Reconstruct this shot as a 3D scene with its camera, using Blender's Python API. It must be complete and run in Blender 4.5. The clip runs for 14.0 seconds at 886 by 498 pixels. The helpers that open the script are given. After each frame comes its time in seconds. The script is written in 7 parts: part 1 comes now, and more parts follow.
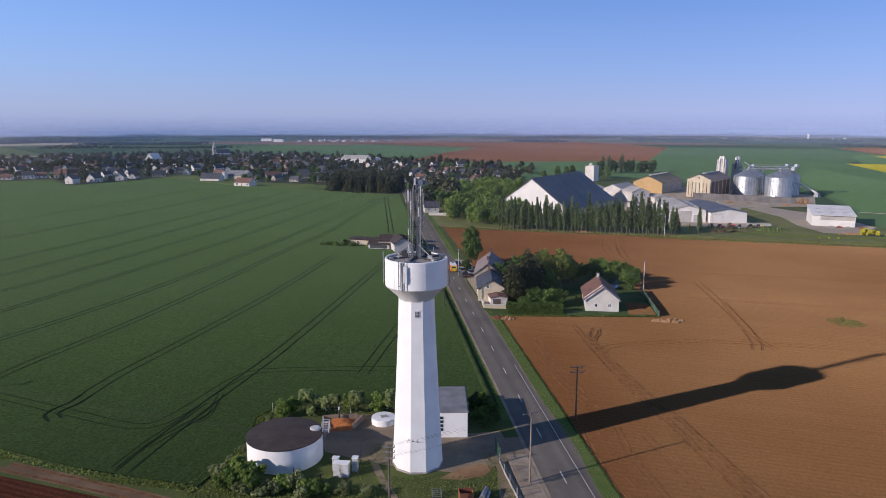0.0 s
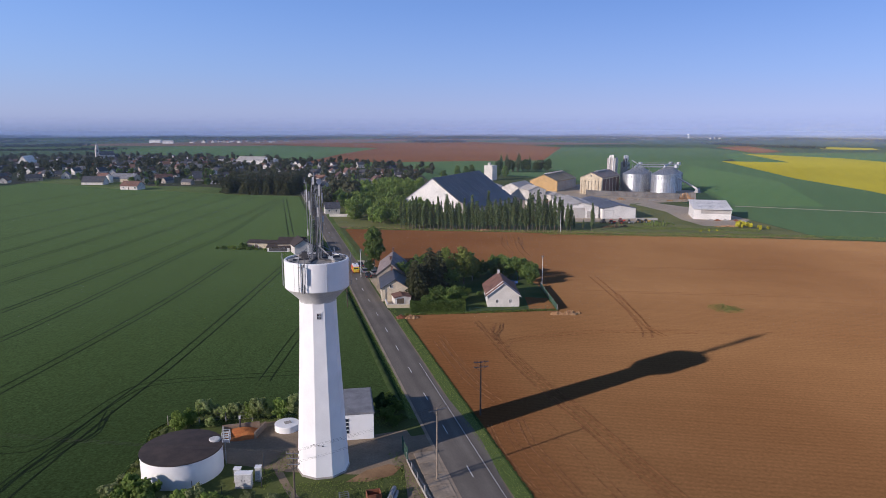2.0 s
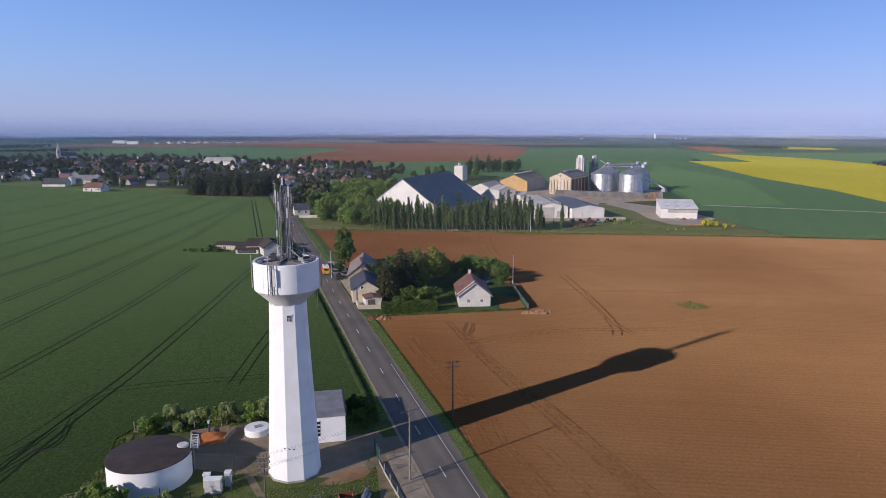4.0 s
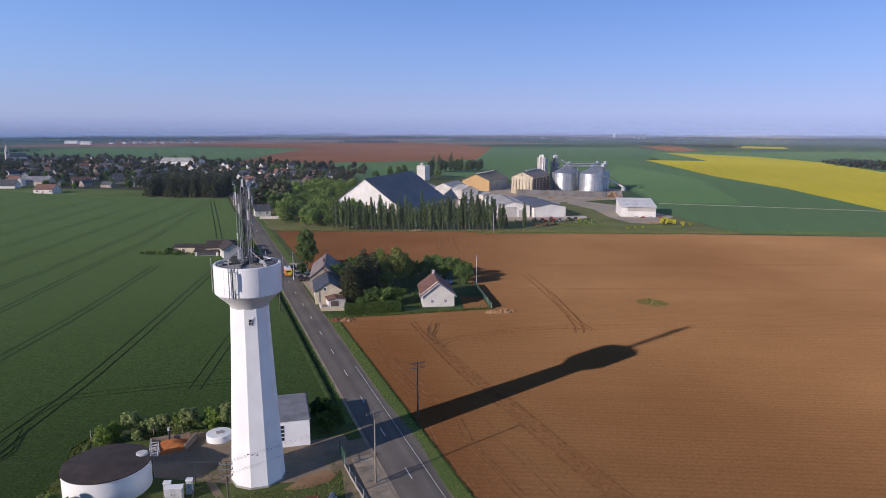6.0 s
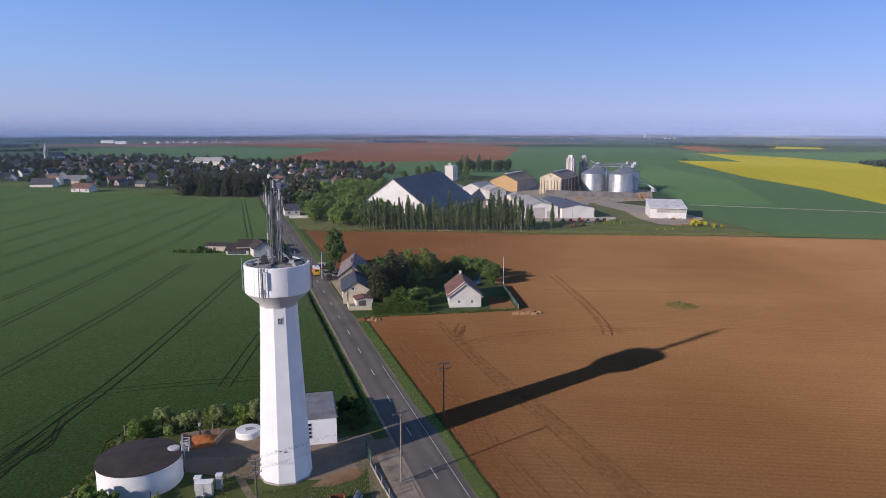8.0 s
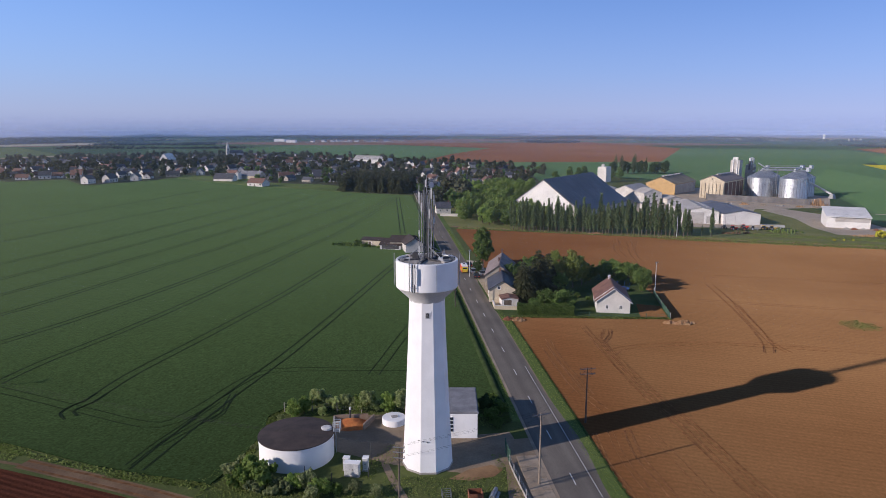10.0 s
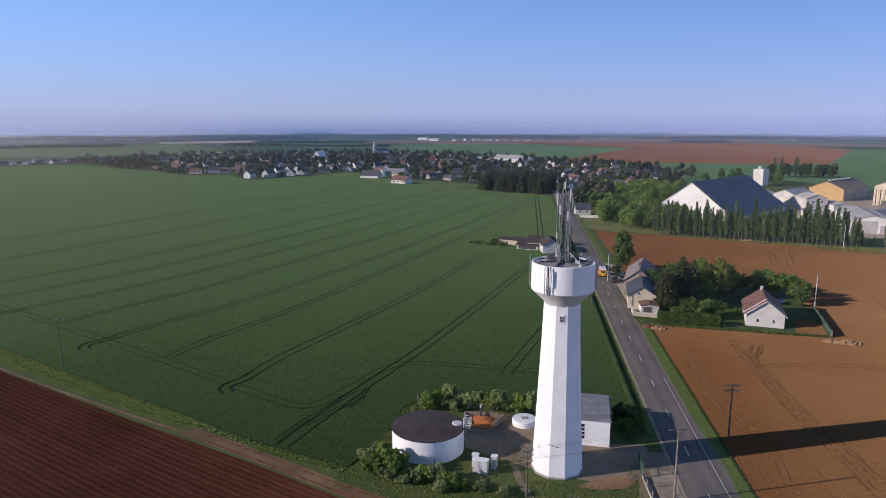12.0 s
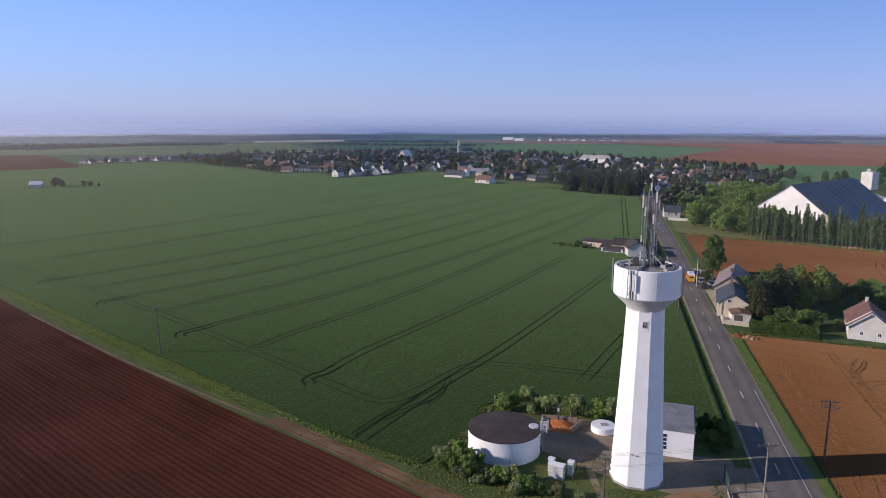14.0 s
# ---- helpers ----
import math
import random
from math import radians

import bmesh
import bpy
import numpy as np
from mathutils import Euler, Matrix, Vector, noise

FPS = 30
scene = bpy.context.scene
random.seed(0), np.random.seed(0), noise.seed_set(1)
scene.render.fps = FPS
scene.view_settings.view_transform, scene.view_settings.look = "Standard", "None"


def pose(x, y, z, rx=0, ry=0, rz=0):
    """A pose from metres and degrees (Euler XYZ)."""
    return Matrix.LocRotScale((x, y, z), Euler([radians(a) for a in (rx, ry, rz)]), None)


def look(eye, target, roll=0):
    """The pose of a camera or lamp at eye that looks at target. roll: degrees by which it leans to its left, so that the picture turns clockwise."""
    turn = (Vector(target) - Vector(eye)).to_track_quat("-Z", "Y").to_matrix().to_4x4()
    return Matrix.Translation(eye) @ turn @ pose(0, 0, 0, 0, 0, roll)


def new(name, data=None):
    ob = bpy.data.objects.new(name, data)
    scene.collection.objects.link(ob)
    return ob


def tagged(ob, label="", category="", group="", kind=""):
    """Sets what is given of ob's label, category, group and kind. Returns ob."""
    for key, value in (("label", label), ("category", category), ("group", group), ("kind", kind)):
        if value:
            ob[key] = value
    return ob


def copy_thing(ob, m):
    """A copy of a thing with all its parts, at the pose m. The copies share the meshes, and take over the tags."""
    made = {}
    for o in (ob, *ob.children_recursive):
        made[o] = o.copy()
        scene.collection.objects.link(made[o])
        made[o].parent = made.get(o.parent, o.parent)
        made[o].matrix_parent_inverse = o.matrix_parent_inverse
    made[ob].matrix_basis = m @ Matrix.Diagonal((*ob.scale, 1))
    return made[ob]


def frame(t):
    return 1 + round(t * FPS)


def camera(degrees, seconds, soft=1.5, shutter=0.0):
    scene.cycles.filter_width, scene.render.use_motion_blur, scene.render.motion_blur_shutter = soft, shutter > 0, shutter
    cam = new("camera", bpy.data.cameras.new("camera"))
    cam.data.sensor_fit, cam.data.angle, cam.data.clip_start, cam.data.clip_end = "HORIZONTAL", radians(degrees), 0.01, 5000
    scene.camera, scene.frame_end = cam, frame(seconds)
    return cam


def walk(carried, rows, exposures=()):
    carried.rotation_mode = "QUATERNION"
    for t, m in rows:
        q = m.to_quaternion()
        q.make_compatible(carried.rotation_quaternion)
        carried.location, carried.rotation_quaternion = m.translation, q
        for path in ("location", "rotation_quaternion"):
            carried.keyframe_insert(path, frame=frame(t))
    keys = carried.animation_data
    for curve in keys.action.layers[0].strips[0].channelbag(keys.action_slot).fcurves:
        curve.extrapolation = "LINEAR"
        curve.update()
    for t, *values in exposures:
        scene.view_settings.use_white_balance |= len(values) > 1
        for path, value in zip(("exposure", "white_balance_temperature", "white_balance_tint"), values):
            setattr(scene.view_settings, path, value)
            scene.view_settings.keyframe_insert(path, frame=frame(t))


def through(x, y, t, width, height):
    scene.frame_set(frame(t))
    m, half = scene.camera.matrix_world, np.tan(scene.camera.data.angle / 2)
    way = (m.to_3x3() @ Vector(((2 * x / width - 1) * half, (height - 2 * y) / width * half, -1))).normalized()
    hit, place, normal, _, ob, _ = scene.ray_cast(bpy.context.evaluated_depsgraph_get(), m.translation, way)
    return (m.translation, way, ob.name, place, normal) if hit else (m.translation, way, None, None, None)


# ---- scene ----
cam = camera(66.58, 14.0, soft=0.8)
# seconds, x, y, z, pitch, yaw
PATH = [
    (0, 0.00, -0.00, 45.50, -10.50, 0.70),
    (0.5, 0.10, -0.11, 45.47, -10.48, -0.52),
    (1, 0.16, 0.02, 45.37, -10.47, -3.02),
    (1.5, 0.24, 0.11, 45.33, -10.45, -5.90),
    (2, 0.19, 0.14, 45.25, -10.45, -7.67),
    (2.5, 0.21, 0.23, 45.17, -10.43, -8.48),
    (3, 0.16, 0.29, 45.13, -10.42, -8.92),
    (5.5, 0.23, 0.34, 45.32, -10.43, -12.70),
    (6, 0.14, 0.40, 45.34, -10.44, -13.37),
    (6.5, 0.16, 0.38, 45.34, -10.43, -13.64),
    (7, 0.14, 0.29, 45.42, -10.45, -13.84),
    (9.5, 0.15, -0.34, 45.72, -10.46, -1.34),
    (10, 0.18, -0.48, 45.78, -10.47, 1.72),
    (10.5, 0.13, -0.57, 45.85, -10.50, 4.55),
    (11, 0.14, -0.54, 45.90, -10.52, 7.55),
    (11.5, 0.14, -0.52, 45.88, -10.50, 10.59),
    (12, 0.28, -0.67, 46.04, -10.56, 13.51),
    (12.5, 0.35, -0.62, 46.02, -10.57, 16.12),
    (13, 0.41, -0.56, 46.02, -10.58, 18.53),
    (13.5, 0.51, -0.45, 46.03, -10.58, 20.13),
    (14, 0.57, -0.45, 46.04, -10.59, 20.63),
]
walk(cam, [(t, pose(x, y, z, 90 + p, 0, yaw)) for t, x, y, z, p, yaw in PATH], [(0, 0.0, 5560, 22), (11, 0.0, 5560, 22), (14, 0.07, 5600, 23)])

# ---- sky and sun ----
SUN_EL = radians(20.2)
SUN_AZ = math.atan2(-0.896, -0.444)  # from +y towards +x
world = bpy.data.worlds.new("world")
scene.world = world
world.use_nodes = True
wn = world.node_tree
sky = wn.nodes.new("ShaderNodeTexSky")
sky.sky_type, sky.sun_disc = "NISHITA", False
sky.sun_elevation, sky.sun_rotation = SUN_EL, -SUN_AZ
sky.altitude, sky.air_density, sky.dust_density, sky.ozone_density = 100, 1.0, 0.1, 2.5
wn.links.new(sky.outputs[0], wn.nodes["Background"].inputs[0])
wn.nodes["Background"].inputs[1].default_value = 0.1
sun_data = bpy.data.lights.new("sun", "SUN")
sun_data.energy, sun_data.angle, sun_data.color = 4.85, radians(0.53), (1.0, 0.84, 0.62)
sun = new("sun", sun_data)
sun.matrix_world = look((-90, -45, 60), (-90 + 0.896 * math.cos(SUN_EL), -45 + 0.444 * math.cos(SUN_EL), 60 - math.sin(SUN_EL)))


# ---- helpers ----
class Geo:
    """Vertices and faces of one part."""

    def __init__(self):
        self.v, self.f = [], []

    def add(self, verts, faces):
        n = len(self.v)
        self.v += [tuple(p) for p in verts]
        self.f += [tuple(i + n for i in f) for f in faces]
        return self

    def box(self, c, s, rz=0.0, taper=1.0):
        """A box round c with sizes s, turned by rz degrees; taper shrinks its top."""
        co, si = math.cos(radians(rz)), math.sin(radians(rz))
        pts = []
        for z, k in ((-0.5, 1.0), (0.5, taper)):
            for x, y in ((-0.5, -0.5), (0.5, -0.5), (0.5, 0.5), (-0.5, 0.5)):
                px, py = x * s[0] * k, y * s[1] * k
                pts.append((c[0] + px * co - py * si, c[1] + px * si + py * co, c[2] + z * s[2]))
        return self.add(pts, [(3, 2, 1, 0), (4, 5, 6, 7), (0, 1, 5, 4), (1, 2, 6, 5), (2, 3, 7, 6), (3, 0, 4, 7)])

    def tube(self, a, b, r0, r1=None, n=8, caps=True):
        """A tapered tube from a to b."""
        a, b = Vector(a), Vector(b)
        r1 = r0 if r1 is None else r1
        q = (b - a).to_track_quat("Z", "Y")
        pts = []
        for p, r in ((a, r0), (b, r1)):
            pts += [p + q @ Vector((r * math.cos(2 * math.pi * k / n), r * math.sin(2 * math.pi * k / n), 0)) for k in range(n)]
        faces = [(k, (k + 1) % n, n + (k + 1) % n, n + k) for k in range(n)]
        if caps:
            faces += [tuple(reversed(range(n))), tuple(range(n, 2 * n))]
        return self.add(pts, faces)

    def lathe(self, rings, n=32, turn=0.0, c=(0, 0), close=True):
        """A body of revolution from (radius, z) rings, bottom to top."""
        pts = []
        for r, z in rings:
            pts += [(c[0] + r * math.sin(turn + 2 * math.pi * k / n), c[1] - r * math.cos(turn + 2 * math.pi * k / n), z) for k in range(n)]
        faces = [(i * n + k, i * n + (k + 1) % n, (i + 1) * n + (k + 1) % n, (i + 1) * n + k) for i in range(len(rings) - 1) for k in range(n)]
        if close:
            faces += [tuple(reversed(range(n))), tuple(range((len(rings) - 1) * n, len(rings) * n))]
        return self.add(pts, faces)

    def prism(self, outline, x0, x1):
        """An outline in y and z, pushed along x from x0 to x1."""
        n = len(outline)
        pts = [(x0, y, z) for y, z in outline] + [(x1, y, z) for y, z in outline]
        faces = [(k, (k + 1) % n, n + (k + 1) % n, n + k) for k in range(n)] + [tuple(reversed(range(n))), tuple(range(n, 2 * n))]
        return self.add(pts, faces)

    def sheet(self, pts, z):
        return self.add([(x, y, z) for x, y in pts], [tuple(range(len(pts)))])

    def ribbon(self, line, half, z, profile=None):
        """A strip along a line in the plan; profile: (offset, height) across it."""
        profile = profile or [(-half, 0), (half, 0)]
        m, pts = len(profile), []
        for i, (x, y) in enumerate(line):
            a, b = line[max(i - 1, 0)], line[min(i + 1, len(line) - 1)]
            d = Vector((b[0] - a[0], b[1] - a[1])).normalized()
            pts += [(x + d.y * o, y - d.x * o, z + h) for o, h in profile]
        faces = [(i * m + k, i * m + k + 1, (i + 1) * m + k + 1, (i + 1) * m + k) for i in range(len(line) - 1) for k in range(m - 1)]
        return self.add(pts, faces)


def mesh_of(name, geo, material, smooth=None):
    me = bpy.data.meshes.new(name)
    me.from_pydata(geo.v, [], geo.f)
    me.materials.append(material)
    bm = bmesh.new()
    bm.from_mesh(me)
    if len(geo.f) < 4000:
        bmesh.ops.recalc_face_normals(bm, faces=bm.faces)
    bm.to_mesh(me)
    bm.free()
    if smooth:
        me.shade_smooth()
        me.set_sharp_from_angle(angle=radians(smooth))
    return me


def part(name, geo, material, parent=None, label="", smooth=None):
    """One mesh object under a thing or a part; with no parent, a thing or a piece of the setting."""
    ob = new(name, geo if isinstance(geo, bpy.types.Mesh) else mesh_of(name, geo, material, smooth))
    if parent:
        ob.parent = parent
    return tagged(ob, label)


def thing(name, m, label, category, group=""):
    """An Empty at a thing's base."""
    ob = new(name)
    ob.matrix_basis = m
    ob.empty_display_size = 0.3
    return tagged(ob, label, category, group)


def setting(name, geo, material, label="", category="", smooth=None):
    return tagged(part(name, geo, material, smooth=smooth), label, category, kind="structure")


def smooth_line(pts, step=4.0):
    """A curve through the points of a plan."""
    out = []
    p = [Vector(q) for q in pts]
    p = [2 * p[0] - p[1], *p, 2 * p[-1] - p[-2]]
    for i in range(1, len(p) - 2):
        n = max(2, int((p[i + 1] - p[i]).length / step))
        for k in range(n):
            t = k / n
            a = 2 * p[i] + (p[i + 1] - p[i - 1]) * t + (2 * p[i - 1] - 5 * p[i] + 4 * p[i + 1] - p[i + 2]) * t * t
            b = (-p[i - 1] + 3 * p[i] - 3 * p[i + 1] + p[i + 2]) * t**3
            out.append(tuple((a + b) / 2))
    return out + [tuple(p[-2])]


# ---- materials ----
def surface(name, c1, c2, scale=0.5, fine=8.0, rough=0.85, metal=0.0, bump=0.3, depth=0.02, contrast=0.5, vary=0.0, spec=0.5, grit=0.18):
    """Two colours mixed by broad noise, darkened by fine grain, with relief."""
    m = bpy.data.materials.new(name)
    m.use_nodes = True
    t = m.node_tree
    n, l, bsdf = t.nodes, t.links, t.nodes["Principled BSDF"]
    co = n.new("ShaderNodeTexCoord").outputs["Object"]
    broad, grain = n.new("ShaderNodeTexNoise"), n.new("ShaderNodeTexNoise")
    broad.inputs["Scale"].default_value, broad.inputs["Detail"].default_value = scale, 5
    grain.inputs["Scale"].default_value, grain.inputs["Detail"].default_value, grain.inputs["Roughness"].default_value = fine, 8, 0.62
    l.new(co, broad.inputs["Vector"]), l.new(co, grain.inputs["Vector"])
    ramp = n.new("ShaderNodeValToRGB")
    ramp.color_ramp.elements[0].position, ramp.color_ramp.elements[1].position = 0.5 - contrast / 2 + 0.1, 0.5 + contrast / 2 - 0.1
    ramp.color_ramp.elements[0].color, ramp.color_ramp.elements[1].color = (*c1, 1), (*c2, 1)
    l.new(broad.outputs["Fac"], ramp.inputs["Fac"])
    lift = n.new("ShaderNodeMapRange")
    lift.inputs["From Min"].default_value, lift.inputs["From Max"].default_value = 0.3, 0.7
    lift.inputs["To Min"].default_value, lift.inputs["To Max"].default_value = 1 - grit, 1 + 0.8 * grit
    l.new(grain.outputs["Fac"], lift.inputs["Value"])
    mix = n.new("ShaderNodeMix")
    mix.data_type, mix.blend_type = "RGBA", "MULTIPLY"
    mix.inputs["Factor"].default_value = 1.0
    l.new(ramp.outputs["Color"], mix.inputs["A"]), l.new(lift.outputs["Result"], mix.inputs["B"])
    colour = mix.outputs["Result"]
    if vary:
        info, hsv, span = n.new("ShaderNodeObjectInfo"), n.new("ShaderNodeHueSaturation"), n.new("ShaderNodeMapRange")
        span.inputs["To Min"].default_value, span.inputs["To Max"].default_value = 1 - vary, 1 + vary
        l.new(info.outputs["Random"], span.inputs["Value"]), l.new(span.outputs["Result"], hsv.inputs["Value"])
        l.new(colour, hsv.inputs["Color"])
        colour = hsv.outputs["Color"]
    l.new(colour, bsdf.inputs["Base Color"])
    bsdf.inputs["Roughness"].default_value, bsdf.inputs["Metallic"].default_value = rough, metal
    bsdf.inputs["Specular IOR Level"].default_value = spec
    if bump:
        b = n.new("ShaderNodeBump")
        b.inputs["Strength"].default_value, b.inputs["Distance"].default_value = bump, depth
        l.new(grain.outputs["Fac"], b.inputs["Height"]), l.new(b.outputs["Normal"], bsdf.inputs["Normal"])
    return m


def furrowed(name, c1, c2, turn, period, depth, scale=0.03, fine=3.0, rows=0.35, rough=0.95, ridge=1.0, grit=0.18):
    """Worked land: broad patches, clods and rows that run in the direction turn (degrees)."""
    m = surface(name, c1, c2, scale, fine, rough, bump=0.0, contrast=0.6, spec=0.0, grit=grit)
    t = m.node_tree
    n, l, bsdf = t.nodes, t.links, t.nodes["Principled BSDF"]
    co = n.new("ShaderNodeTexCoord").outputs["Object"]
    mp = n.new("ShaderNodeMapping")
    mp.inputs["Rotation"].default_value = (0, 0, radians(90 - turn))
    l.new(co, mp.inputs["Vector"])
    wave = n.new("ShaderNodeTexWave")
    wave.inputs["Scale"].default_value = 2 * math.pi / 20 / period
    wave.inputs["Distortion"].default_value, wave.inputs["Detail"].default_value = 1.1, 4
    wave.inputs["Detail Scale"].default_value, wave.inputs["Detail Roughness"].default_value = 0.9, 0.6
    l.new(mp.outputs["Vector"], wave.inputs["Vector"])
    stretch = n.new("ShaderNodeMapping")
    stretch.inputs["Scale"].default_value = (0.8, 0.025, 1)
    l.new(mp.outputs["Vector"], stretch.inputs["Vector"])
    streak = n.new("ShaderNodeTexNoise")
    streak.inputs["Scale"].default_value, streak.inputs["Detail"].default_value = 1.0, 6
    l.new(stretch.outputs["Vector"], streak.inputs["Vector"])
    clod = n.new("ShaderNodeTexNoise")
    clod.inputs["Scale"].default_value, clod.inputs["Detail"].default_value, clod.inputs["Roughness"].default_value = fine, 9, 0.65
    l.new(co, clod.inputs["Vector"])
    old = bsdf.inputs["Base Color"].links[0].from_socket
    both = n.new("ShaderNodeMath")
    both.operation = "MULTIPLY_ADD"
    l.new(wave.outputs["Fac"], both.inputs[0])
    both.inputs[1].default_value = 0.4
    l.new(streak.outputs["Fac"], both.inputs[2])
    lift = n.new("ShaderNodeMapRange")
    lift.inputs["From Min"].default_value, lift.inputs["From Max"].default_value = 0.35, 1.05
    lift.inputs["To Min"].default_value, lift.inputs["To Max"].default_value = 1 - rows, 1 + rows
    l.new(both.outputs["Value"], lift.inputs["Value"])
    mix = n.new("ShaderNodeMix")
    mix.data_type, mix.blend_type = "RGBA", "MULTIPLY"
    mix.inputs["Factor"].default_value = 1.0
    l.new(old, mix.inputs["A"]), l.new(lift.outputs["Result"], mix.inputs["B"])
    l.new(mix.outputs["Result"], bsdf.inputs["Base Color"])
    h = n.new("ShaderNodeMath")
    h.operation = "MULTIPLY_ADD"
    l.new(clod.outputs["Fac"], h.inputs[0])
    h.inputs[1].default_value = 1.2 / ridge
    l.new(wave.outputs["Fac"], h.inputs[2])
    b = n.new("ShaderNodeBump")
    b.inputs["Strength"].default_value, b.inputs["Distance"].default_value = 0.8, depth * ridge
    l.new(h.outputs["Value"], b.inputs["Height"]), l.new(b.outputs["Normal"], bsdf.inputs["Normal"])
    return m


def foliage(name, c1, c2, vary=0.25, through=0.25):
    """Leaves: each its own shade, some light coming through."""
    m = bpy.data.materials.new(name)
    m.use_nodes = True
    t = m.node_tree
    n, l, bsdf = t.nodes, t.links, t.nodes["Principled BSDF"]
    ramp = n.new("ShaderNodeValToRGB")
    ramp.color_ramp.elements[0].color, ramp.color_ramp.elements[1].color = (*c1, 1), (*c2, 1)
    l.new(n.new("ShaderNodeNewGeometry").outputs["Random Per Island"], ramp.inputs["Fac"])
    info, hsv, span = n.new("ShaderNodeObjectInfo"), n.new("ShaderNodeHueSaturation"), n.new("ShaderNodeMapRange")
    span.inputs["To Min"].default_value, span.inputs["To Max"].default_value = 1 - vary, 1 + vary
    l.new(info.outputs["Random"], span.inputs["Value"]), l.new(span.outputs["Result"], hsv.inputs["Value"])
    l.new(ramp.outputs["Color"], hsv.inputs["Color"])
    l.new(hsv.outputs["Color"], bsdf.inputs["Base Color"])
    bsdf.inputs["Roughness"].default_value, bsdf.inputs["Specular IOR Level"].default_value = 0.7, 0.2
    tr, add = n.new("ShaderNodeBsdfTranslucent"), n.new("ShaderNodeMixShader")
    add.inputs[0].default_value = through
    l.new(hsv.outputs["Color"], tr.inputs["Color"])
    l.new(bsdf.outputs[0], add.inputs[1]), l.new(tr.outputs[0], add.inputs[2])
    l.new(add.outputs[0], n["Material Output"].inputs["Surface"])
    return m


WHITE_PAINT = surface("white_paint", (0.74, 0.74, 0.73), (0.82, 0.82, 0.81), 0.35, 6, 0.6, bump=0.05, grit=0.03)
RENDER_WHITE = surface("white_render", (0.5, 0.475, 0.43), (0.63, 0.6, 0.55), 0.3, 9, 0.85, vary=0.12)
RENDER_CREAM = surface("cream_render", (0.45, 0.38, 0.27), (0.56, 0.49, 0.36), 0.3, 9, 0.85, vary=0.12)
OLD_STONE = surface("old_stone_wall", (0.26, 0.23, 0.19), (0.38, 0.34, 0.28), 0.6, 7, 0.9, vary=0.1)
CONCRETE = surface("concrete", (0.26, 0.245, 0.22), (0.38, 0.36, 0.33), 0.4, 6, 0.9)
CONCRETE_LIGHT = surface("light_concrete", (0.5, 0.5, 0.49), (0.64, 0.63, 0.61), 0.4, 6, 0.85)
ROOF_FELT = surface("dark_roof_felt", (0.03, 0.024, 0.022), (0.066, 0.048, 0.041), 0.7, 5, 0.9, contrast=0.7)
ROOF_MOSS = surface("mossy_roof", (0.17, 0.145, 0.095), (0.28, 0.245, 0.175), 0.15, 4, 0.9)
# concrete with the bunker wall's shade put into its colour
CONCRETE_SHADED = surface("shaded_concrete", (0.11, 0.105, 0.105), (0.175, 0.165, 0.16), 0.3, 5, 0.9)
ROOF_WORN = surface("worn_roof", (0.17, 0.135, 0.125), (0.27, 0.22, 0.205), 0.6, 6, 0.85)
ROOF_GREY = surface("grey_roof", (0.16, 0.16, 0.17), (0.24, 0.24, 0.25), 0.5, 6, 0.85)
SLATE = surface("slate", (0.04, 0.042, 0.05), (0.085, 0.085, 0.095), 0.8, 5, 0.55, vary=0.25)
TILE_RED = surface("red_tile", (0.14, 0.076, 0.055), (0.2, 0.108, 0.075), 0.8, 5, 0.85, vary=0.2)
TILE_BROWN = surface("brown_tile", (0.11, 0.06, 0.045), (0.18, 0.095, 0.07), 0.8, 5, 0.85, vary=0.2)
SHEET_DARK = surface("dark_sheet_roof", (0.085, 0.086, 0.094), (0.13, 0.13, 0.138), 0.1, 3, 0.45, bump=0.1)
SHEET_WHITE = surface("white_sheet", (0.66, 0.64, 0.6), (0.78, 0.76, 0.72), 0.2, 4, 0.6, bump=0.1)
SHEET_GREY = surface("grey_fibre_cement", (0.36, 0.34, 0.31), (0.48, 0.46, 0.43), 0.2, 4, 0.85)
SHEET_OCHRE = surface("ochre_sheet", (0.42, 0.27, 0.1), (0.52, 0.34, 0.14), 0.3, 4, 0.7)
GALVANISED = surface("galvanised_steel", (0.42, 0.44, 0.47), (0.56, 0.58, 0.6), 0.3, 3, 0.5, metal=0.85, bump=0.08)
STEEL = surface("grey_steel", (0.22, 0.23, 0.24), (0.34, 0.35, 0.36), 1.5, 9, 0.5, metal=0.6, bump=0.05)
DARK_STEEL = surface("dark_steel", (0.05, 0.05, 0.055), (0.09, 0.09, 0.095), 1.5, 9, 0.55, metal=0.4, bump=0.05)
RUST = surface("rust", (0.16, 0.06, 0.03), (0.27, 0.1, 0.05), 1.2, 8, 0.9)
ORANGE_SAND = surface("orange_sand", (0.4, 0.12, 0.028), (0.5, 0.18, 0.045), 0.8, 4, 0.95, bump=0.6, depth=0.1)
PLASTIC_PALE = surface("pale_plastic", (0.48, 0.48, 0.47), (0.6, 0.6, 0.59), 0.8, 5, 0.5, bump=0.0)
GLASS_DARK = surface("window_glass", (0.02, 0.025, 0.03), (0.035, 0.04, 0.05), 0.5, 2, 0.08, bump=0.0)
POLE_PALE = surface("pale_weathered_wood", (0.2, 0.16, 0.12), (0.3, 0.25, 0.19), 0.8, 7, 0.9)
WOOD_POLE = surface("weathered_wood", (0.085, 0.065, 0.048), (0.15, 0.12, 0.09), 0.8, 7, 0.9)
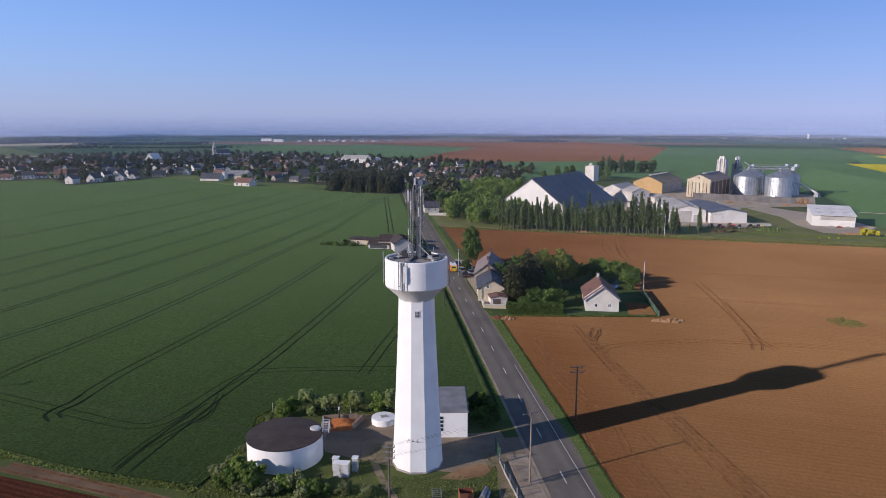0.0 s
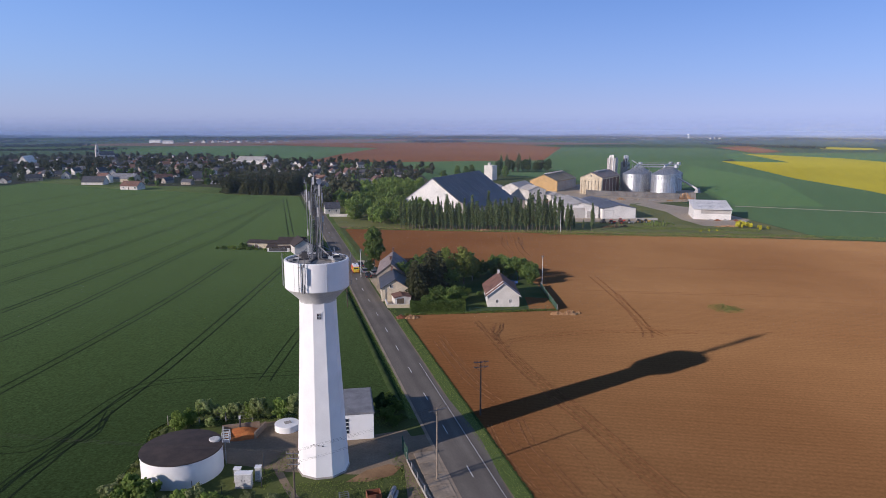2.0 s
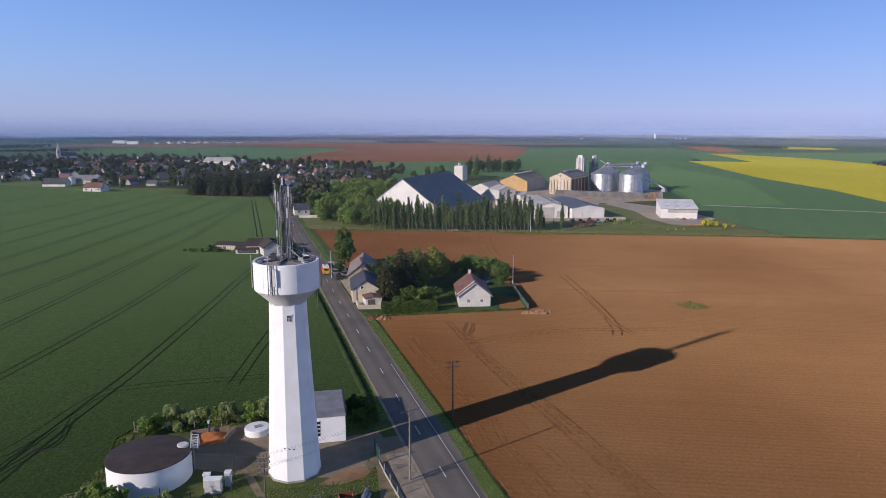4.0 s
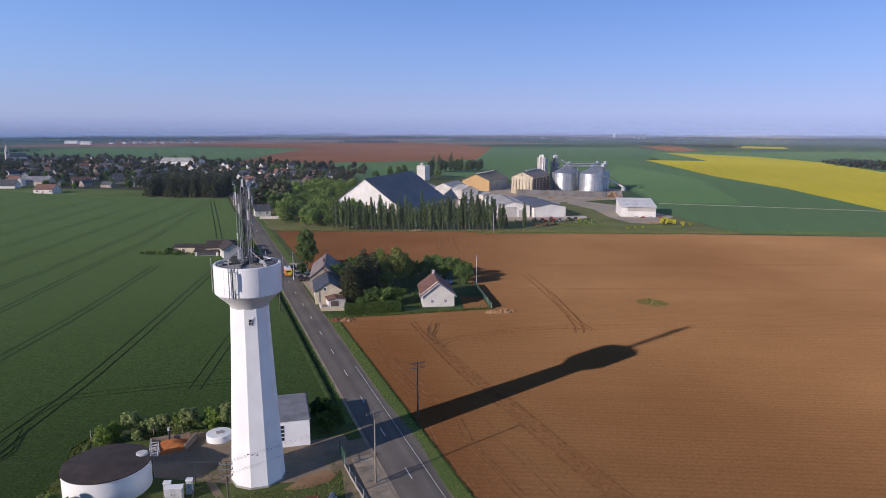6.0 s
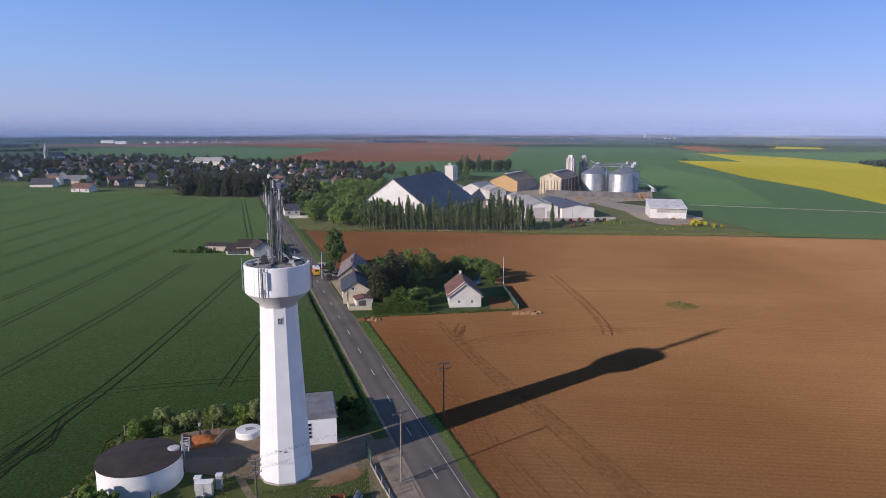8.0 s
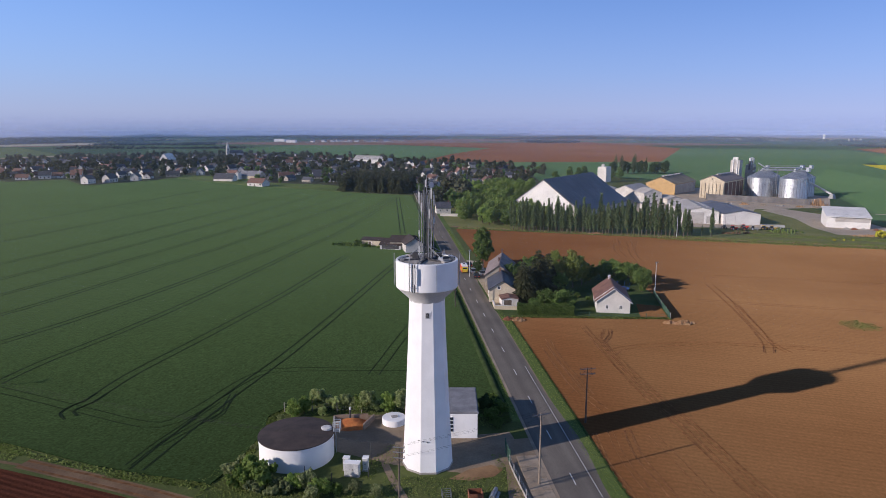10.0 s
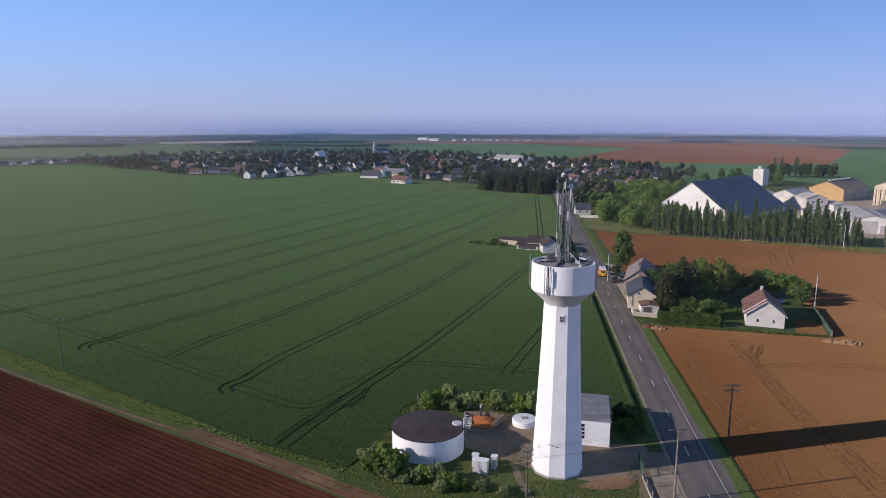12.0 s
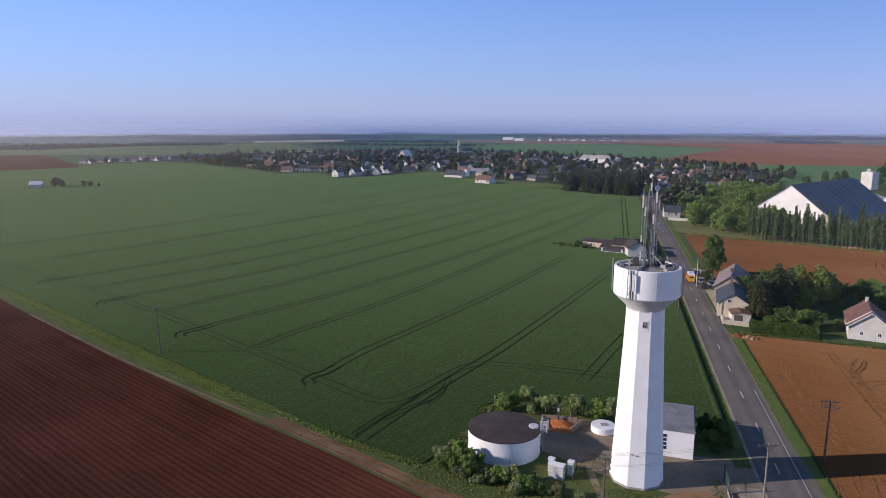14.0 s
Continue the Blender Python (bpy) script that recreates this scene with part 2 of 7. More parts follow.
BARK = surface("bark", (0.09, 0.07, 0.05), (0.16, 0.13, 0.1), 1.5, 6, 0.95)
RUBBER = surface("rubber", (0.015, 0.015, 0.015), (0.025, 0.025, 0.025), 3, 9, 0.85, bump=0.0)
ASPHALT = furrowed("asphalt", (0.145, 0.13, 0.112), (0.195, 0.176, 0.15), 96.9, 2.7, 0.01, 0.08, 6.0, rows=0.16, rough=0.9, ridge=0.05)
ROAD_PAINT = surface("road_paint", (0.55, 0.55, 0.53), (0.72, 0.72, 0.7), 0.8, 6, 0.7)
GRAVEL = surface("gravel", (0.16, 0.115, 0.068), (0.3, 0.23, 0.15), 0.25, 4, 0.95, contrast=0.8, bump=0.5, depth=0.05)
YARD = surface("yard_dust", (0.31, 0.25, 0.18), (0.44, 0.37, 0.27), 0.08, 2, 0.95, contrast=0.8)
TRACK_SOIL = surface("track_soil", (0.15, 0.085, 0.036), (0.25, 0.155, 0.075), 0.15, 3, 0.95, bump=0.6, depth=0.08)
GRASS = surface("grass", (0.062, 0.085, 0.024), (0.12, 0.138, 0.044), 0.12, 2.5, 0.95, contrast=0.9, bump=0.8, depth=0.12, spec=0.1)
# green darkened to carry the shade of the roadside ditch
DITCH_SHADE = surface("ditch_shade", (0.026, 0.045, 0.014), (0.05, 0.075, 0.024), 0.5, 4, 0.95, bump=0.9, depth=0.15, spec=0.1)
LAWN = surface("lawn", (0.05, 0.082, 0.024), (0.088, 0.116, 0.04), 0.15, 2.5, 0.95, bump=0.7, depth=0.08, spec=0.1)
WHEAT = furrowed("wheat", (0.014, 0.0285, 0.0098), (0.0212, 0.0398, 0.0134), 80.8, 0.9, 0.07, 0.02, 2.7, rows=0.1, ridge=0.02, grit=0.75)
# the shade inside the wheel gaps is put into this darker green
WHEAT_RUT_SHADE = surface("wheat_rut_shade", (0.008, 0.0155, 0.0058), (0.0132, 0.0245, 0.009), 0.2, 3, 0.95, bump=0.8, depth=0.1, spec=0.1)
SOIL = furrowed("tilled_soil", (0.15, 0.0775, 0.0322), (0.216, 0.12, 0.0525), -17.6, 1.1, 0.06, 0.018, 2.0, rows=0.09, ridge=0.35)
SOIL_DARK = furrowed("ploughed_soil", (0.092, 0.034, 0.0185), (0.15, 0.056, 0.031), -19.4, 0.95, 0.12, 0.05, 3.0, rows=0.26, ridge=0.6, grit=0.3)
RUT_SOIL = surface("rut_soil", (0.145, 0.068, 0.027), (0.235, 0.12, 0.05), 0.8, 3, 0.95, bump=0.8, depth=0.1, spec=0.1)
CROP_GREEN = furrowed("far_crop", (0.072, 0.132, 0.058), (0.1, 0.165, 0.072), 60, 14, 0.02, 0.004, 0.5, rows=0.04)
CROP_PALE = furrowed("pale_crop", (0.084, 0.165, 0.06), (0.115, 0.2, 0.072), 50, 14, 0.02, 0.004, 0.5, rows=0.04)
CROP_DULL = furrowed("dull_crop", (0.115, 0.16, 0.075), (0.155, 0.195, 0.095), 40, 14, 0.02, 0.004, 0.5, rows=0.05)
RAPE = furrowed("rapeseed", (0.6, 0.5, 0.03), (0.72, 0.61, 0.05), 60, 14, 0.02, 0.006, 0.5, rows=0.04)
SOIL_FAR = furrowed("far_soil", (0.145, 0.07, 0.041), (0.2, 0.1, 0.06), 20, 12, 0.1, 0.004, 0.5, rows=0.08)
STUBBLE = furrowed("far_stubble", (0.4, 0.37, 0.26), (0.5, 0.46, 0.33), 20, 12, 0.1, 0.004, 0.5, rows=0.08)
LEAF = foliage("leaf", (0.085, 0.15, 0.03), (0.19, 0.26, 0.07), through=0.45)
LEAF_WILLOW = foliage("willow_leaf", (0.13, 0.175, 0.035), (0.26, 0.3, 0.075), through=0.45)
LEAF_LIGHT = foliage("light_leaf", (0.15, 0.235, 0.045), (0.3, 0.385, 0.1), through=0.5)
LEAF_HEDGE = foliage("hedge_leaf", (0.2, 0.27, 0.08), (0.46, 0.5, 0.22), through=0.5)
LEAF_DARK = foliage("dark_leaf", (0.036, 0.066, 0.02), (0.078, 0.12, 0.036), through=0.35)
LEAF_GREY = foliage("flowering_leaf", (0.125, 0.165, 0.055), (0.32, 0.34, 0.16), through=0.35)
LEAF_YELLOW = foliage("yellow_flower", (0.4, 0.38, 0.02), (0.6, 0.55, 0.04))
LEAF_VILLAGE = foliage("village_leaf", (0.055, 0.068, 0.036), (0.125, 0.125, 0.07), through=0.35)
NEEDLE = foliage("needle", (0.04, 0.048, 0.02), (0.085, 0.09, 0.038), through=0.15)
POPLAR_LEAF = foliage("poplar_leaf", (0.09, 0.135, 0.052), (0.18, 0.225, 0.1), through=0.45)
GRASS_BLADE = foliage("grass_blade", (0.14, 0.2, 0.04), (0.28, 0.32, 0.09), through=0.5)
# some of the distance's blue haze is mixed into these leaf colours
FAR_WOOD_HAZY = foliage("far_wood", (0.024, 0.036, 0.034), (0.05, 0.066, 0.056), 0.1)
CAR_DARK = surface("dark_car_paint", (0.03, 0.03, 0.035), (0.04, 0.04, 0.045), 1, 2, 0.25, bump=0.0)
CAR_SILVER = surface("silver_car_paint", (0.3, 0.31, 0.33), (0.34, 0.35, 0.37), 1, 2, 0.3, metal=0.4, bump=0.0)
CAR_WHITE = surface("white_car_paint", (0.7, 0.7, 0.7), (0.76, 0.76, 0.76), 1, 2, 0.3, bump=0.0)
CAR_RED = surface("red_car_paint", (0.6, 0.05, 0.02), (0.68, 0.07, 0.03), 1, 2, 0.3, bump=0.0)
SIGNAL_YELLOW = surface("signal_yellow", (0.7, 0.62, 0.03), (0.75, 0.68, 0.05), 1, 2, 0.4, bump=0.0)
MACHINE_YELLOW = surface("machine_yellow", (0.6, 0.38, 0.03), (0.66, 0.42, 0.04), 1, 2, 0.4, bump=0.0)
BLUE = surface("blue_canvas", (0.03, 0.1, 0.35), (0.05, 0.14, 0.42), 1, 3, 0.7, bump=0.0)
STRAW = surface("straw_and_clods", (0.3, 0.165, 0.075), (0.42, 0.26, 0.13), 0.8, 3, 0.95, bump=0.7, depth=0.1)
SLAB_TAN = surface("tan_concrete", (0.24, 0.19, 0.13), (0.34, 0.27, 0.19), 0.4, 5, 0.9, vary=0.12)
GARDENS = surface("gardens", (0.035, 0.06, 0.02), (0.1, 0.085, 0.055), 0.05, 1.5, 0.95, contrast=0.7, spec=0.1)
MEADOW_GREEN = surface("meadow_green", (0.085, 0.132, 0.032), (0.148, 0.188, 0.055), 0.06, 1.5, 0.95, contrast=0.8, bump=0.6, depth=0.15, spec=0.1)
BANK_GRASS = surface("bank_grass", (0.125, 0.145, 0.045), (0.215, 0.215, 0.08), 0.08, 1.5, 0.95, contrast=0.8, bump=0.6, depth=0.15, spec=0.1)
PASTURE = surface("pasture", (0.1, 0.145, 0.035), (0.15, 0.19, 0.05), 0.03, 1.5, 0.95, spec=0.1)
STAINED = surface("stained_concrete", (0.2, 0.12, 0.07), (0.3, 0.25, 0.2), 0.8, 5, 0.9, contrast=0.8)
PORCELAIN = surface("brown_porcelain", (0.1, 0.07, 0.05), (0.14, 0.1, 0.08), 2, 6, 0.4, bump=0.0)
GREEN_FENCE = surface("green_fence", (0.04, 0.09, 0.06), (0.06, 0.12, 0.08), 1, 6, 0.7)


for m in (SOIL, SOIL_DARK, RUT_SOIL, TRACK_SOIL, SOIL_FAR):
    m.node_tree.nodes["Principled BSDF"].inputs["Diffuse Roughness"].default_value = 1.0


def patchwork():
    """The open country: large fields of crop, fallow and tilled land."""
    m = bpy.data.materials.new("open_country")
    m.use_nodes = True
    t = m.node_tree
    n, l, bsdf = t.nodes, t.links, t.nodes["Principled BSDF"]
    mp = n.new("ShaderNodeMapping")
    mp.inputs["Rotation"].default_value, mp.inputs["Scale"].default_value = (0, 0, radians(20)), (0.0016, 0.0036, 1)
    l.new(n.new("ShaderNodeTexCoord").outputs["Object"], mp.inputs["Vector"])
    cell = n.new("ShaderNodeTexVoronoi")
    cell.voronoi_dimensions = "2D"
    cell.inputs["Scale"].default_value = 1.0
    l.new(mp.outputs["Vector"], cell.inputs["Vector"])
    ramp = n.new("ShaderNodeValToRGB")
    ramp.color_ramp.interpolation = "CONSTANT"
    stops = [(0.0, (0.05, 0.095, 0.04)), (0.3, (0.07, 0.12, 0.05)), (0.52, (0.22, 0.13, 0.085)), (0.64, (0.045, 0.085, 0.04)),
             (0.8, (0.3, 0.25, 0.16)), (0.87, (0.09, 0.13, 0.06)), (0.95, (0.42, 0.36, 0.08))]
    ramp.color_ramp.elements[0].color = (*stops[0][1], 1)
    ramp.color_ramp.elements[1].position, ramp.color_ramp.elements[1].color = stops[1][0], (*stops[1][1], 1)
    for p, c in stops[2:]:
        ramp.color_ramp.elements.new(p).color = (*c, 1)
    sep = n.new("ShaderNodeSeparateColor")
    l.new(cell.outputs["Color"], sep.inputs["Color"]), l.new(sep.outputs["Red"], ramp.inputs["Fac"])
    l.new(ramp.outputs["Color"], bsdf.inputs["Base Color"])
    bsdf.inputs["Roughness"].default_value, bsdf.inputs["Specular IOR Level"].default_value = 1.0, 0.1
    return m


def soil_tint(m, centre, near, far, tint, stretch=1.0, wobble=30.0):
    """A soft-edged tint round a point of the plan: redder subsoil, or painted-in brightening."""
    t = m.node_tree
    n, l, bsdf = t.nodes, t.links, t.nodes["Principled BSDF"]
    co = n.new("ShaderNodeTexCoord").outputs["Object"]
    wob, add, dist, span, mix = n.new("ShaderNodeTexNoise"), n.new("ShaderNodeVectorMath"), n.new("ShaderNodeVectorMath"), n.new("ShaderNodeMapRange"), n.new("ShaderNodeMix")
    wob.inputs["Scale"].default_value, wob.inputs["Detail"].default_value = 0.05, 4
    l.new(co, wob.inputs["Vector"])
    add.operation, add.inputs[1].default_value = "MULTIPLY_ADD", (wobble, wobble, 0)
    l.new(wob.outputs["Color"], add.inputs[0]), l.new(co, add.inputs[2])
    squash = n.new("ShaderNodeVectorMath")
    squash.operation, squash.inputs[1].default_value = "MULTIPLY", (1, stretch, 1)
    dist.operation, dist.inputs[1].default_value = "DISTANCE", (centre[0] + wobble / 2, (centre[1] + wobble / 2) * stretch, 0)
    l.new(add.outputs["Vector"], squash.inputs[0]), l.new(squash.outputs["Vector"], dist.inputs[0])
    span.inputs["From Min"].default_value, span.inputs["From Max"].default_value = near, far
    span.inputs["To Min"].default_value, span.inputs["To Max"].default_value = 1.0, 0.0
    l.new(dist.outputs["Value"], span.inputs["Value"])
    mix.data_type, mix.blend_type = "RGBA", "MULTIPLY"
    mix.inputs["B"].default_value = (*tint, 1)
    old = bsdf.inputs["Base Color"].links[0].from_socket
    l.new(span.outputs["Result"], mix.inputs["Factor"]), l.new(old, mix.inputs["A"]), l.new(mix.outputs["Result"], bsdf.inputs["Base Color"])


soil_tint(SOIL, (10, 255), 30, 95, (0.83, 0.72, 0.72))
soil_tint(SOIL, (19, 112), 4, 13, (0.88, 0.78, 0.74), 0.12, 8)
soil_tint(SOIL, (210, 170), 5, 165, (1.26, 1.3, 1.32))  # the field's anti-sun brightening, painted as a paler tint
COUNTRY = patchwork()
for m, weight, tint in ((WHEAT, 0.3, (0.345, 0.515, 0.19)), (WHEAT_RUT_SHADE, 0.03, (0.345, 0.5, 0.19)), (CROP_GREEN, 0.14, (0.3, 0.5, 0.22)), (CROP_PALE, 0.17, (0.32, 0.5, 0.22))):
    skin = m.node_tree.nodes["Principled BSDF"]
    skin.inputs["Sheen Weight"].default_value, skin.inputs["Sheen Roughness"].default_value = weight, 0.4
    skin.inputs["Sheen Tint"].default_value = (*tint, 1)


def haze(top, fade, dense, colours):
    """Sky glow and milky haze painted as emission, thinning upwards; colours: (height, colour) from the ground up."""
    m = bpy.data.materials.new("painted_haze_glow")
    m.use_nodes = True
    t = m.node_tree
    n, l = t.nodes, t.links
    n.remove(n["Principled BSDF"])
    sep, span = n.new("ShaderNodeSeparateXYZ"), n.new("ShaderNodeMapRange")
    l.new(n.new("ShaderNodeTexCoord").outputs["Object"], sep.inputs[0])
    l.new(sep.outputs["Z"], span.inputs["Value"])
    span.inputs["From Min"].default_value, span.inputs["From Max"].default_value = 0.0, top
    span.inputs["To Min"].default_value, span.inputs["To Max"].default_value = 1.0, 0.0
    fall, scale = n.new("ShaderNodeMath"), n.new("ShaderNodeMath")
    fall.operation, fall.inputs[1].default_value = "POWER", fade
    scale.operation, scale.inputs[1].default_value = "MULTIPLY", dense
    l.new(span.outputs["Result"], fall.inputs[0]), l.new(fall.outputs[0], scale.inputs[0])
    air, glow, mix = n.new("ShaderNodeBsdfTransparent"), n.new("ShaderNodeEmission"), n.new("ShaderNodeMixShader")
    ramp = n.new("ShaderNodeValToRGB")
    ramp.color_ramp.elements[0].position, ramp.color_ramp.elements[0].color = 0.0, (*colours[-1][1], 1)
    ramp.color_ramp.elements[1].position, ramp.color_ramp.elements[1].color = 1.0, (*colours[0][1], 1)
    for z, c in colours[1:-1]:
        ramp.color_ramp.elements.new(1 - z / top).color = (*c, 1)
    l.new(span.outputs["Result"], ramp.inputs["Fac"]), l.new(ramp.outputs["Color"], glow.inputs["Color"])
    # the glow imitates scattered sunlight: weakest square to the sun
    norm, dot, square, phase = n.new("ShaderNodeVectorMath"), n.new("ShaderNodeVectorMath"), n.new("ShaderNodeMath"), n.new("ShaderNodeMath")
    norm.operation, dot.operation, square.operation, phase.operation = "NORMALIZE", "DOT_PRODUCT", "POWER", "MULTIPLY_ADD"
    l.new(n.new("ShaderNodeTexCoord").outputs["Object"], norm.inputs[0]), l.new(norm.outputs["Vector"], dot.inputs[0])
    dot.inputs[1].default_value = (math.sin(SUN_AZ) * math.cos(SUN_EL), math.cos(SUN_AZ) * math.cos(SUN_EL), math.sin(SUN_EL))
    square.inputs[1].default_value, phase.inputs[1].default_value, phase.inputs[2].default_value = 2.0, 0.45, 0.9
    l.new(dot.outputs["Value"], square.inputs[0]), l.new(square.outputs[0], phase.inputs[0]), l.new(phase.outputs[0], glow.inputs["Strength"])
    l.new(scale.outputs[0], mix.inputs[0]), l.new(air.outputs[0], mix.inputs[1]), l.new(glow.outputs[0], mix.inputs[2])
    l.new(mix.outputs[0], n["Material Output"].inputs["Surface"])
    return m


def veil_air(low, top, foot, dense, back_colour, onward_colour):
    """A thin sheet standing in for hazy air, lit by the sun and sky: it spreads light back and, more strongly, onward;
    it fades at its foot and top.
    """
    m = bpy.data.materials.new("haze_sheet")
    m.use_nodes = True
    t = m.node_tree
    n, l = t.nodes, t.links
    n.remove(n["Principled BSDF"])
    sep, rise, fall, fade, both, scale = n.new("ShaderNodeSeparateXYZ"), n.new("ShaderNodeMapRange"), n.new("ShaderNodeMapRange"), n.new("ShaderNodeMath"), n.new("ShaderNodeMath"), n.new("ShaderNodeMath")
    l.new(n.new("ShaderNodeTexCoord").outputs["Object"], sep.inputs[0])
    l.new(sep.outputs["Z"], rise.inputs["Value"]), l.new(sep.outputs["Z"], fall.inputs["Value"])
    rise.interpolation_type = "SMOOTHSTEP"
    rise.inputs["From Min"].default_value, rise.inputs["From Max"].default_value = 0.0, foot
    fall.inputs["From Min"].default_value, fall.inputs["From Max"].default_value = low, top
    fall.inputs["To Min"].default_value, fall.inputs["To Max"].default_value = 1.0, 0.0
    fade.operation, fade.inputs[1].default_value = "POWER", 1.5
    both.operation = "MULTIPLY"
    scale.operation, scale.inputs[1].default_value = "MULTIPLY", dense
    l.new(fall.outputs["Result"], fade.inputs[0]), l.new(rise.outputs["Result"], both.inputs[0]), l.new(fade.outputs[0], both.inputs[1]), l.new(both.outputs[0], scale.inputs[0])
    air, back, onward, add, mix = n.new("ShaderNodeBsdfTransparent"), n.new("ShaderNodeBsdfDiffuse"), n.new("ShaderNodeBsdfTranslucent"), n.new("ShaderNodeAddShader"), n.new("ShaderNodeMixShader")
    back.inputs["Color"].default_value, onward.inputs["Color"].default_value = (*back_colour, 1), (*onward_colour, 1)
    l.new(back.outputs[0], add.inputs[0]), l.new(onward.outputs[0], add.inputs[1])
    l.new(scale.outputs[0], mix.inputs[0]), l.new(air.outputs[0], mix.inputs[1]), l.new(add.outputs[0], mix.inputs[2])
    l.new(mix.outputs[0], n["Material Output"].inputs["Surface"])
    return m


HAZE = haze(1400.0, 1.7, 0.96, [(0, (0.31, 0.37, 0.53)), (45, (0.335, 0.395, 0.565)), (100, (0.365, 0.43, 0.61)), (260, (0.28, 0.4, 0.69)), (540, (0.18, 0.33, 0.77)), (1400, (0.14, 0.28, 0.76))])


# ---- land ----
def on_road(s, o):
    """A point s metres along the road from the tower, o metres to its right."""
    return (14.75 - 0.1192 * s + 0.9928 * o, 81.2 + 0.9928 * s + 0.1192 * o)


ROAD_TURN = math.degrees(math.atan2(0.9928, -0.1196))
g = Geo()
ring = [(4950 * math.sin(2 * math.pi * k / 96), 4950 * math.cos(2 * math.pi * k / 96)) for k in range(96)]
setting("ground", g.sheet(ring, 0.0), COUNTRY, "open flat farmland of green, brown and pale fields", "ground")
setting("meadow", Geo().sheet([(-45, 60), (25, 40), (60, 60), (60, 250), (260, 205), (260, 300), (190, 330), (200, 480), (110, 640), (-60, 700),
                               (-330, 640), (-700, 620), (-700, 280), (-180, 112)], 0.03), GRASS, "rough green grass between fields", "grass")

# glowing shell: haze and low sky are painted on it as emission
backdrop = setting("backdrop", Geo().lathe([(3000, 0.0), (3000, 1400.0)], 160, close=False), HAZE, "glowing shell painted as blue sky paling to horizon haze", "sky", smooth=60)
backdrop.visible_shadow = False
# added sheets stand in for distance haze; near ones lighten the sunward wheat
for radius, foot, dense in ((140, 20.0, 0.03), (250, 20.0, 0.03), (450, 20.0, 0.045), (850, 18.0, 0.1), (1500, 14.0, 0.24), (2500, 5.0, 0.4)):
    low, top = 45 - 0.015 * radius, 45 + 0.012 * radius
    mist = setting("haze_veil", Geo().lathe([(radius, 0.0), (radius, top)], 128, close=False), veil_air(low, top, foot, dense, *((0.07, 0.08, 0.09), (0.9, 0.82, 0.7)) if radius < 500 else ((0.2, 0.225, 0.28), (0.7, 0.67, 0.64)) if radius < 1000 else ((0.215, 0.255, 0.38), (0.66, 0.67, 0.78))), "thin added veil standing in for haze over fields", "sky", smooth=60)
    mist.visible_shadow = False

# the wheat stands knee-high, a slab with sheer edges
wheat = [(-800, 340), (-400, 211), (-182.6, 130.6), (-156.3, 121.6), (-105.8, 103.1), (-76.6, 92.6), (-61.5, 87.4), (-49.1, 82.8), (-42.4, 81.1), (-32.2, 78.6), (-30.6, 84), (-29.8, 92), (-30.5, 99), (-27.5, 104.6), (-9, 106), (4.5, 106.0),
         on_road(29, -4.9), on_road(60, -5.0), on_road(120, -5.2), on_road(200, -5.2), on_road(358, -5.2), (-84, 458), (-120, 482), (-148, 494), (-171, 511), (-214, 546), (-248, 574),
         (-265, 530), (-286, 500), (-300, 515), (-332, 555), (-343, 543), (-369, 533), (-440, 578), (-491, 596), (-550, 638), (-596, 634), (-611, 576), (-600, 520), (-640, 452), (-800, 400)]
g, n = Geo(), len(wheat)
g.add([(x, y, 0.0) for x, y in wheat] + [(x, y, 0.22) for x, y in wheat], [tuple(range(n, 2 * n))] + [(k, (k + 1) % n, n + (k + 1) % n, n + k) for k in range(n)])
setting("wheat_field", g, WHEAT, "dense dark green young wheat with tractor lines", "field")

RUT = [(-0.62, 0.0), (-0.42, 1.0), (-0.26, 0.0), (0.26, 0.0), (0.42, 1.0), (0.62, 0.0)]


def wheel_lines(name, line, z, material, gauge=2.0, width=1.0, label="", lip=0.09, step=4.0, wander=0.1):
    """Two wheel ruts along a line."""
    g = Geo()
    pts = smooth_line(line, step)
    for off in (-gauge / 2, gauge / 2):
        shifted = []
        for i, (x, y) in enumerate(pts):
            a, b = pts[max(i - 1, 0)], pts[min(i + 1, len(pts) - 1)]
            d = Vector((b[0] - a[0], b[1] - a[1])).normalized()
            w = wander * (0.6 * noise.noise((x * 0.12, y * 0.12, off)) + noise.noise((x * 0.6, y * 0.6, off)))
            shifted.append((x + d.y * (off + w), y - d.x * (off + w)))
        g.ribbon(shifted, 0, z, [(o * width, h * lip * width) for o, h in RUT])
    return setting(name, g, material, label, "track")


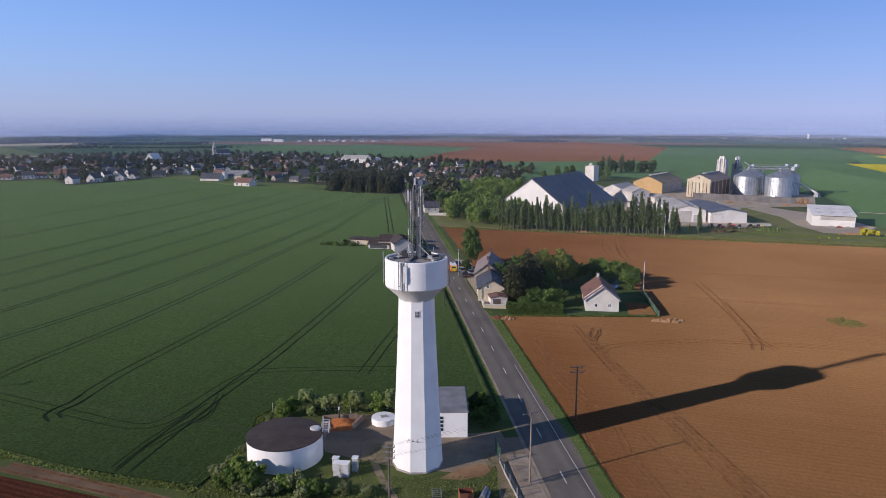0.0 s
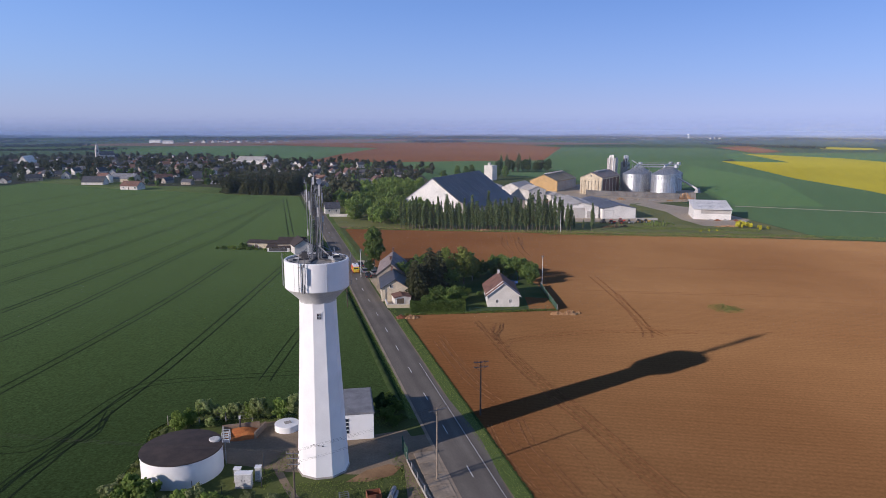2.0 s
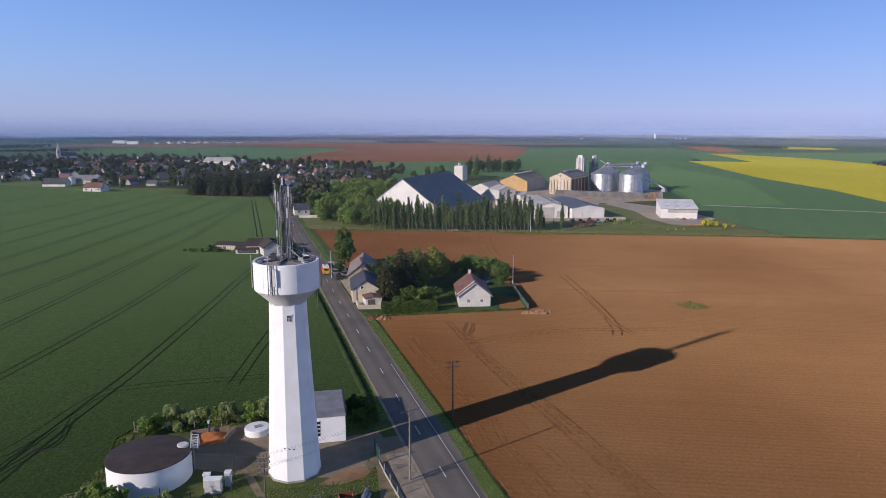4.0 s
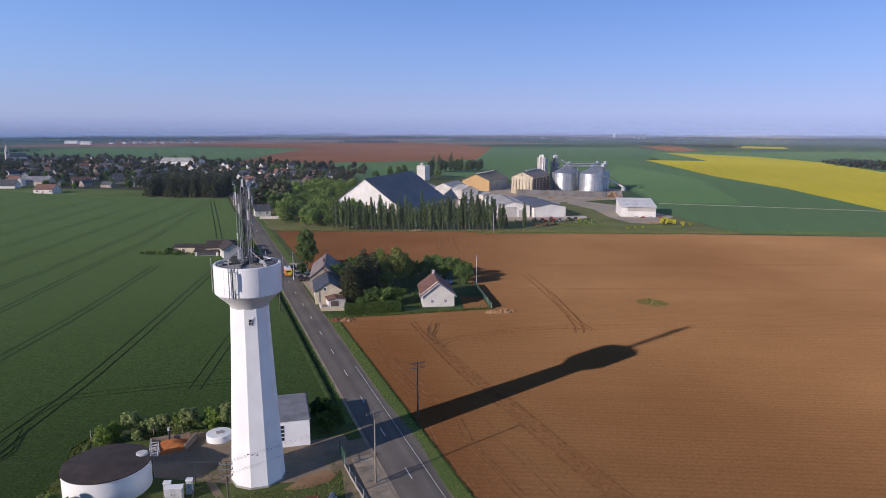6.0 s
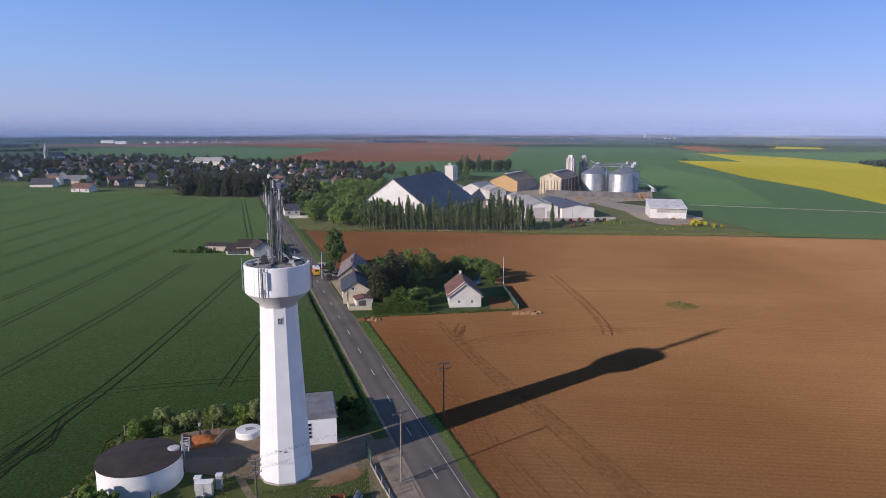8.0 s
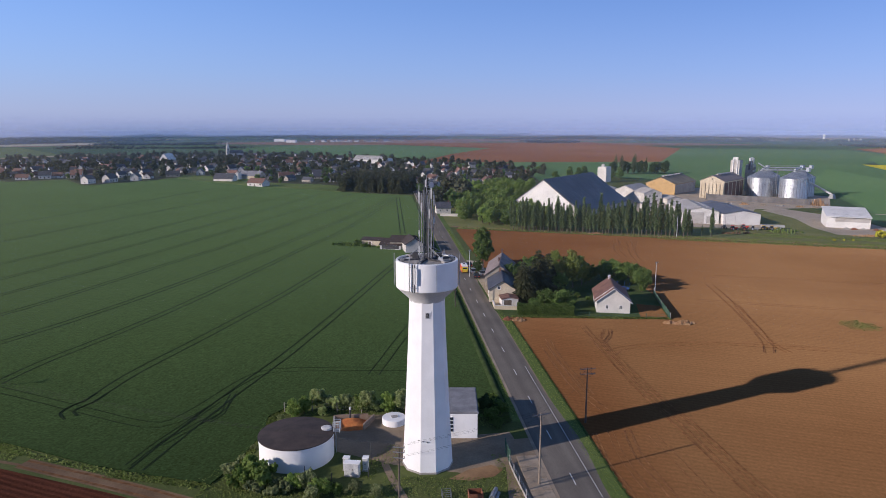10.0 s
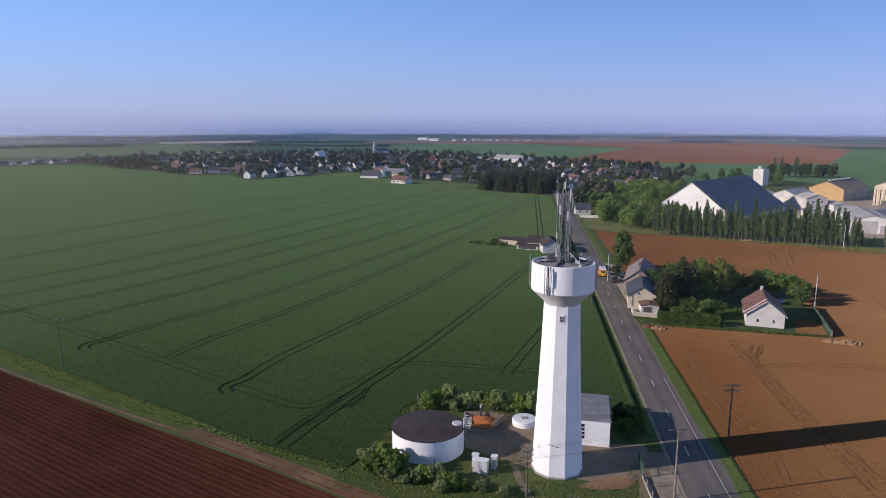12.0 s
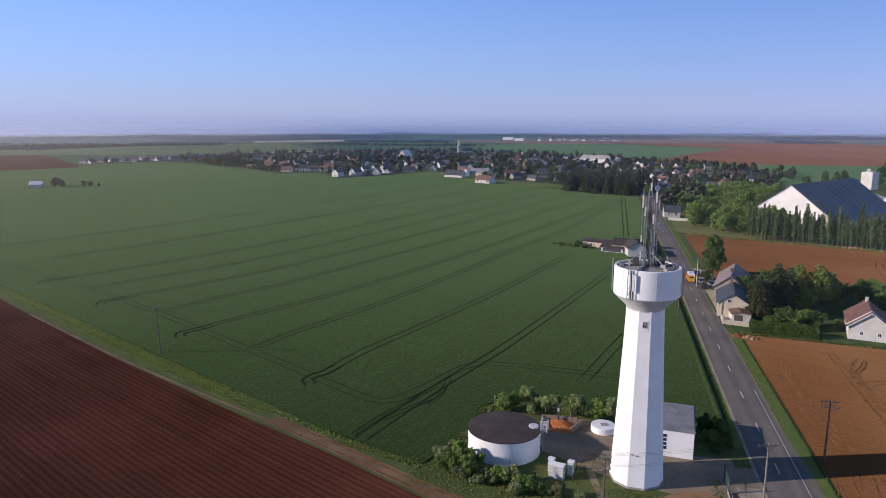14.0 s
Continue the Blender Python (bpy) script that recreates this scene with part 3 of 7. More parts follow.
TRAMS = [
    [(-43.5, 81.8), (-41.6, 94.4), (-40.1, 103.8), (-37.3, 117.4), (-34.5, 132.1), (-29.2, 167.8), (-22.2, 218.1), (-17.0, 240)],
    [(-64.5, 100.5), (-62.2, 103.5), (-61.1, 116.4), (-57.8, 131.7), (-53.8, 150.2), (-47.9, 181.5), (-41.0, 231.0)],
    [(-84.5, 107), (-83.0, 111), (-81.3, 122.8), (-75.7, 144.6), (-69.8, 175.5), (-59.2, 247.7), (-52.0, 290.1), (-41.5, 417.5)],
    [(-105, 113.5), (-103, 117), (-100.1, 127.5), (-92.0, 150.2), (-83.6, 182.0), (-71.3, 243.1), (-62, 300), (-50, 380), (-45, 425)],
    [(-124, 122), (-121, 126), (-117, 142), (-109, 165), (-98, 215), (-88, 262), (-68, 385), (-60, 440)],
    [(-143, 127), (-141, 131), (-138.0, 141), (-129.4, 160.7), (-119.7, 196.0), (-106, 262), (-84, 390), (-75, 445)],
    [(-161, 133), (-158, 138), (-150, 158), (-140, 185), (-124, 262), (-102, 395), (-94, 452)],
    [(-179, 139.5), (-176, 143), (-172.4, 151.0), (-160, 189.2), (-143.0, 262), (-120, 400), (-110, 460)],
    [(-214, 152), (-206, 165), (-190, 220), (-165, 340), (-140, 470)],
    [(-252, 166), (-244, 180), (-226, 240), (-200, 360), (-180, 480)],
    [(-41.6, 427.4), (-25.3, 281.2)],
    [(-16.2, 117.6), (-14.3, 131.0), (-11.6, 149.5)],
]
# ruts lie on the crop as strips; their dark colour imitates shaded gaps
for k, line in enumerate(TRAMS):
    wheel_lines("tramline", line[1:] if 0 < k < 9 else line, 0.23, WHEAT_RUT_SHADE, 2.0, 0.3 if k < 3 else 0.2 if k == 11 else 0.33, "pair of wheel ruts, shade painted as dark strips on wheat", 0.05, 1.6 if k < 3 else 4.0)
for line in TRAMS[1:9:2]:
    (x, y), (x1, y1) = line[1], line[2]
    d = Vector((x1 - x, y1 - y)).normalized()
    x, y = x - 1.0 * d.x, y - 1.0 * d.y
    wheel_lines("turning_rut", [(x + 5 * d.x, y + 5 * d.y), (x + 1.5 * d.x, y + 1.5 * d.y), (x - 0.9, y - 0.9), (x - 1.0, y - 3.0), (x + 0.8, y - 4.8)],
                0.233, WHEAT_RUT_SHADE, 1.9, 0.42, "curved turning ruts at the end of a tractor line")
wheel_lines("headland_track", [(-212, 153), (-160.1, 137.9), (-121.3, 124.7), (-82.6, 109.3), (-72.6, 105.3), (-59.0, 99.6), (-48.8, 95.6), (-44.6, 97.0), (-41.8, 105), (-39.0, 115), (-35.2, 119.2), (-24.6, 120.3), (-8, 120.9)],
            0.227, WHEAT_RUT_SHADE, 1.9, 0.16, "faint headland ruts across the wheat")
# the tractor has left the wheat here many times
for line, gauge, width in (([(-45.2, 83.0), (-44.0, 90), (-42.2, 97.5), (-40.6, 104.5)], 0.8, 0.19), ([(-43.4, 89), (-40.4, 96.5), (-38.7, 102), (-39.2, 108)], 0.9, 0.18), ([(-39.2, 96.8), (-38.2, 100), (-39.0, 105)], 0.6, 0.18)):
    wheel_lines("field_exit_rut", line, 0.236, WHEAT_RUT_SHADE, gauge, width, "tangled ruts, painted shade-dark, where tractors leave the wheat", 0.05, 1.6)

setting("ploughed_field", Geo().sheet([(-800, 332), (-170.7, 120.6), (-105.8, 96.3), (-69.5, 84.2), (-44.3, 76.3), (-28.5, 70.6), (5, 58), (5, -120), (-800, -120)], 0.07),
        SOIL_DARK, "dark reddish ploughed field with straight furrows", "field")
TRACK = smooth_line([(-60, 83.4), (-47, 79.1), (-38, 75.9), (-30, 73.0), (-22, 70.4), (-8, 65.6), (8, 61)])
setting("dirt_track", Geo().ribbon(TRACK, 1.3, 0.076).ribbon(smooth_line([(-150, 112.9), (-105, 96.6), (-70, 85.6), (-58, 82.4)]), 0.3, 0.078), TRACK_SOIL, "sandy dirt track along the wheat", "track")
wheel_lines("track_rut", TRACK[::3], 0.08, RUT_SOIL, 1.5, 0.34, "two ruts worn into the dirt track", 0.05, 2.0)
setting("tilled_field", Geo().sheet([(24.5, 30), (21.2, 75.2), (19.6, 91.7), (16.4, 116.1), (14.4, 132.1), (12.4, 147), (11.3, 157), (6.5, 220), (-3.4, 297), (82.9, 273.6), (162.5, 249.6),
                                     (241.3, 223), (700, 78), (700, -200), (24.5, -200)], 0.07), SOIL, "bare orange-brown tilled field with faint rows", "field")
soil_tracks = [
    ([(28.0, 150.4), (28.7, 140), (29.5, 130), (30.8, 116.5), (32.4, 105.5), (33.6, 98.8), (35.3, 87.4), (36.8, 77.6), (39, 64)], 1.0, 0.55),
    ([(30.0, 141), (30.9, 129.1), (32.7, 115.3), (34.3, 105.6), (35.6, 100.1), (37.4, 87.2), (39.2, 75), (41, 64)], 0.8, 0.5),
    ([(29.2, 145), (29.9, 130), (31.8, 112), (34.0, 101.5)], 1.7, 0.22),
    ([(33.6, 147.2), (32.4, 142.5), (30.7, 138.6), (30.2, 134)], 0.7, 0.45),
    ([(32.2, 147.6), (31.0, 143.6), (29.9, 140.4)], 0.4, 0.4),
    ([(71.6, 192), (70.6, 180), (68.0, 156.4), (65.1, 139.8), (62.6, 132.6)], 1.9, 0.6),
    ([(70.6, 170), (67.6, 152), (65.9, 139.5), (66.6, 132.6)], 1.2, 0.5),
    ([(30.3, 130.1), (32.0, 133.6), (35.4, 135.3), (41.9, 136.8), (51.3, 138.2), (63.0, 137.0), (75, 134.6)], 1.7, 0.42),
    ([(72.6, 196), (76, 202.6), (89.1, 202.2), (140.4, 189.8), (190.9, 176.9), (300, 147)], 1.8, 0.22),
    ([(62, 174.6), (80.2, 170.1), (119.4, 160.5), (162.5, 149.6), (240, 129)], 1.8, 0.18),
    ([(60, 139.2), (73.6, 135.7), (103.2, 128.3), (132.0, 120.4), (200, 101)], 1.8, 0.18),
    ([(61.5, 272), (60.4, 262), (57.3, 248), (56.4, 232)], 2.0, 0.45),
    ([(66, 270), (64.6, 258), (61.0, 238), (60.0, 221)], 2.0, 0.45),
    ([(58.6, 272.6), (61.5, 262), (62.5, 250), (60.5, 234)], 2.2, 0.35),
    ([(68.6, 268), (66.6, 260), (63.6, 250)], 1.6, 0.4),
    ([(17.2, 136.3), (18.8, 123.1), (20.3, 112.8), (23.3, 103.6)], 1.3, 0.4),
    ([(18.6, 140), (19.6, 127), (21.4, 116), (22.4, 110)], 0.9, 0.35),
    ([(20.1, 95), (20.3, 86), (21.6, 78.6), (23.6, 71)], 0.5, 0.3),
    ([(25.3, 96.4), (25.0, 88), (26.2, 80), (27.6, 71)], 1.0, 0.36),
    ([(28.6, 95), (30.2, 85.5), (31.4, 77.9), (32.4, 70)], 1.2, 0.25),
    ([(22.6, 96), (22.6, 88), (23.8, 79), (25.4, 71)], 0.8, 0.2),
]
for line, gauge, width in soil_tracks:
    wheel_lines("soil_track", line, 0.078, RUT_SOIL, gauge, 0.62 * width, "wheel tracks pressed into bare soil", 0.19 if width > 0.44 else 0.15, 1.2, 0.1)
# road with its verges, markings and lay-by
setting("road", Geo().ribbon([on_road(s, 0) for s in (-300, -60, 0, 60, 120, 240, 420, 560)], 0, 0.1, [(-2.8, 0), (0, 0.04), (3.25, 0)]), ASPHALT, "worn grey country road", "road")
for side, edge, half, m in ((-1, 2.78, 0.25, SLAB_TAN), (1, 3.23, 0.14, GRAVEL)):
    setting("road_shoulder", Geo().ribbon([on_road(s, side * (edge + half)) for s in (-300, 0, 120, 420, 560)], half, 0.085), m, "dusty gravel road edge", "road")
for side, inner, outer in ((1, 3.48, 5.75), (-1, 3.28, 4.5)):
    setting("verge", Geo().ribbon([on_road(s, side * (inner + outer) / 2) for s in (-120, -60, 0, 18, 40, 78, 240, 300)][(0 if side > 0 else 3):], (outer - inner) / 2, 0.079), MEADOW_GREEN, "bright green grass verge beside the road", "grass")
# a low dark mound added in place of the ditch's shadow band
setting("ditch_shade_bank", Geo().ribbon([on_road(s, -4.95) for s in (22, 30, 45, 60, 80, 120, 180, 240)], 0, 0.1, [(-0.75, 0.0), (-0.6, 0.3), (-0.1, 0.5), (0.25, 0.42), (0.55, -0.02)]), DITCH_SHADE, "added dark green bank standing in for the ditch's shade", "grass", smooth=60)
setting("road_bay", Geo().sheet([on_road(s, o) for s, o in ((-6, 3.2), (2, 3.8), (8, 4.2), (13, 4.2), (20, 3.75), (28, 3.2))], 0.097), ASPHALT, "widened strip of worn asphalt", "road")
setting("edge_line", Geo().ribbon([on_road(s, 2.5) for s in (-60, -20, 20, 42)], 0.04, 0.118), ROAD_PAINT, "thin worn white edge line", "marking")
dash = mesh_of("dash", Geo().box((0, 0, 0), (3.0, 0.13, 0.008)), ROAD_PAINT)
dashes = thing("centre_line", pose(0, 0, 0), "broken white centre line on grey asphalt", "marking")
dashes["kind"] = "structure"
for k in range(-5, 30):
    x, y = on_road(0.2 + 12.95 * k, 0)
    ob = part("dash", dash, ROAD_PAINT, dashes)
    ob.matrix_basis = pose(x, y, 0.144, 0, 0, ROAD_TURN)
# grey slabs of the lay-by in front of the gate
slab_mesh = mesh_of("slab", Geo().box((0, 0, 0), (2.96, 2.86, 0.12)), SLAB_TAN)
layby = setting("layby", Geo().sheet([(5.9, 66), (14.5, 62), (10.6, 92), (6.3, 92)], 0.05), GRAVEL, "gravel lay-by with concrete slabs beside the road", "pavement")
for i in range(2):
    for j in range(9):
        if i and j > 4:
            continue
        x, y = on_road(-19 + 3.06 * j, -4.75 - 3.02 * i)
        ob = part("slab", slab_mesh, SLAB_TAN, layby)
        ob.matrix_basis = pose(x, y, 0.06 + 0.006 * ((i + j) % 3), 0, 0, ROAD_TURN)

# compound and side drive
setting("compound_ground", Geo().sheet([(-17.5, 88), (-19.5, 93), (-20, 100), (-8, 101), (-2, 93), (7.4, 95), (8.6, 90), (6.6, 85), (4, 82.2), (-1, 82.8), (-9, 84.5)], 0.06),
        GRAVEL, "bare gravelly earth in the compound", "ground")
setting("drive", Geo().sheet([(2.4, 91.5), (10.6, 93.2), (11.2, 89.5), (2.6, 88.6)], 0.075), GRAVEL, "gravel drive from the road to the shed", "drive")
setting("bare_earth", Geo().sheet([(-1.5, 81.0), (1.2, 83.6), (4.2, 84.9), (5.8, 83.8), (4.6, 81.9), (1.5, 80.6)], 0.07), TRACK_SOIL, "trodden sandy earth", "ground")
setting("trodden_path", Geo().ribbon(smooth_line([(-10.4, 94), (-11.1, 88), (-9.0, 81), (-7.4, 77.3), (-5.4, 72)], 1.5), 0.5, 0.074), GRAVEL, "narrow trodden earth path through the grass", "path")

# house garden, headlands, yards
setting("garden_lawn", Geo().sheet([(10, 156.5), (27, 157.4), (50, 156.0), (52.3, 180), (50, 204), (20, 208), (5.5, 214), (4.6, 190), (7.6, 165)], 0.1), LAWN,
        "green garden lawn round the houses", "lawn")
setting("forecourt", Geo().sheet([on_road(83, 3.8), on_road(84, 6.5), on_road(104, 6.8), on_road(142, 8.5), on_road(146, 3.8)], 0.12), YARD, "pale gravel parking strip beside the road", "pavement")
setting("garden_soil", Geo().sheet([(43, 157.3), (49.5, 157), (50.6, 168), (45, 170)], 0.115), SOIL, "strip of bare garden soil", "ground")
setting("farm_lane", Geo().ribbon(smooth_line([(-5, 303), (20, 296), (60, 284), (110, 270), (170, 252), (250, 225)]), 1.6, 0.06), TRACK_SOIL, "earth lane beside the trees", "track")
setting("yard", Geo().sheet([(92, 352), (102, 420), (120, 500), (190, 500), (236, 440), (205, 380), (160, 372), (150, 352), (139.5, 318), (136, 300), (100, 306)], 0.06), YARD,
        "pale dusty concrete yard", "yard")
setting("hall_yard", Geo().sheet([(161.5, 368), (174.5, 379), (185, 351), (190, 325), (190, 300), (178, 289), (169, 281.5), (158, 285), (157.5, 305), (164, 335)], 0.07), YARD, "pale gravel yard beside the white hall", "yard")
setting("bank_meadow", Geo().sheet([(-6, 303), (20, 296.5), (60, 284.5), (110, 270.5), (170, 252.5), (187.5, 247), (189.5, 300), (192, 345), (186, 356), (160, 372), (120, 320), (60, 330), (-2, 372), (-14, 420), (-10, 330)], 0.045), BANK_GRASS,
        "sunlit green meadow bank below the works", "grass")
setting("village_ground", Geo().sheet([(-84, 464), (-152, 500), (-248, 577), (-286, 503), (-332, 558), (-368, 536), (-440, 581), (-550, 641), (-640, 640), (-720, 780), (-560, 980), (-380, 1120), (-180, 1010),
                                       (-60, 860), (70, 700), (66, 560), (10, 440), (-30, 440)], 0.08), GARDENS, "grass and gardens among village houses", "grass")
setting("pasture", Geo().sheet([(-84, 458), (-120, 482), (-148, 494), (-171, 511), (-214, 546), (-248, 574), (-255, 610), (-215, 600), (-176, 560), (-150, 530), (-110, 518), (-86, 500)], 0.12), PASTURE, "bright green paddock at the village edge", "grass")

FAR_FIELDS = [
    ("far_ploughland", SOIL_FAR, [(-62, 800), (-40, 827), (245, 850), (420, 1330), (330, 1800), (-260, 1650), (51, 1326), (-18, 1067)], "broad red-brown bare field far off"),
    ("far_crop", CROP_GREEN, [(-62, 869), (-18, 1067), (51, 1326), (-150, 1500), (-360, 1500), (-470, 1260), (-200, 1000)], "far green crop field"),
    ("far_crop", CROP_GREEN, [(62, 500), (125, 640), (245, 850), (-40, 827), (64, 702)], "green crop field beside the village"),
    ("far_crop", CROP_GREEN, [(120, 640), (245, 850), (420, 1330), (690, 1260), (640, 1010), (470, 810), (407, 542), (350, 380), (700, 100), (241, 223), (188, 244), (190, 300), (197, 345), (212, 352), (240, 440)], "wide green crop field behind the silos"),
    ("far_pale_crop", CROP_PALE, [(291, 570), (380, 720), (340, 500), (262, 344), (215, 352)], "paler green strip of crop"),
    ("far_crop", CROP_PALE, [(430, 700), (560, 960), (610, 1020), (690, 1015), (1300, 900), (1250, 400), (560, 160), (600, 420), (520, 640)], "pale green crop beyond the rapeseed"),
    ("rape_field", RAPE, [(460, 797), (374, 530), (354, 420), (312, 292), (280, 170), (470, 170), (530, 420), (566, 540), (640, 700), (660, 840), (612, 1000), (584, 921), (525, 758)], "bright yellow flowering rapeseed field"),
    ("rape_strip", RAPE, [(948, 1286), (1001, 1197), (941, 1110), (868, 1160)], "narrow far strip of yellow rapeseed"),
    ("far_ploughland", SOIL_FAR, [(732, 1299), (840, 1354), (717, 1049), (642, 1017)], "far red-brown bare field"),
    ("far_ploughland", SOIL_FAR, [(-1100, 700), (-900, 730), (-611, 537), (-635, 464), (-900, 500)], "brown bare field beyond the wheat"),
    ("far_stubble", STUBBLE, [(-1300, 860), (-1138, 950), (-985, 1170), (-1034, 862)], "pale straw-coloured strip far off"),
    ("far_crop", CROP_DULL, [(-1150, 600), (-700, 800), (-600, 1000), (-900, 1350), (-1250, 900)], "pale green fields behind the village"),
    ("far_stubble", STUBBLE, [(-1073, 1473), (-926, 1670), (-700, 1700), (-981, 1347)], "pale strip of far land"),
]
for k, (name, m, pts, label) in enumerate(FAR_FIELDS):
    setting(name, Geo().sheet(pts, 0.1 + 0.009 * k), m, label, "field")
setting("field_path", Geo().ribbon([(213, 352), (262, 322), (312, 290), (420, 225)], 1.5, 0.22), STUBBLE, "pale track between green fields", "track")


# ---- plants ----
rng = np.random.default_rng(7)


def leaf_geo(points, out, size, seed):
    """Small four-cornered leaves or sprays at the points, turned roughly outwards."""
    r = np.random.default_rng(seed)
    n = len(points)
    normal = out + r.normal(0, 0.75, (n, 3))
    normal /= np.linalg.norm(normal, axis=1, keepdims=True)
    u = np.cross(normal, r.normal(0, 1, (n, 3)))
    u /= np.linalg.norm(u, axis=1, keepdims=True)
    v = np.cross(normal, u)
    s = (size * r.uniform(0.55, 1.25, n))[:, None]
    corners = [points + s * (a * u * r.uniform(0.7, 1.2, (n, 1)) + b * v * r.uniform(0.7, 1.2, (n, 1))) / 2 for a, b in ((-1, -1), (1, -1), (1, 1), (-1, 1))]
    g = Geo()
    g.v = [tuple(p) for p in np.stack(corners, 1).reshape(-1, 3).tolist()]
    g.f = [(4 * k, 4 * k + 1, 4 * k + 2, 4 * k + 3) for k in range(n)]
    return g


def clumps(centres, radii, n, seed, inside=0.75):
    """Points on the skins of many small clumps, and the way out of each."""
    r = np.random.default_rng(seed)
    share = radii**2 / (radii**2).sum()
    k = r.choice(len(radii), n, p=share)
    d = r.normal(0, 1, (n, 3))
    d /= np.linalg.norm(d, axis=1, keepdims=True)
    p = centres[k] + d * (radii[k] * r.uniform(inside, 1.05, n))[:, None]
    return p, d


def broad_crown(height, low, wide, n, size, seed, lumps=60):
    """A broadleaf crown of uneven clumps between the heights low and height."""
    r = np.random.default_rng(seed)
    mid, up = (height + low) / 2, (height - low) / 2
    d = r.normal(0, 1, (lumps, 3))
    d /= np.linalg.norm(d, axis=1, keepdims=True)
    c = d * r.uniform(0.4, 0.86, (lumps, 1)) * [wide, wide, up] + [0, 0, mid]
    rad = r.uniform(0.1, 0.34, lumps) * min(wide, up)
    c, rad = np.r_[c, [[0, 0, mid]]], np.r_[rad, 0.6 * min(wide, up)]
    p, out = clumps(c, rad, n, seed + 1, 0.45)
    out += 0.5 * (p - [0, 0, mid]) / [wide, wide, up]
    p[:, 2] = np.maximum(p[:, 2], 0.15)
    return leaf_geo(p, out, size, seed + 2)


def column_crown(height, low, wide, n, size, seed):
    """A poplar's narrow crown."""
    r = np.random.default_rng(seed)
    lumps = 34
    t = np.linspace(0, 1, lumps)
    w = wide * (0.55 + 0.45 * np.sin(np.pi * np.clip(t * 1.1 + 0.05, 0, 1))) * (1 - 0.35 * t**6)
    a = r.uniform(0, 2 * np.pi, lumps)
    c = np.stack([0.2 * w * np.cos(a), 0.2 * w * np.sin(a), low + (height - low) * t], 1)
    p, out = clumps(c, 0.78 * w, n, seed + 1, 0.5)
    out[:, 2] += 0.3
    return leaf_geo(p, out, size, seed + 2)


def needle_crown(height, low, wide, n, size, seed):
    """A spruce: tiers of drooping boughs, each of long sprays."""
    r = np.random.default_rng(seed)
    tiers = max(9, int(height * 1.1))
    t = 1 - np.sqrt(r.uniform(0, 1, n) * 0.985 + 0.015) * 0.99
    tier = np.clip((np.floor(t * tiers) + 0.5 + r.normal(0, 0.13, n)) / tiers, 0, 0.995)
    boughs = r.integers(0, 11, n)
    a = boughs * (2 * np.pi / 11) + tier * 29.0 + r.normal(0, 0.13, n)
    reach = 0.72 + 0.4 * np.abs(np.sin(boughs * 12.9 + np.floor(t * tiers) * 7.7))
    q = r.uniform(0.15, 1.0, n) ** 0.7
    rad = wide * (1 - tier) ** 0.9 * reach * q + 0.05
    z = low + (height - low) * tier - 0.3 * rad + 0.1 * rad * rad / wide
    c = np.stack([rad * np.cos(a), rad * np.sin(a), np.maximum(z, 0.15)], 1)
    along_ = np.stack([np.cos(a), np.sin(a), -0.45 + r.normal(0, 0.15, n)], 1)
    across = np.stack([-np.sin(a), np.cos(a), r.normal(0, 0.45, n)], 1)
    s = (size * r.uniform(0.6, 1.2, n) * (0.6 + 0.6 * (1 - tier)))[:, None]
    g = Geo()
    quad = [c - along_ * s * 0.7, c + across * s * 0.34, c + along_ * s * 0.9, c - across * s * 0.34]
    g.v = [tuple(p) for p in np.stack(quad, 1).reshape(-1, 3).tolist()]
    g.f = [(4 * k, 4 * k + 1, 4 * k + 2, 4 * k + 3) for k in range(n)]
    return g


def trunk_geo(height, r0, limbs, seed, wide=1.5):
    r = np.random.default_rng(seed)
    g = Geo().tube((0, 0, -0.1), (0.1, 0, height), r0, r0 * 0.45, 7)
    for k in range(limbs):
        a, z = r.uniform(0, 6.28), height * r.uniform(0.45, 0.9)
        g.tube((0.05, 0, z), (wide * math.cos(a), wide * math.sin(a), z + wide * r.uniform(0.6, 1.3)), r0 * 0.4, r0 * 0.12, 5)
    return g


def tree(name, m, label, group, crown, leaf, trunk_height, r0, limbs=4, seed=1, wide=1.5):
    t = thing(name, m, label, "tree" if "shrub" not in name and "bush" not in name else "shrub", group)
    part("trunk", trunk_geo(trunk_height, r0, limbs, seed, wide), BARK, t, smooth=40)
    part("crown", crown, leaf, t)
    return t


def grove(makers, spots, seed, low=0.8, high=1.2):
    """Trees on the spots (x, y): the first of each kind is built, the rest are its copies."""
    r = np.random.default_rng(seed)
    built = {}
    for x, y, *more in spots:
        k = int(r.integers(len(makers)))
        s = r.uniform(low, high) * (more[0] if more else 1.0)
        m = pose(x, y, 0.0, 0, 0, r.uniform(0, 360)) @ Matrix.Diagonal((s * r.uniform(0.9, 1.1), s * r.uniform(0.9, 1.1), s, 1))
        if k in built:
            copy_thing(built[k], m)
        else:
            built[k] = makers[k](pose(0, 0, 0))
            built[k].matrix_basis = m


def inside(x, y, poly):
    hit = False
    for (x0, y0), (x1, y1) in zip(poly, poly[1:] + poly[:1]):
        if (y0 > y) != (y1 > y) and x < (x1 - x0) * (y - y0) / (y1 - y0) + x0:
            hit = not hit
    return hit


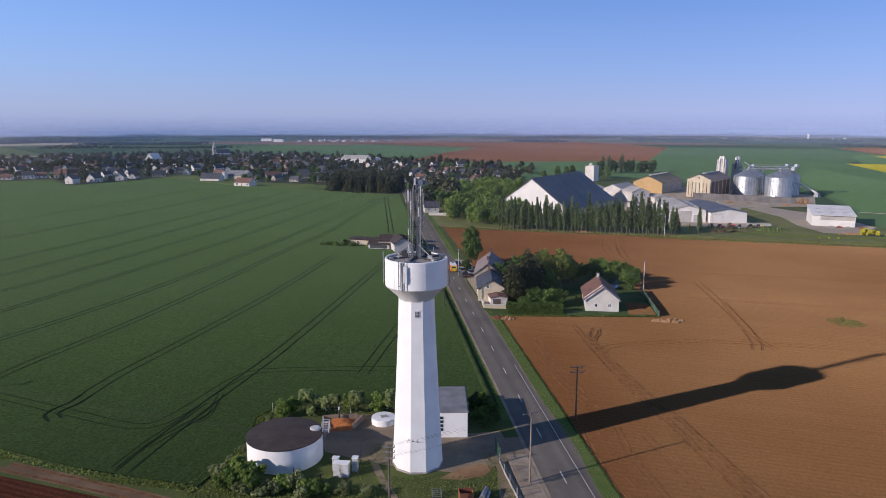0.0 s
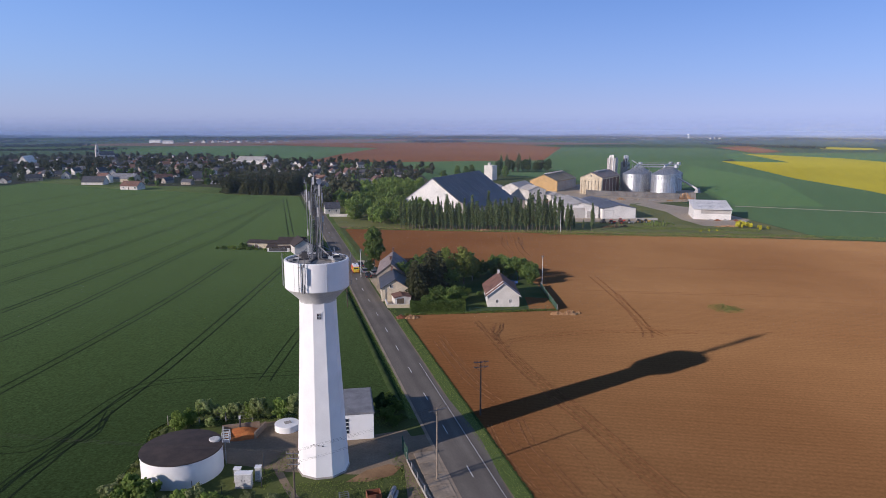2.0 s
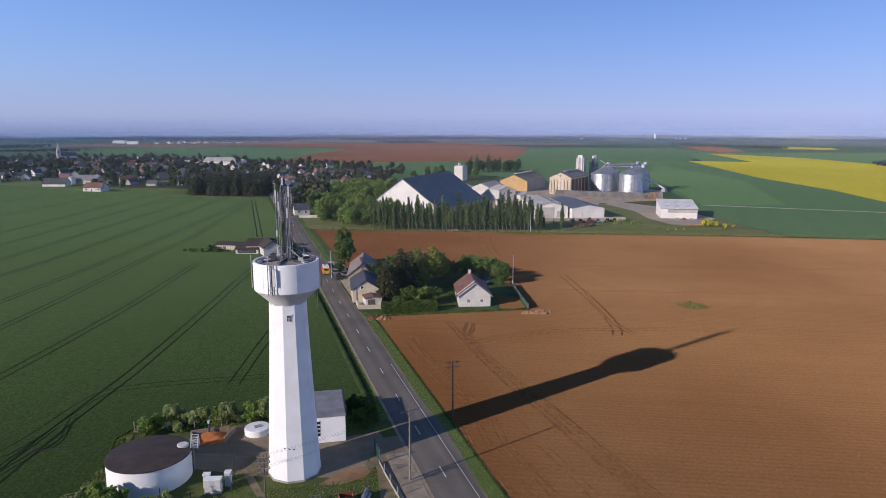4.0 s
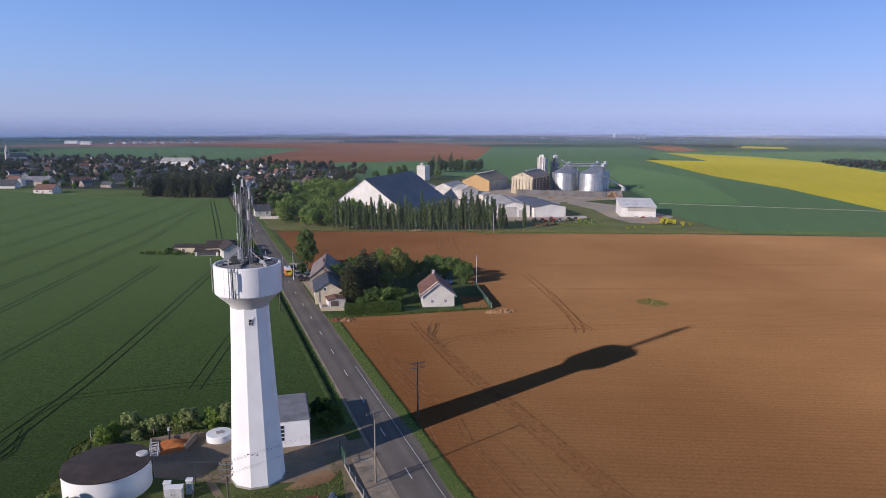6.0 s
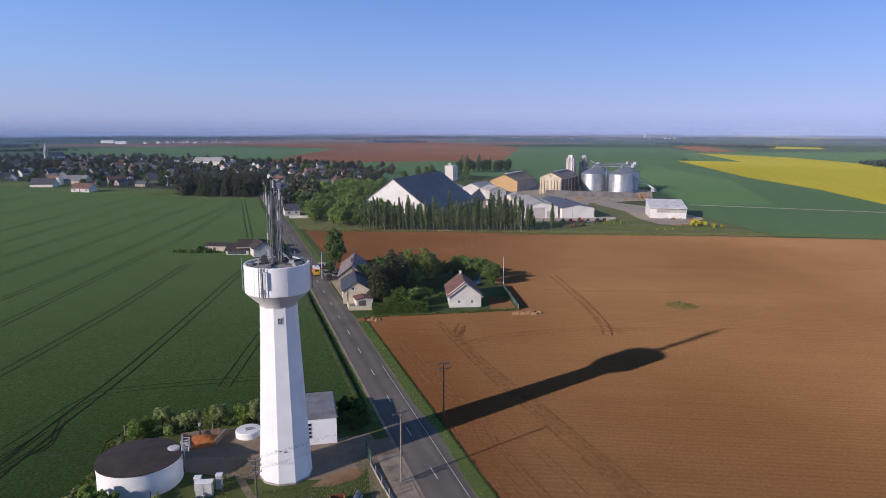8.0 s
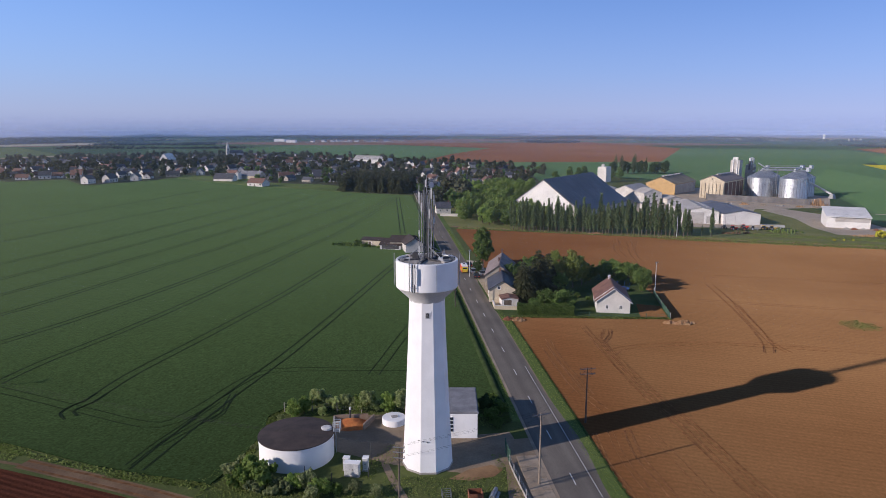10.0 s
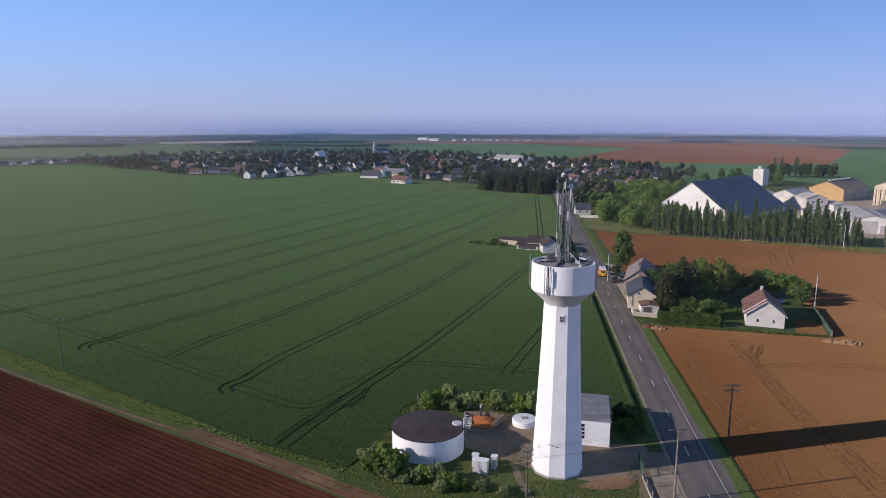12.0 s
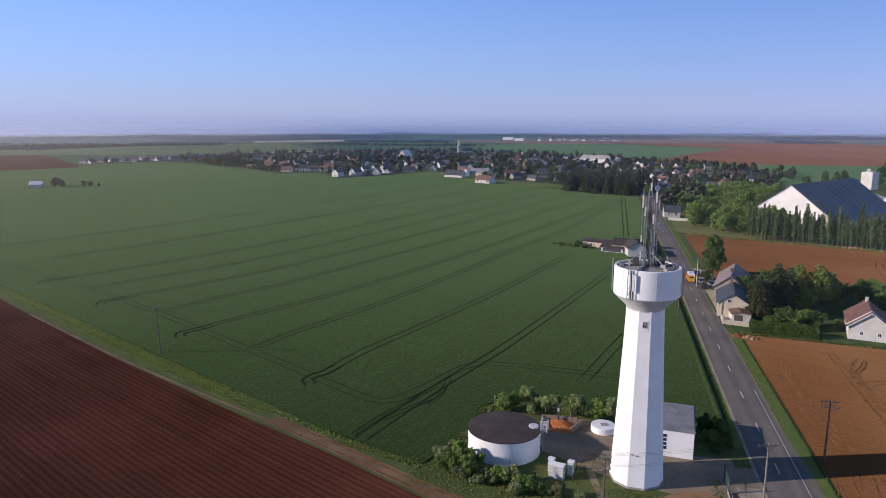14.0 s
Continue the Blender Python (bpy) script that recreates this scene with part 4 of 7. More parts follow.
def scatter(poly, count, gap, seed, taken=(), tries=40):
    """Spots in an outline, at least gap apart and clear of those taken (x, y, radius)."""
    r = np.random.default_rng(seed)
    xs, ys = [p[0] for p in poly], [p[1] for p in poly]
    out = []
    for _ in range(count * tries):
        x, y = r.uniform(min(xs), max(xs)), r.uniform(min(ys), max(ys))
        if inside(x, y, poly) and all((x - a) ** 2 + (y - b) ** 2 > gap * gap for a, b in out) and all((x - a) ** 2 + (y - b) ** 2 > c * c for a, b, c in taken):
            out.append((float(x), float(y)))
            if len(out) == count:
                break
    return out


# ---- buildings ----
def opening(kind, side, pos, z, w, h, L, W, parent, frame_m, pane_m, proud=0.05, plain=False):
    """A window or door with its frame and pane on one side of a building (E, W: gables; N, S: long sides)."""
    g, p = Geo(), Geo()
    e = 0.09 if w < 3 else 0.15
    if side in "EW":
        x, sx = (L / 2, 1) if side == "E" else (-L / 2, -1)
        bar = lambda c, sz: g.box((x + sx * proud / 2, pos + c[0], z + c[1]), (proud + 0.02, sz[0], sz[1]))
        p.box((x + sx * 0.012, pos, z), (0.03, w - 2 * e, h - 2 * e))
    else:
        y, sy = (W / 2, 1) if side == "N" else (-W / 2, -1)
        bar = lambda c, sz: g.box((pos + c[0], y + sy * proud / 2, z + c[1]), (sz[0], proud + 0.02, sz[1]))
        p.box((pos, y + sy * 0.012, z), (w - 2 * e, 0.03, h - 2 * e))
    if plain:
        return part(kind, p, pane_m, parent)
    bar((-w / 2 + e / 2, 0), (e, h)), bar((w / 2 - e / 2, 0), (e, h)), bar((0, h / 2 - e / 2), (w - 2 * e, e)), bar((0, -h / 2 + e / 2), (w - 2 * e, e))
    if kind == "window":
        bar((0, 0), (0.05, h - 2 * e))
    ob = part(kind, g, frame_m, parent)
    part("pane" if kind == "window" else "leaf", p, pane_m, ob)
    return ob


def building(name, label, category, centre, turn, L, W, eave, ridge, wall_m, roof_m, over=0.35, openings=(), chimneys=(), group="", thick=0.18,
             shift=0.0, frame_m=None, pane_m=None, door_m=None, plain=False):
    """A pitched-roof building: ridge along its x, turned by turn degrees. shift moves the ridge across it."""
    t = thing(name, pose(centre[0], centre[1], 0, 0, 0, turn), label, category, group)
    w = Geo().prism([(-W / 2, -0.1), (W / 2, -0.1), (W / 2, eave), (shift, ridge), (-W / 2, eave)], -L / 2, L / 2)
    part("wall", w, wall_m, t)
    r = Geo()
    for s in (-1, 1):
        run = W / 2 - s * shift
        k = (ridge - eave) / run
        y0, z0 = s * (W / 2 + over), eave - k * over + 0.03
        r.prism([(shift, ridge + 0.03), (y0, z0), (y0, z0 + thick), (shift, ridge + 0.03 + thick)], -L / 2 - over, L / 2 + over)
    roof = part("roof", r, roof_m, t)
    if not plain:
        part("ridge_cap", Geo().box((0, shift, ridge + thick + 0.05), (L + 2 * over, 0.3, 0.1)), roof_m, roof)
    for x, y, h in chimneys:
        c = Geo().box((x, y, ridge + h / 2 - 0.5), (0.75, 0.55, h + 1.0)).box((x, y, ridge + h + 0.04), (0.9, 0.7, 0.12))
        part("chimney", c, RENDER_WHITE if "bungalow" in name else TILE_BROWN, roof)
    for kind, side, pos, z, ww, hh in openings:
        opening(kind, side, pos, z, ww, hh, L, W, t, frame_m or WHITE_PAINT, (door_m or WOOD_POLE) if kind == "door" else (pane_m or GLASS_DARK), plain=plain)
    return t


# ---- water tower ----
TX, TY = -4.5, 85.4
tower = thing("water_tower", pose(TX, TY, 0), "tall white faceted concrete water tower with an antenna mast on top", "water tower")
TURN = radians(-14)
shaft_rings = [(3.44, -0.1), (3.40, 0.4), (3.06, 6.5), (2.78, 12.5), (2.52, 18.0), (2.36, 22.4), (2.34, 23.3)]
part("shaft", Geo().lathe(shaft_rings, 10, TURN), WHITE_PAINT, tower)
part("cone", Geo().lathe([(2.28, 23.15), (2.42, 23.5), (3.75, 24.75), (4.0, 25.0)], 56), CONCRETE_LIGHT, tower, "bare grey concrete underside", smooth=40)
part("drum", Geo().lathe([(3.98, 25.0), (4.05, 25.08), (4.05, 28.55), (4.0, 28.62), (3.78, 28.62), (3.76, 28.4), (0.0, 28.4)], 64, close=False), WHITE_PAINT, tower, smooth=35)
part("roof_deck", Geo().lathe([(3.74, 28.3), (3.74, 28.44), (0.02, 28.52)], 48), CONCRETE, tower, "grey concrete deck behind a low rim")
part("base_band", Geo().lathe([(3.5, -0.1), (3.5, 0.22), (3.42, 0.28)], 10, TURN), CONCRETE, tower)
for k in range(6):
    a = radians(60 * k + 20)
    part("drum_joint", Geo().box((4.05 * math.sin(a), -4.05 * math.cos(a), 26.8), (0.05, 0.03, 3.3), math.degrees(a)), CONCRETE_LIGHT, tower)


def facet(a, z, r, w, h, d=0.05):
    """A flat piece on the shaft at the angle a (degrees from the front)."""
    a = radians(a)
    return Geo().box((r * math.sin(a), -r * math.cos(a), z), (w, d, h), math.degrees(a))


tw = part("window", facet(4, 21.6, 2.31, 0.56, 0.82, 0.1), CONCRETE_LIGHT, tower, "small barred window")
part("pane", facet(4, 21.6, 2.35, 0.4, 0.64, 0.06), GLASS_DARK, tw)
for off in (-0.07, 0.07):
    part("bar", facet(4 + off * 24, 21.6, 2.385, 0.035, 0.64, 0.03), PLASTIC_PALE, tw)
part("bar", facet(4, 21.6, 2.385, 0.4, 0.035, 0.03), PLASTIC_PALE, tw)
part("panel", facet(4, 21.0, 2.29, 0.9, 2.4, 0.03), WHITE_PAINT, tower)
for k, off in enumerate((-0.62, 0.0, 0.62)):
    part("vent", facet(-8 + off * 17, 4.7 - 0.1 * k, 3.06, 0.2, 0.12, 0.12), DARK_STEEL, tower)

# mast: three legs with bracing, poles and panel aerials round it
mast = part("mast", Geo(), STEEL, tower)
g = Geo()
legs = [(0.55 * math.cos(radians(a)), 0.55 * math.sin(radians(a))) for a in (90, 210, 330)]
for x, y in legs:
    g.tube((x, y, 28.3), (x * 0.8, y * 0.8, 37.6), 0.055, 0.045, 6)
for k in range(11):
    z, z2 = 28.6 + 0.82 * k, 28.6 + 0.82 * (k + 1)
    f, f2 = 1 - 0.022 * k, 1 - 0.022 * (k + 1)
    for i in range(3):
        a, b = legs[i], legs[(i + 1) % 3]
        g.tube((a[0] * f, a[1] * f, z), (b[0] * f2, b[1] * f2, z2), 0.025, n=4)
        g.tube((a[0] * f, a[1] * f, z), (b[0] * f, b[1] * f, z), 0.022, n=4)
mast.data = mesh_of("mast", g, STEEL)
for x, y, z0, z1, r in ((0.0, 0.0, 28.3, 39.3, 0.05), (-0.95, -0.25, 28.4, 38.2, 0.05), (0.85, 0.3, 28.4, 37.4, 0.05), (0.3, -0.85, 28.4, 36.0, 0.045), (-0.35, 0.8, 28.4, 38.8, 0.04)):
    part("pole", Geo().tube((x, y, z0), (x, y, z1), r, n=7), STEEL, mast, smooth=40)
for x, y, z, h in ((-0.95, -0.38, 36.6, 1.5), (-0.95, -0.38, 32.0, 0.8), (0.95, 0.15, 36.2, 1.3), (0.4, -0.98, 34.6, 1.2), (-0.1, -0.2, 38.4, 0.9)):
    pn = part("panel_antenna", Geo().box((x, y, z), (0.17, 0.1, h)), CONCRETE_LIGHT, mast, "pale panel antenna")
    for zz in (z + h / 3, z - h / 3):
        part("bracket", Geo().box((x, y + 0.14, zz), (0.08, 0.2, 0.06)), STEEL, pn)
for x, y, z1 in ((-0.62, -0.55, 37.2), (0.62, -0.35, 38.0), (0.12, 0.62, 36.8)):
    part("pole", Geo().tube((x, y, 28.4), (x, y, z1), 0.06, n=7), STEEL, mast, smooth=40)
for k in range(5):
    x = -0.3 + 0.15 * k
    part("feeder_cable", Geo().tube((x, -0.36, 28.4), (x * 0.8, -0.3, 36.4 - 0.5 * k), 0.035, n=5), DARK_STEEL, mast)
for x, y, z, h in ((0.62, -0.5, 37.2, 1.4), (-0.62, -0.68, 35.4, 1.1), (-0.95, -0.38, 29.9, 0.9), (0.95, 0.15, 33.6, 0.8)):
    part("panel_antenna", Geo().box((x, y, z), (0.2, 0.12, h)), PLASTIC_PALE, mast, "pale panel antenna")
part("dish", Geo().lathe([(0.0, 0.0), (0.18, 0.02), (0.32, 0.1), (0.36, 0.2), (0.34, 0.2)], 16), PLASTIC_PALE, mast, "small pale radio dish", smooth=40).matrix_basis = pose(0.55, -0.55, 38.3, 90, 0, 35)
for z in (30.2, 32.6, 35.0, 37.0):
    part("yoke", Geo().box((-0.05, -0.05, z), (1.9, 0.07, 0.07)).box((0, 0, z), (0.07, 1.7, 0.07)), DARK_STEEL, mast)

# steel frame, cable trays and stays on the deck
for k in range(6):
    a = radians(60 * k + 15)
    c, s = math.cos(a), math.sin(a)
    part("deck_beam", Geo().box((1.9 * c, 1.9 * s, 28.62), (3.7, 0.16, 0.2), math.degrees(a)), DARK_STEEL, tower)
    part("stay", Geo().tube((3.5 * c, 3.5 * s, 28.6), (0.4 * c, 0.4 * s, 30.3), 0.05, n=5), STEEL, tower)
    part("footing", Geo().box((3.3 * c, 3.3 * s, 28.5), (0.55, 0.55, 0.5), math.degrees(a)), CONCRETE, tower)
for x, y, sx, sy, sz in ((-1.6, 1.2, 0.7, 0.5, 0.9), (1.5, 1.4, 0.8, 0.5, 0.8), (1.8, -1.0, 0.6, 0.6, 0.6), (0.3, 2.1, 0.9, 0.5, 0.7), (-2.4, -0.5, 0.5, 0.4, 0.5)):
    part("equipment_box", Geo().box((x, y, 28.35 + sz / 2), (sx, sy, sz)), DARK_STEEL if sx > 0.65 else PLASTIC_PALE, tower)
part("cable_ring", Geo().lathe([(3.3, 28.45), (3.38, 28.5), (3.3, 28.55), (3.22, 28.5), (3.3, 28.45)], 40, close=False), DARK_STEEL, tower, smooth=40)
for a in (-28, -17, 88, -92, 150, 200):
    r = radians(a)
    x, y = 4.28 * math.sin(r), -4.28 * math.cos(r)
    mount = part("antenna_mount", Geo().tube((x, y, 25.1), (x, y, 29.3), 0.055, n=7), STEEL, tower, smooth=40)
    for z in (25.6, 28.2):
        part("arm", Geo().box((4.16 * math.sin(r), -4.16 * math.cos(r), z), (0.07, 0.3, 0.07), a), STEEL, mount)
    if a in (-17, 150):
        part("panel_antenna", Geo().box((4.42 * math.sin(r), -4.42 * math.cos(r), 27.2), (0.3, 0.14, 2.1), a), PLASTIC_PALE, mount)
for a in (-19.5, -23):
    r = radians(a)
    part("cable", Geo().tube((4.1 * math.sin(r), -4.1 * math.cos(r), 25.0), (4.1 * math.sin(r), -4.1 * math.cos(r), 28.6), 0.05, n=6), DARK_STEEL, tower)

# ---- ground reservoir ----
tank = thing("reservoir_tank", pose(-22.95, 86.9, 0), "low round white water tank with a dark flat roof", "water tank")
part("wall", Geo().lathe([(5.15, -0.1), (5.15, 3.25), (5.15, 3.36), (5.0, 3.4)], 72), WHITE_PAINT, tank, smooth=35)
part("roof", Geo().lathe([(5.24, 3.3), (5.24, 3.42), (0.3, 3.85), (0.0, 3.86)], 72, close=False), ROOF_FELT, tank, "dark brown felt roof", smooth=35)
hatch = part("hatch", Geo().lathe([(0.75, 3.4), (0.75, 3.72), (0.6, 3.78)], 18, c=(4.0, 1.2)), CONCRETE_LIGHT, tank)
rail = part("railing", Geo().tube((5.1, 0.5, 3.3), (5.1, 0.5, 4.8), 0.05, n=5), PLASTIC_PALE, tank, "pale steel ladder cage")
for x, y in ((5.1, 1.5), (6.0, 0.5), (6.0, 1.5)):
    part("post", Geo().tube((x, y, 3.3), (x, y, 4.8), 0.05, n=5), PLASTIC_PALE, rail)
for z in (3.8, 4.1, 4.45, 4.8):
    for p, q in (((5.1, 0.5), (6.0, 0.5)), ((6.0, 0.5), (6.0, 1.5)), ((6.0, 1.5), (5.1, 1.5))):
        part("bar", Geo().tube((*p, z), (*q, z), 0.04, n=4), PLASTIC_PALE, rail)
lad = part("ladder", Geo().tube((5.35, 0.8, 0), (5.35, 0.8, 4.5), 0.03, n=5).tube((5.35, 1.2, 0), (5.35, 1.2, 4.5), 0.03, n=5), STEEL, tank)
for k in range(12):
    part("rung", Geo().tube((5.35, 0.8, 0.35 + 0.33 * k), (5.35, 1.2, 0.35 + 0.33 * k), 0.016, n=4), STEEL, lad)
part("platform", Geo().box((5.55, 1.0, 3.4), (0.9, 1.0, 0.06)), STEEL, tank)

cover = thing("well_chamber", pose(-10.4, 97.8, 0), "small round white concrete chamber with a hatch", "well chamber")
part("wall", Geo().lathe([(1.85, -0.1), (1.85, 0.95), (1.78, 1.02), (0.0, 1.08)], 40, close=False), WHITE_PAINT, cover, smooth=35)
part("hatch", Geo().box((0.1, -0.1, 1.11), (1.0, 0.8, 0.1), 20), CONCRETE, cover)

# ---- pump house ----
shed = thing("pump_house", pose(0.2, 97.4, 0, 0, 0, 1.5), "white rendered pump house with a flat grey roof", "building")
part("wall", Geo().box((0, 0, 1.95), (4.3, 9.3, 4.1)), WHITE_PAINT, shed)
part("roof", Geo().box((0, 0, 4.08), (4.6, 9.6, 0.18)).box((0, 0, 4.2), (4.3, 9.3, 0.08)), ROOF_GREY, shed, "flat grey felt roof")
for row in range(4):
    w = part("window", Geo().box((-1.72, -4.66, 1.35 + 0.6 * row), (0.62, 0.06, 0.5)), PLASTIC_PALE, shed)
    part("pane", Geo().box((-1.72, -4.68, 1.35 + 0.6 * row), (0.52, 0.06, 0.4)), GLASS_DARK, w)
part("corner_strip", Geo().box((2.16, -4.3, 1.95), (0.06, 0.5, 3.9)), CONCRETE, shed)
part("door", Geo().box((2.17, 1.5, 1.05), (0.08, 1.0, 2.1)), GREEN_FENCE, shed)

# ---- sand bay ----
bay = thing("sand_bay", pose(-17.0, 96.8, 0, 0, 0, 8), "concrete bay with a heap of orange sand", "storage bay")
part("wall", Geo().box((0, 1.7, 0.5), (5.4, 0.25, 1.0)), STAINED, bay)
part("wall", Geo().box((-2.6, 0, 0.45), (0.25, 3.4, 0.9)), CONCRETE, bay)
part("wall", Geo().box((2.75, -0.3, 0.5), (0.25, 3.8, 1.0), -25), STAINED, bay)
g = Geo()
n = 14
for j in range(n + 1):
    for i in range(n + 1):
        u, v = i / n * 2 - 1, j / n * 2 - 1
        h = 0.75 * max(0.0, 1 - u * u) * max(0.0, 0.75 + 0.45 * v - v * v * 0.4) + 0.12 * noise.noise((u * 3, v * 3, 4))
        g.v.append((2.4 * u, 1.55 * v - 0.2 - (0.9 if v < -0.6 else 0) * (1 - u * u) * 0.6, max(0.06, h)))
g.f = [(j * (n + 1) + i, j * (n + 1) + i + 1, (j + 1) * (n + 1) + i + 1, (j + 1) * (n + 1) + i) for j in range(n) for i in range(n)]
tagged(part("sand", g, ORANGE_SAND, bay, "bright orange sand heap", smooth=60))
vent = thing("vent_pipe", pose(-17.3, 98.0, 0), "dark upright pipe with a white cap", "pipe")
part("pipe", Geo().tube((0, 0, 0), (0, 0, 2.0), 0.14, n=10), DARK_STEEL, vent, smooth=40)
part("cap", Geo().tube((0, 0, 2.0), (0, 0, 2.4), 0.17, n=10), PLASTIC_PALE, vent, smooth=40)

# ---- electric cabinets ----
def cabinet(x, y, turn, sx, sy, sz, label):
    c = thing("electric_cabinet", pose(x, y, 0.0, 0, 0, turn), label, "cabinet", "cabinets in the compound")
    part("plinth", Geo().box((0, 0, 0.1), (sx + 0.1, sy + 0.1, 0.24)), CONCRETE, c)
    part("body", Geo().box((0, 0, 0.2 + sz / 2), (sx, sy, sz)), PLASTIC_PALE, c)
    part("lid", Geo().box((0, 0, 0.24 + sz), (sx + 0.12, sy + 0.12, 0.08)), WHITE_PAINT, c)
    for off in (-sx / 4, sx / 4):
        d = part("door", Geo().box((off, -sy / 2 - 0.015, 0.25 + sz / 2), (sx / 2 - 0.06, 0.03, sz - 0.15)), PLASTIC_PALE, c)
        part("handle", Geo().box((off * 0.4, -sy / 2 - 0.045, 0.25 + sz / 2), (0.04, 0.04, 0.18)), DARK_STEEL, d)
    return c


cabinet(-14.3, 81.6, -6, 2.0, 0.9, 1.7, "large pale grey electric cabinet in grass")
cabinet(-15.3, 83.1, -6, 0.8, 0.7, 1.6, "narrow pale grey electric cabinet")
cabinet(-12.7, 83.0, -6, 0.7, 0.7, 1.7, "narrow pale cabinet beside a tall post")
for x, y, h in ((-12.2, 84.6, 3.0), (-12.1, 81.2, 1.4), (-16.8, 80.2, 1.1), (-20.5, 81.0, 1.6)):
    tagged(part("post", Geo().tube((x, y, 0), (x, y, h), 0.05, n=6), DARK_STEEL), "thin dark steel post", "post", "posts in the compound")

# ---- gate and fence at the road ----
fence = thing("gate_fence", pose(0, 0, 0), "wire fence on concrete posts with a low slab foot", "fence")
line = [(6.4, 88.3), (6.7, 85.2), (7.1, 82.4), (7.6, 79.6), (8.2, 76.4), (8.7, 73.4)]
for (x0, y0), (x1, y1) in zip(line[1:], line[2:]):
    part("slab", Geo().box(((x0 + x1) / 2, (y0 + y1) / 2, 0.25), (math.hypot(x1 - x0, y1 - y0), 0.05, 0.5), math.degrees(math.atan2(y1 - y0, x1 - x0))), CONCRETE, fence)
    for z in (0.95, 1.2, 1.4):
        part("wire", Geo().tube((x0, y0, z), (x1, y1, z), 0.015, n=3), STEEL, fence)
for x, y in line[1:]:
    part("post", Geo().box((x, y, 0.7), (0.12, 0.12, 1.5)), CONCRETE, fence)
gate = thing("gate", pose(6.55, 86.8, 0, 0, 0, 97), "green wire mesh gate, closed", "gate")
g = Geo()
for z in (0.15, 1.05, 2.0):
    g.box((0, 0, z), (3.2, 0.05, 0.05))
for k in range(17):
    g.box((-1.6 + 0.2 * k, 0, 1.08), (0.03 if 0 < k < 16 else 0.08, 0.03 if 0 < k < 16 else 0.08, 1.9))
part("frame", g, GREEN_FENCE, gate)
part("post", Geo().box((1.7, 0, 1.15), (0.12, 0.12, 2.3)), GREEN_FENCE, gate)
part("post", Geo().box((-1.7, 0, 1.15), (0.12, 0.12, 2.3)), GREEN_FENCE, gate)
hedge_fence = thing("wire_fence", pose(0, 0, 0), "wire fence on thin concrete posts along the shrubs", "fence")
fl = [(-28.5, 101.2), (-24, 101.6), (-20, 101.4), (-16, 101.2), (-12, 101.6), (-7.5, 102.4), (-3.5, 103), (3.4, 103.5)]
for k, (x, y) in enumerate(fl):
    part("post", Geo().box((x, y, 0.85), (0.1, 0.1, 1.7)), CONCRETE, hedge_fence)
    if k:
        for z in (0.5, 1.0, 1.5):
            part("wire", Geo().tube((*fl[k - 1], z), (x, y, z), 0.012, n=3), STEEL, hedge_fence)

# ---- scrap by the verge ----
cage = thing("wire_crate", pose(-1.7, 76.6, 0, 0, 0, 10), "open grey steel wire crate", "crate")
for x in (-0.55, 0.55):
    for y in (-0.45, 0.45):
        part("post", Geo().box((x, y, 0.5), (0.06, 0.06, 1.0)), STEEL, cage)
for z in (0.1, 0.38, 0.66, 0.95):
    part("rail", Geo().box((0, -0.45, z), (1.1, 0.04, 0.05)).box((0, 0.45, z), (1.1, 0.04, 0.05)).box((-0.55, 0, z), (0.04, 0.9, 0.05)).box((0.55, 0, z), (0.04, 0.9, 0.05)), STEEL, cage)
skip = thing("rusty_bin", pose(1.9, 76.2, 0, 0, 0, 8), "rusty open steel bin", "bin")
g = Geo()
for x, y, sx, sy in ((-0.85, 0, 0.06, 1.3), (0.85, 0, 0.06, 1.3), (0, -0.65, 1.76, 0.06), (0, 0.65, 1.76, 0.06)):
    g.box((x, y, 0.62), (sx, sy, 1.1))
part("side", g, RUST, skip)
part("floor", Geo().box((0, 0, 0.12), (1.7, 1.3, 0.08)), RUST, skip)
roll = thing("pipe_bundle", pose(4.1, 76.4, 0, 0, 0, 74), "bundle of grey plastic pipes", "pipe")
for y, z in ((-0.4, 0.3), (0.2, 0.3), (-0.1, 0.82)):
    part("pipe", Geo().lathe([(0.28, -1.1), (0.28, 1.1), (0.2, 1.1), (0.2, -1.1)], 14), STEEL, roll, smooth=40).matrix_basis = pose(0, y, z, 0, 90, 0)

# ---- poles and wires ----
def power_pole(x, y, h, turn, label, arms=(0.35,), wide=2.2, m=CONCRETE, r0=0.19):
    p = thing("power_pole", pose(x, y, 0, 0, 0, turn), label, "power pole", "power poles")
    part("shaft", Geo().tube((0, 0, -0.1), (0, 0, h), r0, r0 * 0.55, 9), m, p, smooth=40)
    for d in arms:
        a = part("crossarm", Geo().box((0, -0.12, h - d), (wide, 0.09, 0.1)), STEEL, p)
        for k in (-0.47, -0.24, 0.24, 0.47):
            part("insulator", Geo().lathe([(0.03, 0), (0.06, 0.06), (0.03, 0.12), (0.05, 0.18), (0.02, 0.24)], 8), PORCELAIN, a).matrix_basis = pose(k * wide, -0.12, h - d + 0.06)
        part("brace", Geo().tube((0, -0.1, h - d - 0.7), (wide * 0.35, -0.12, h - d - 0.05), 0.025, n=4).tube((0, -0.1, h - d - 0.7), (-wide * 0.35, -0.12, h - d - 0.05), 0.025, n=4), DARK_STEEL, p)
    return p


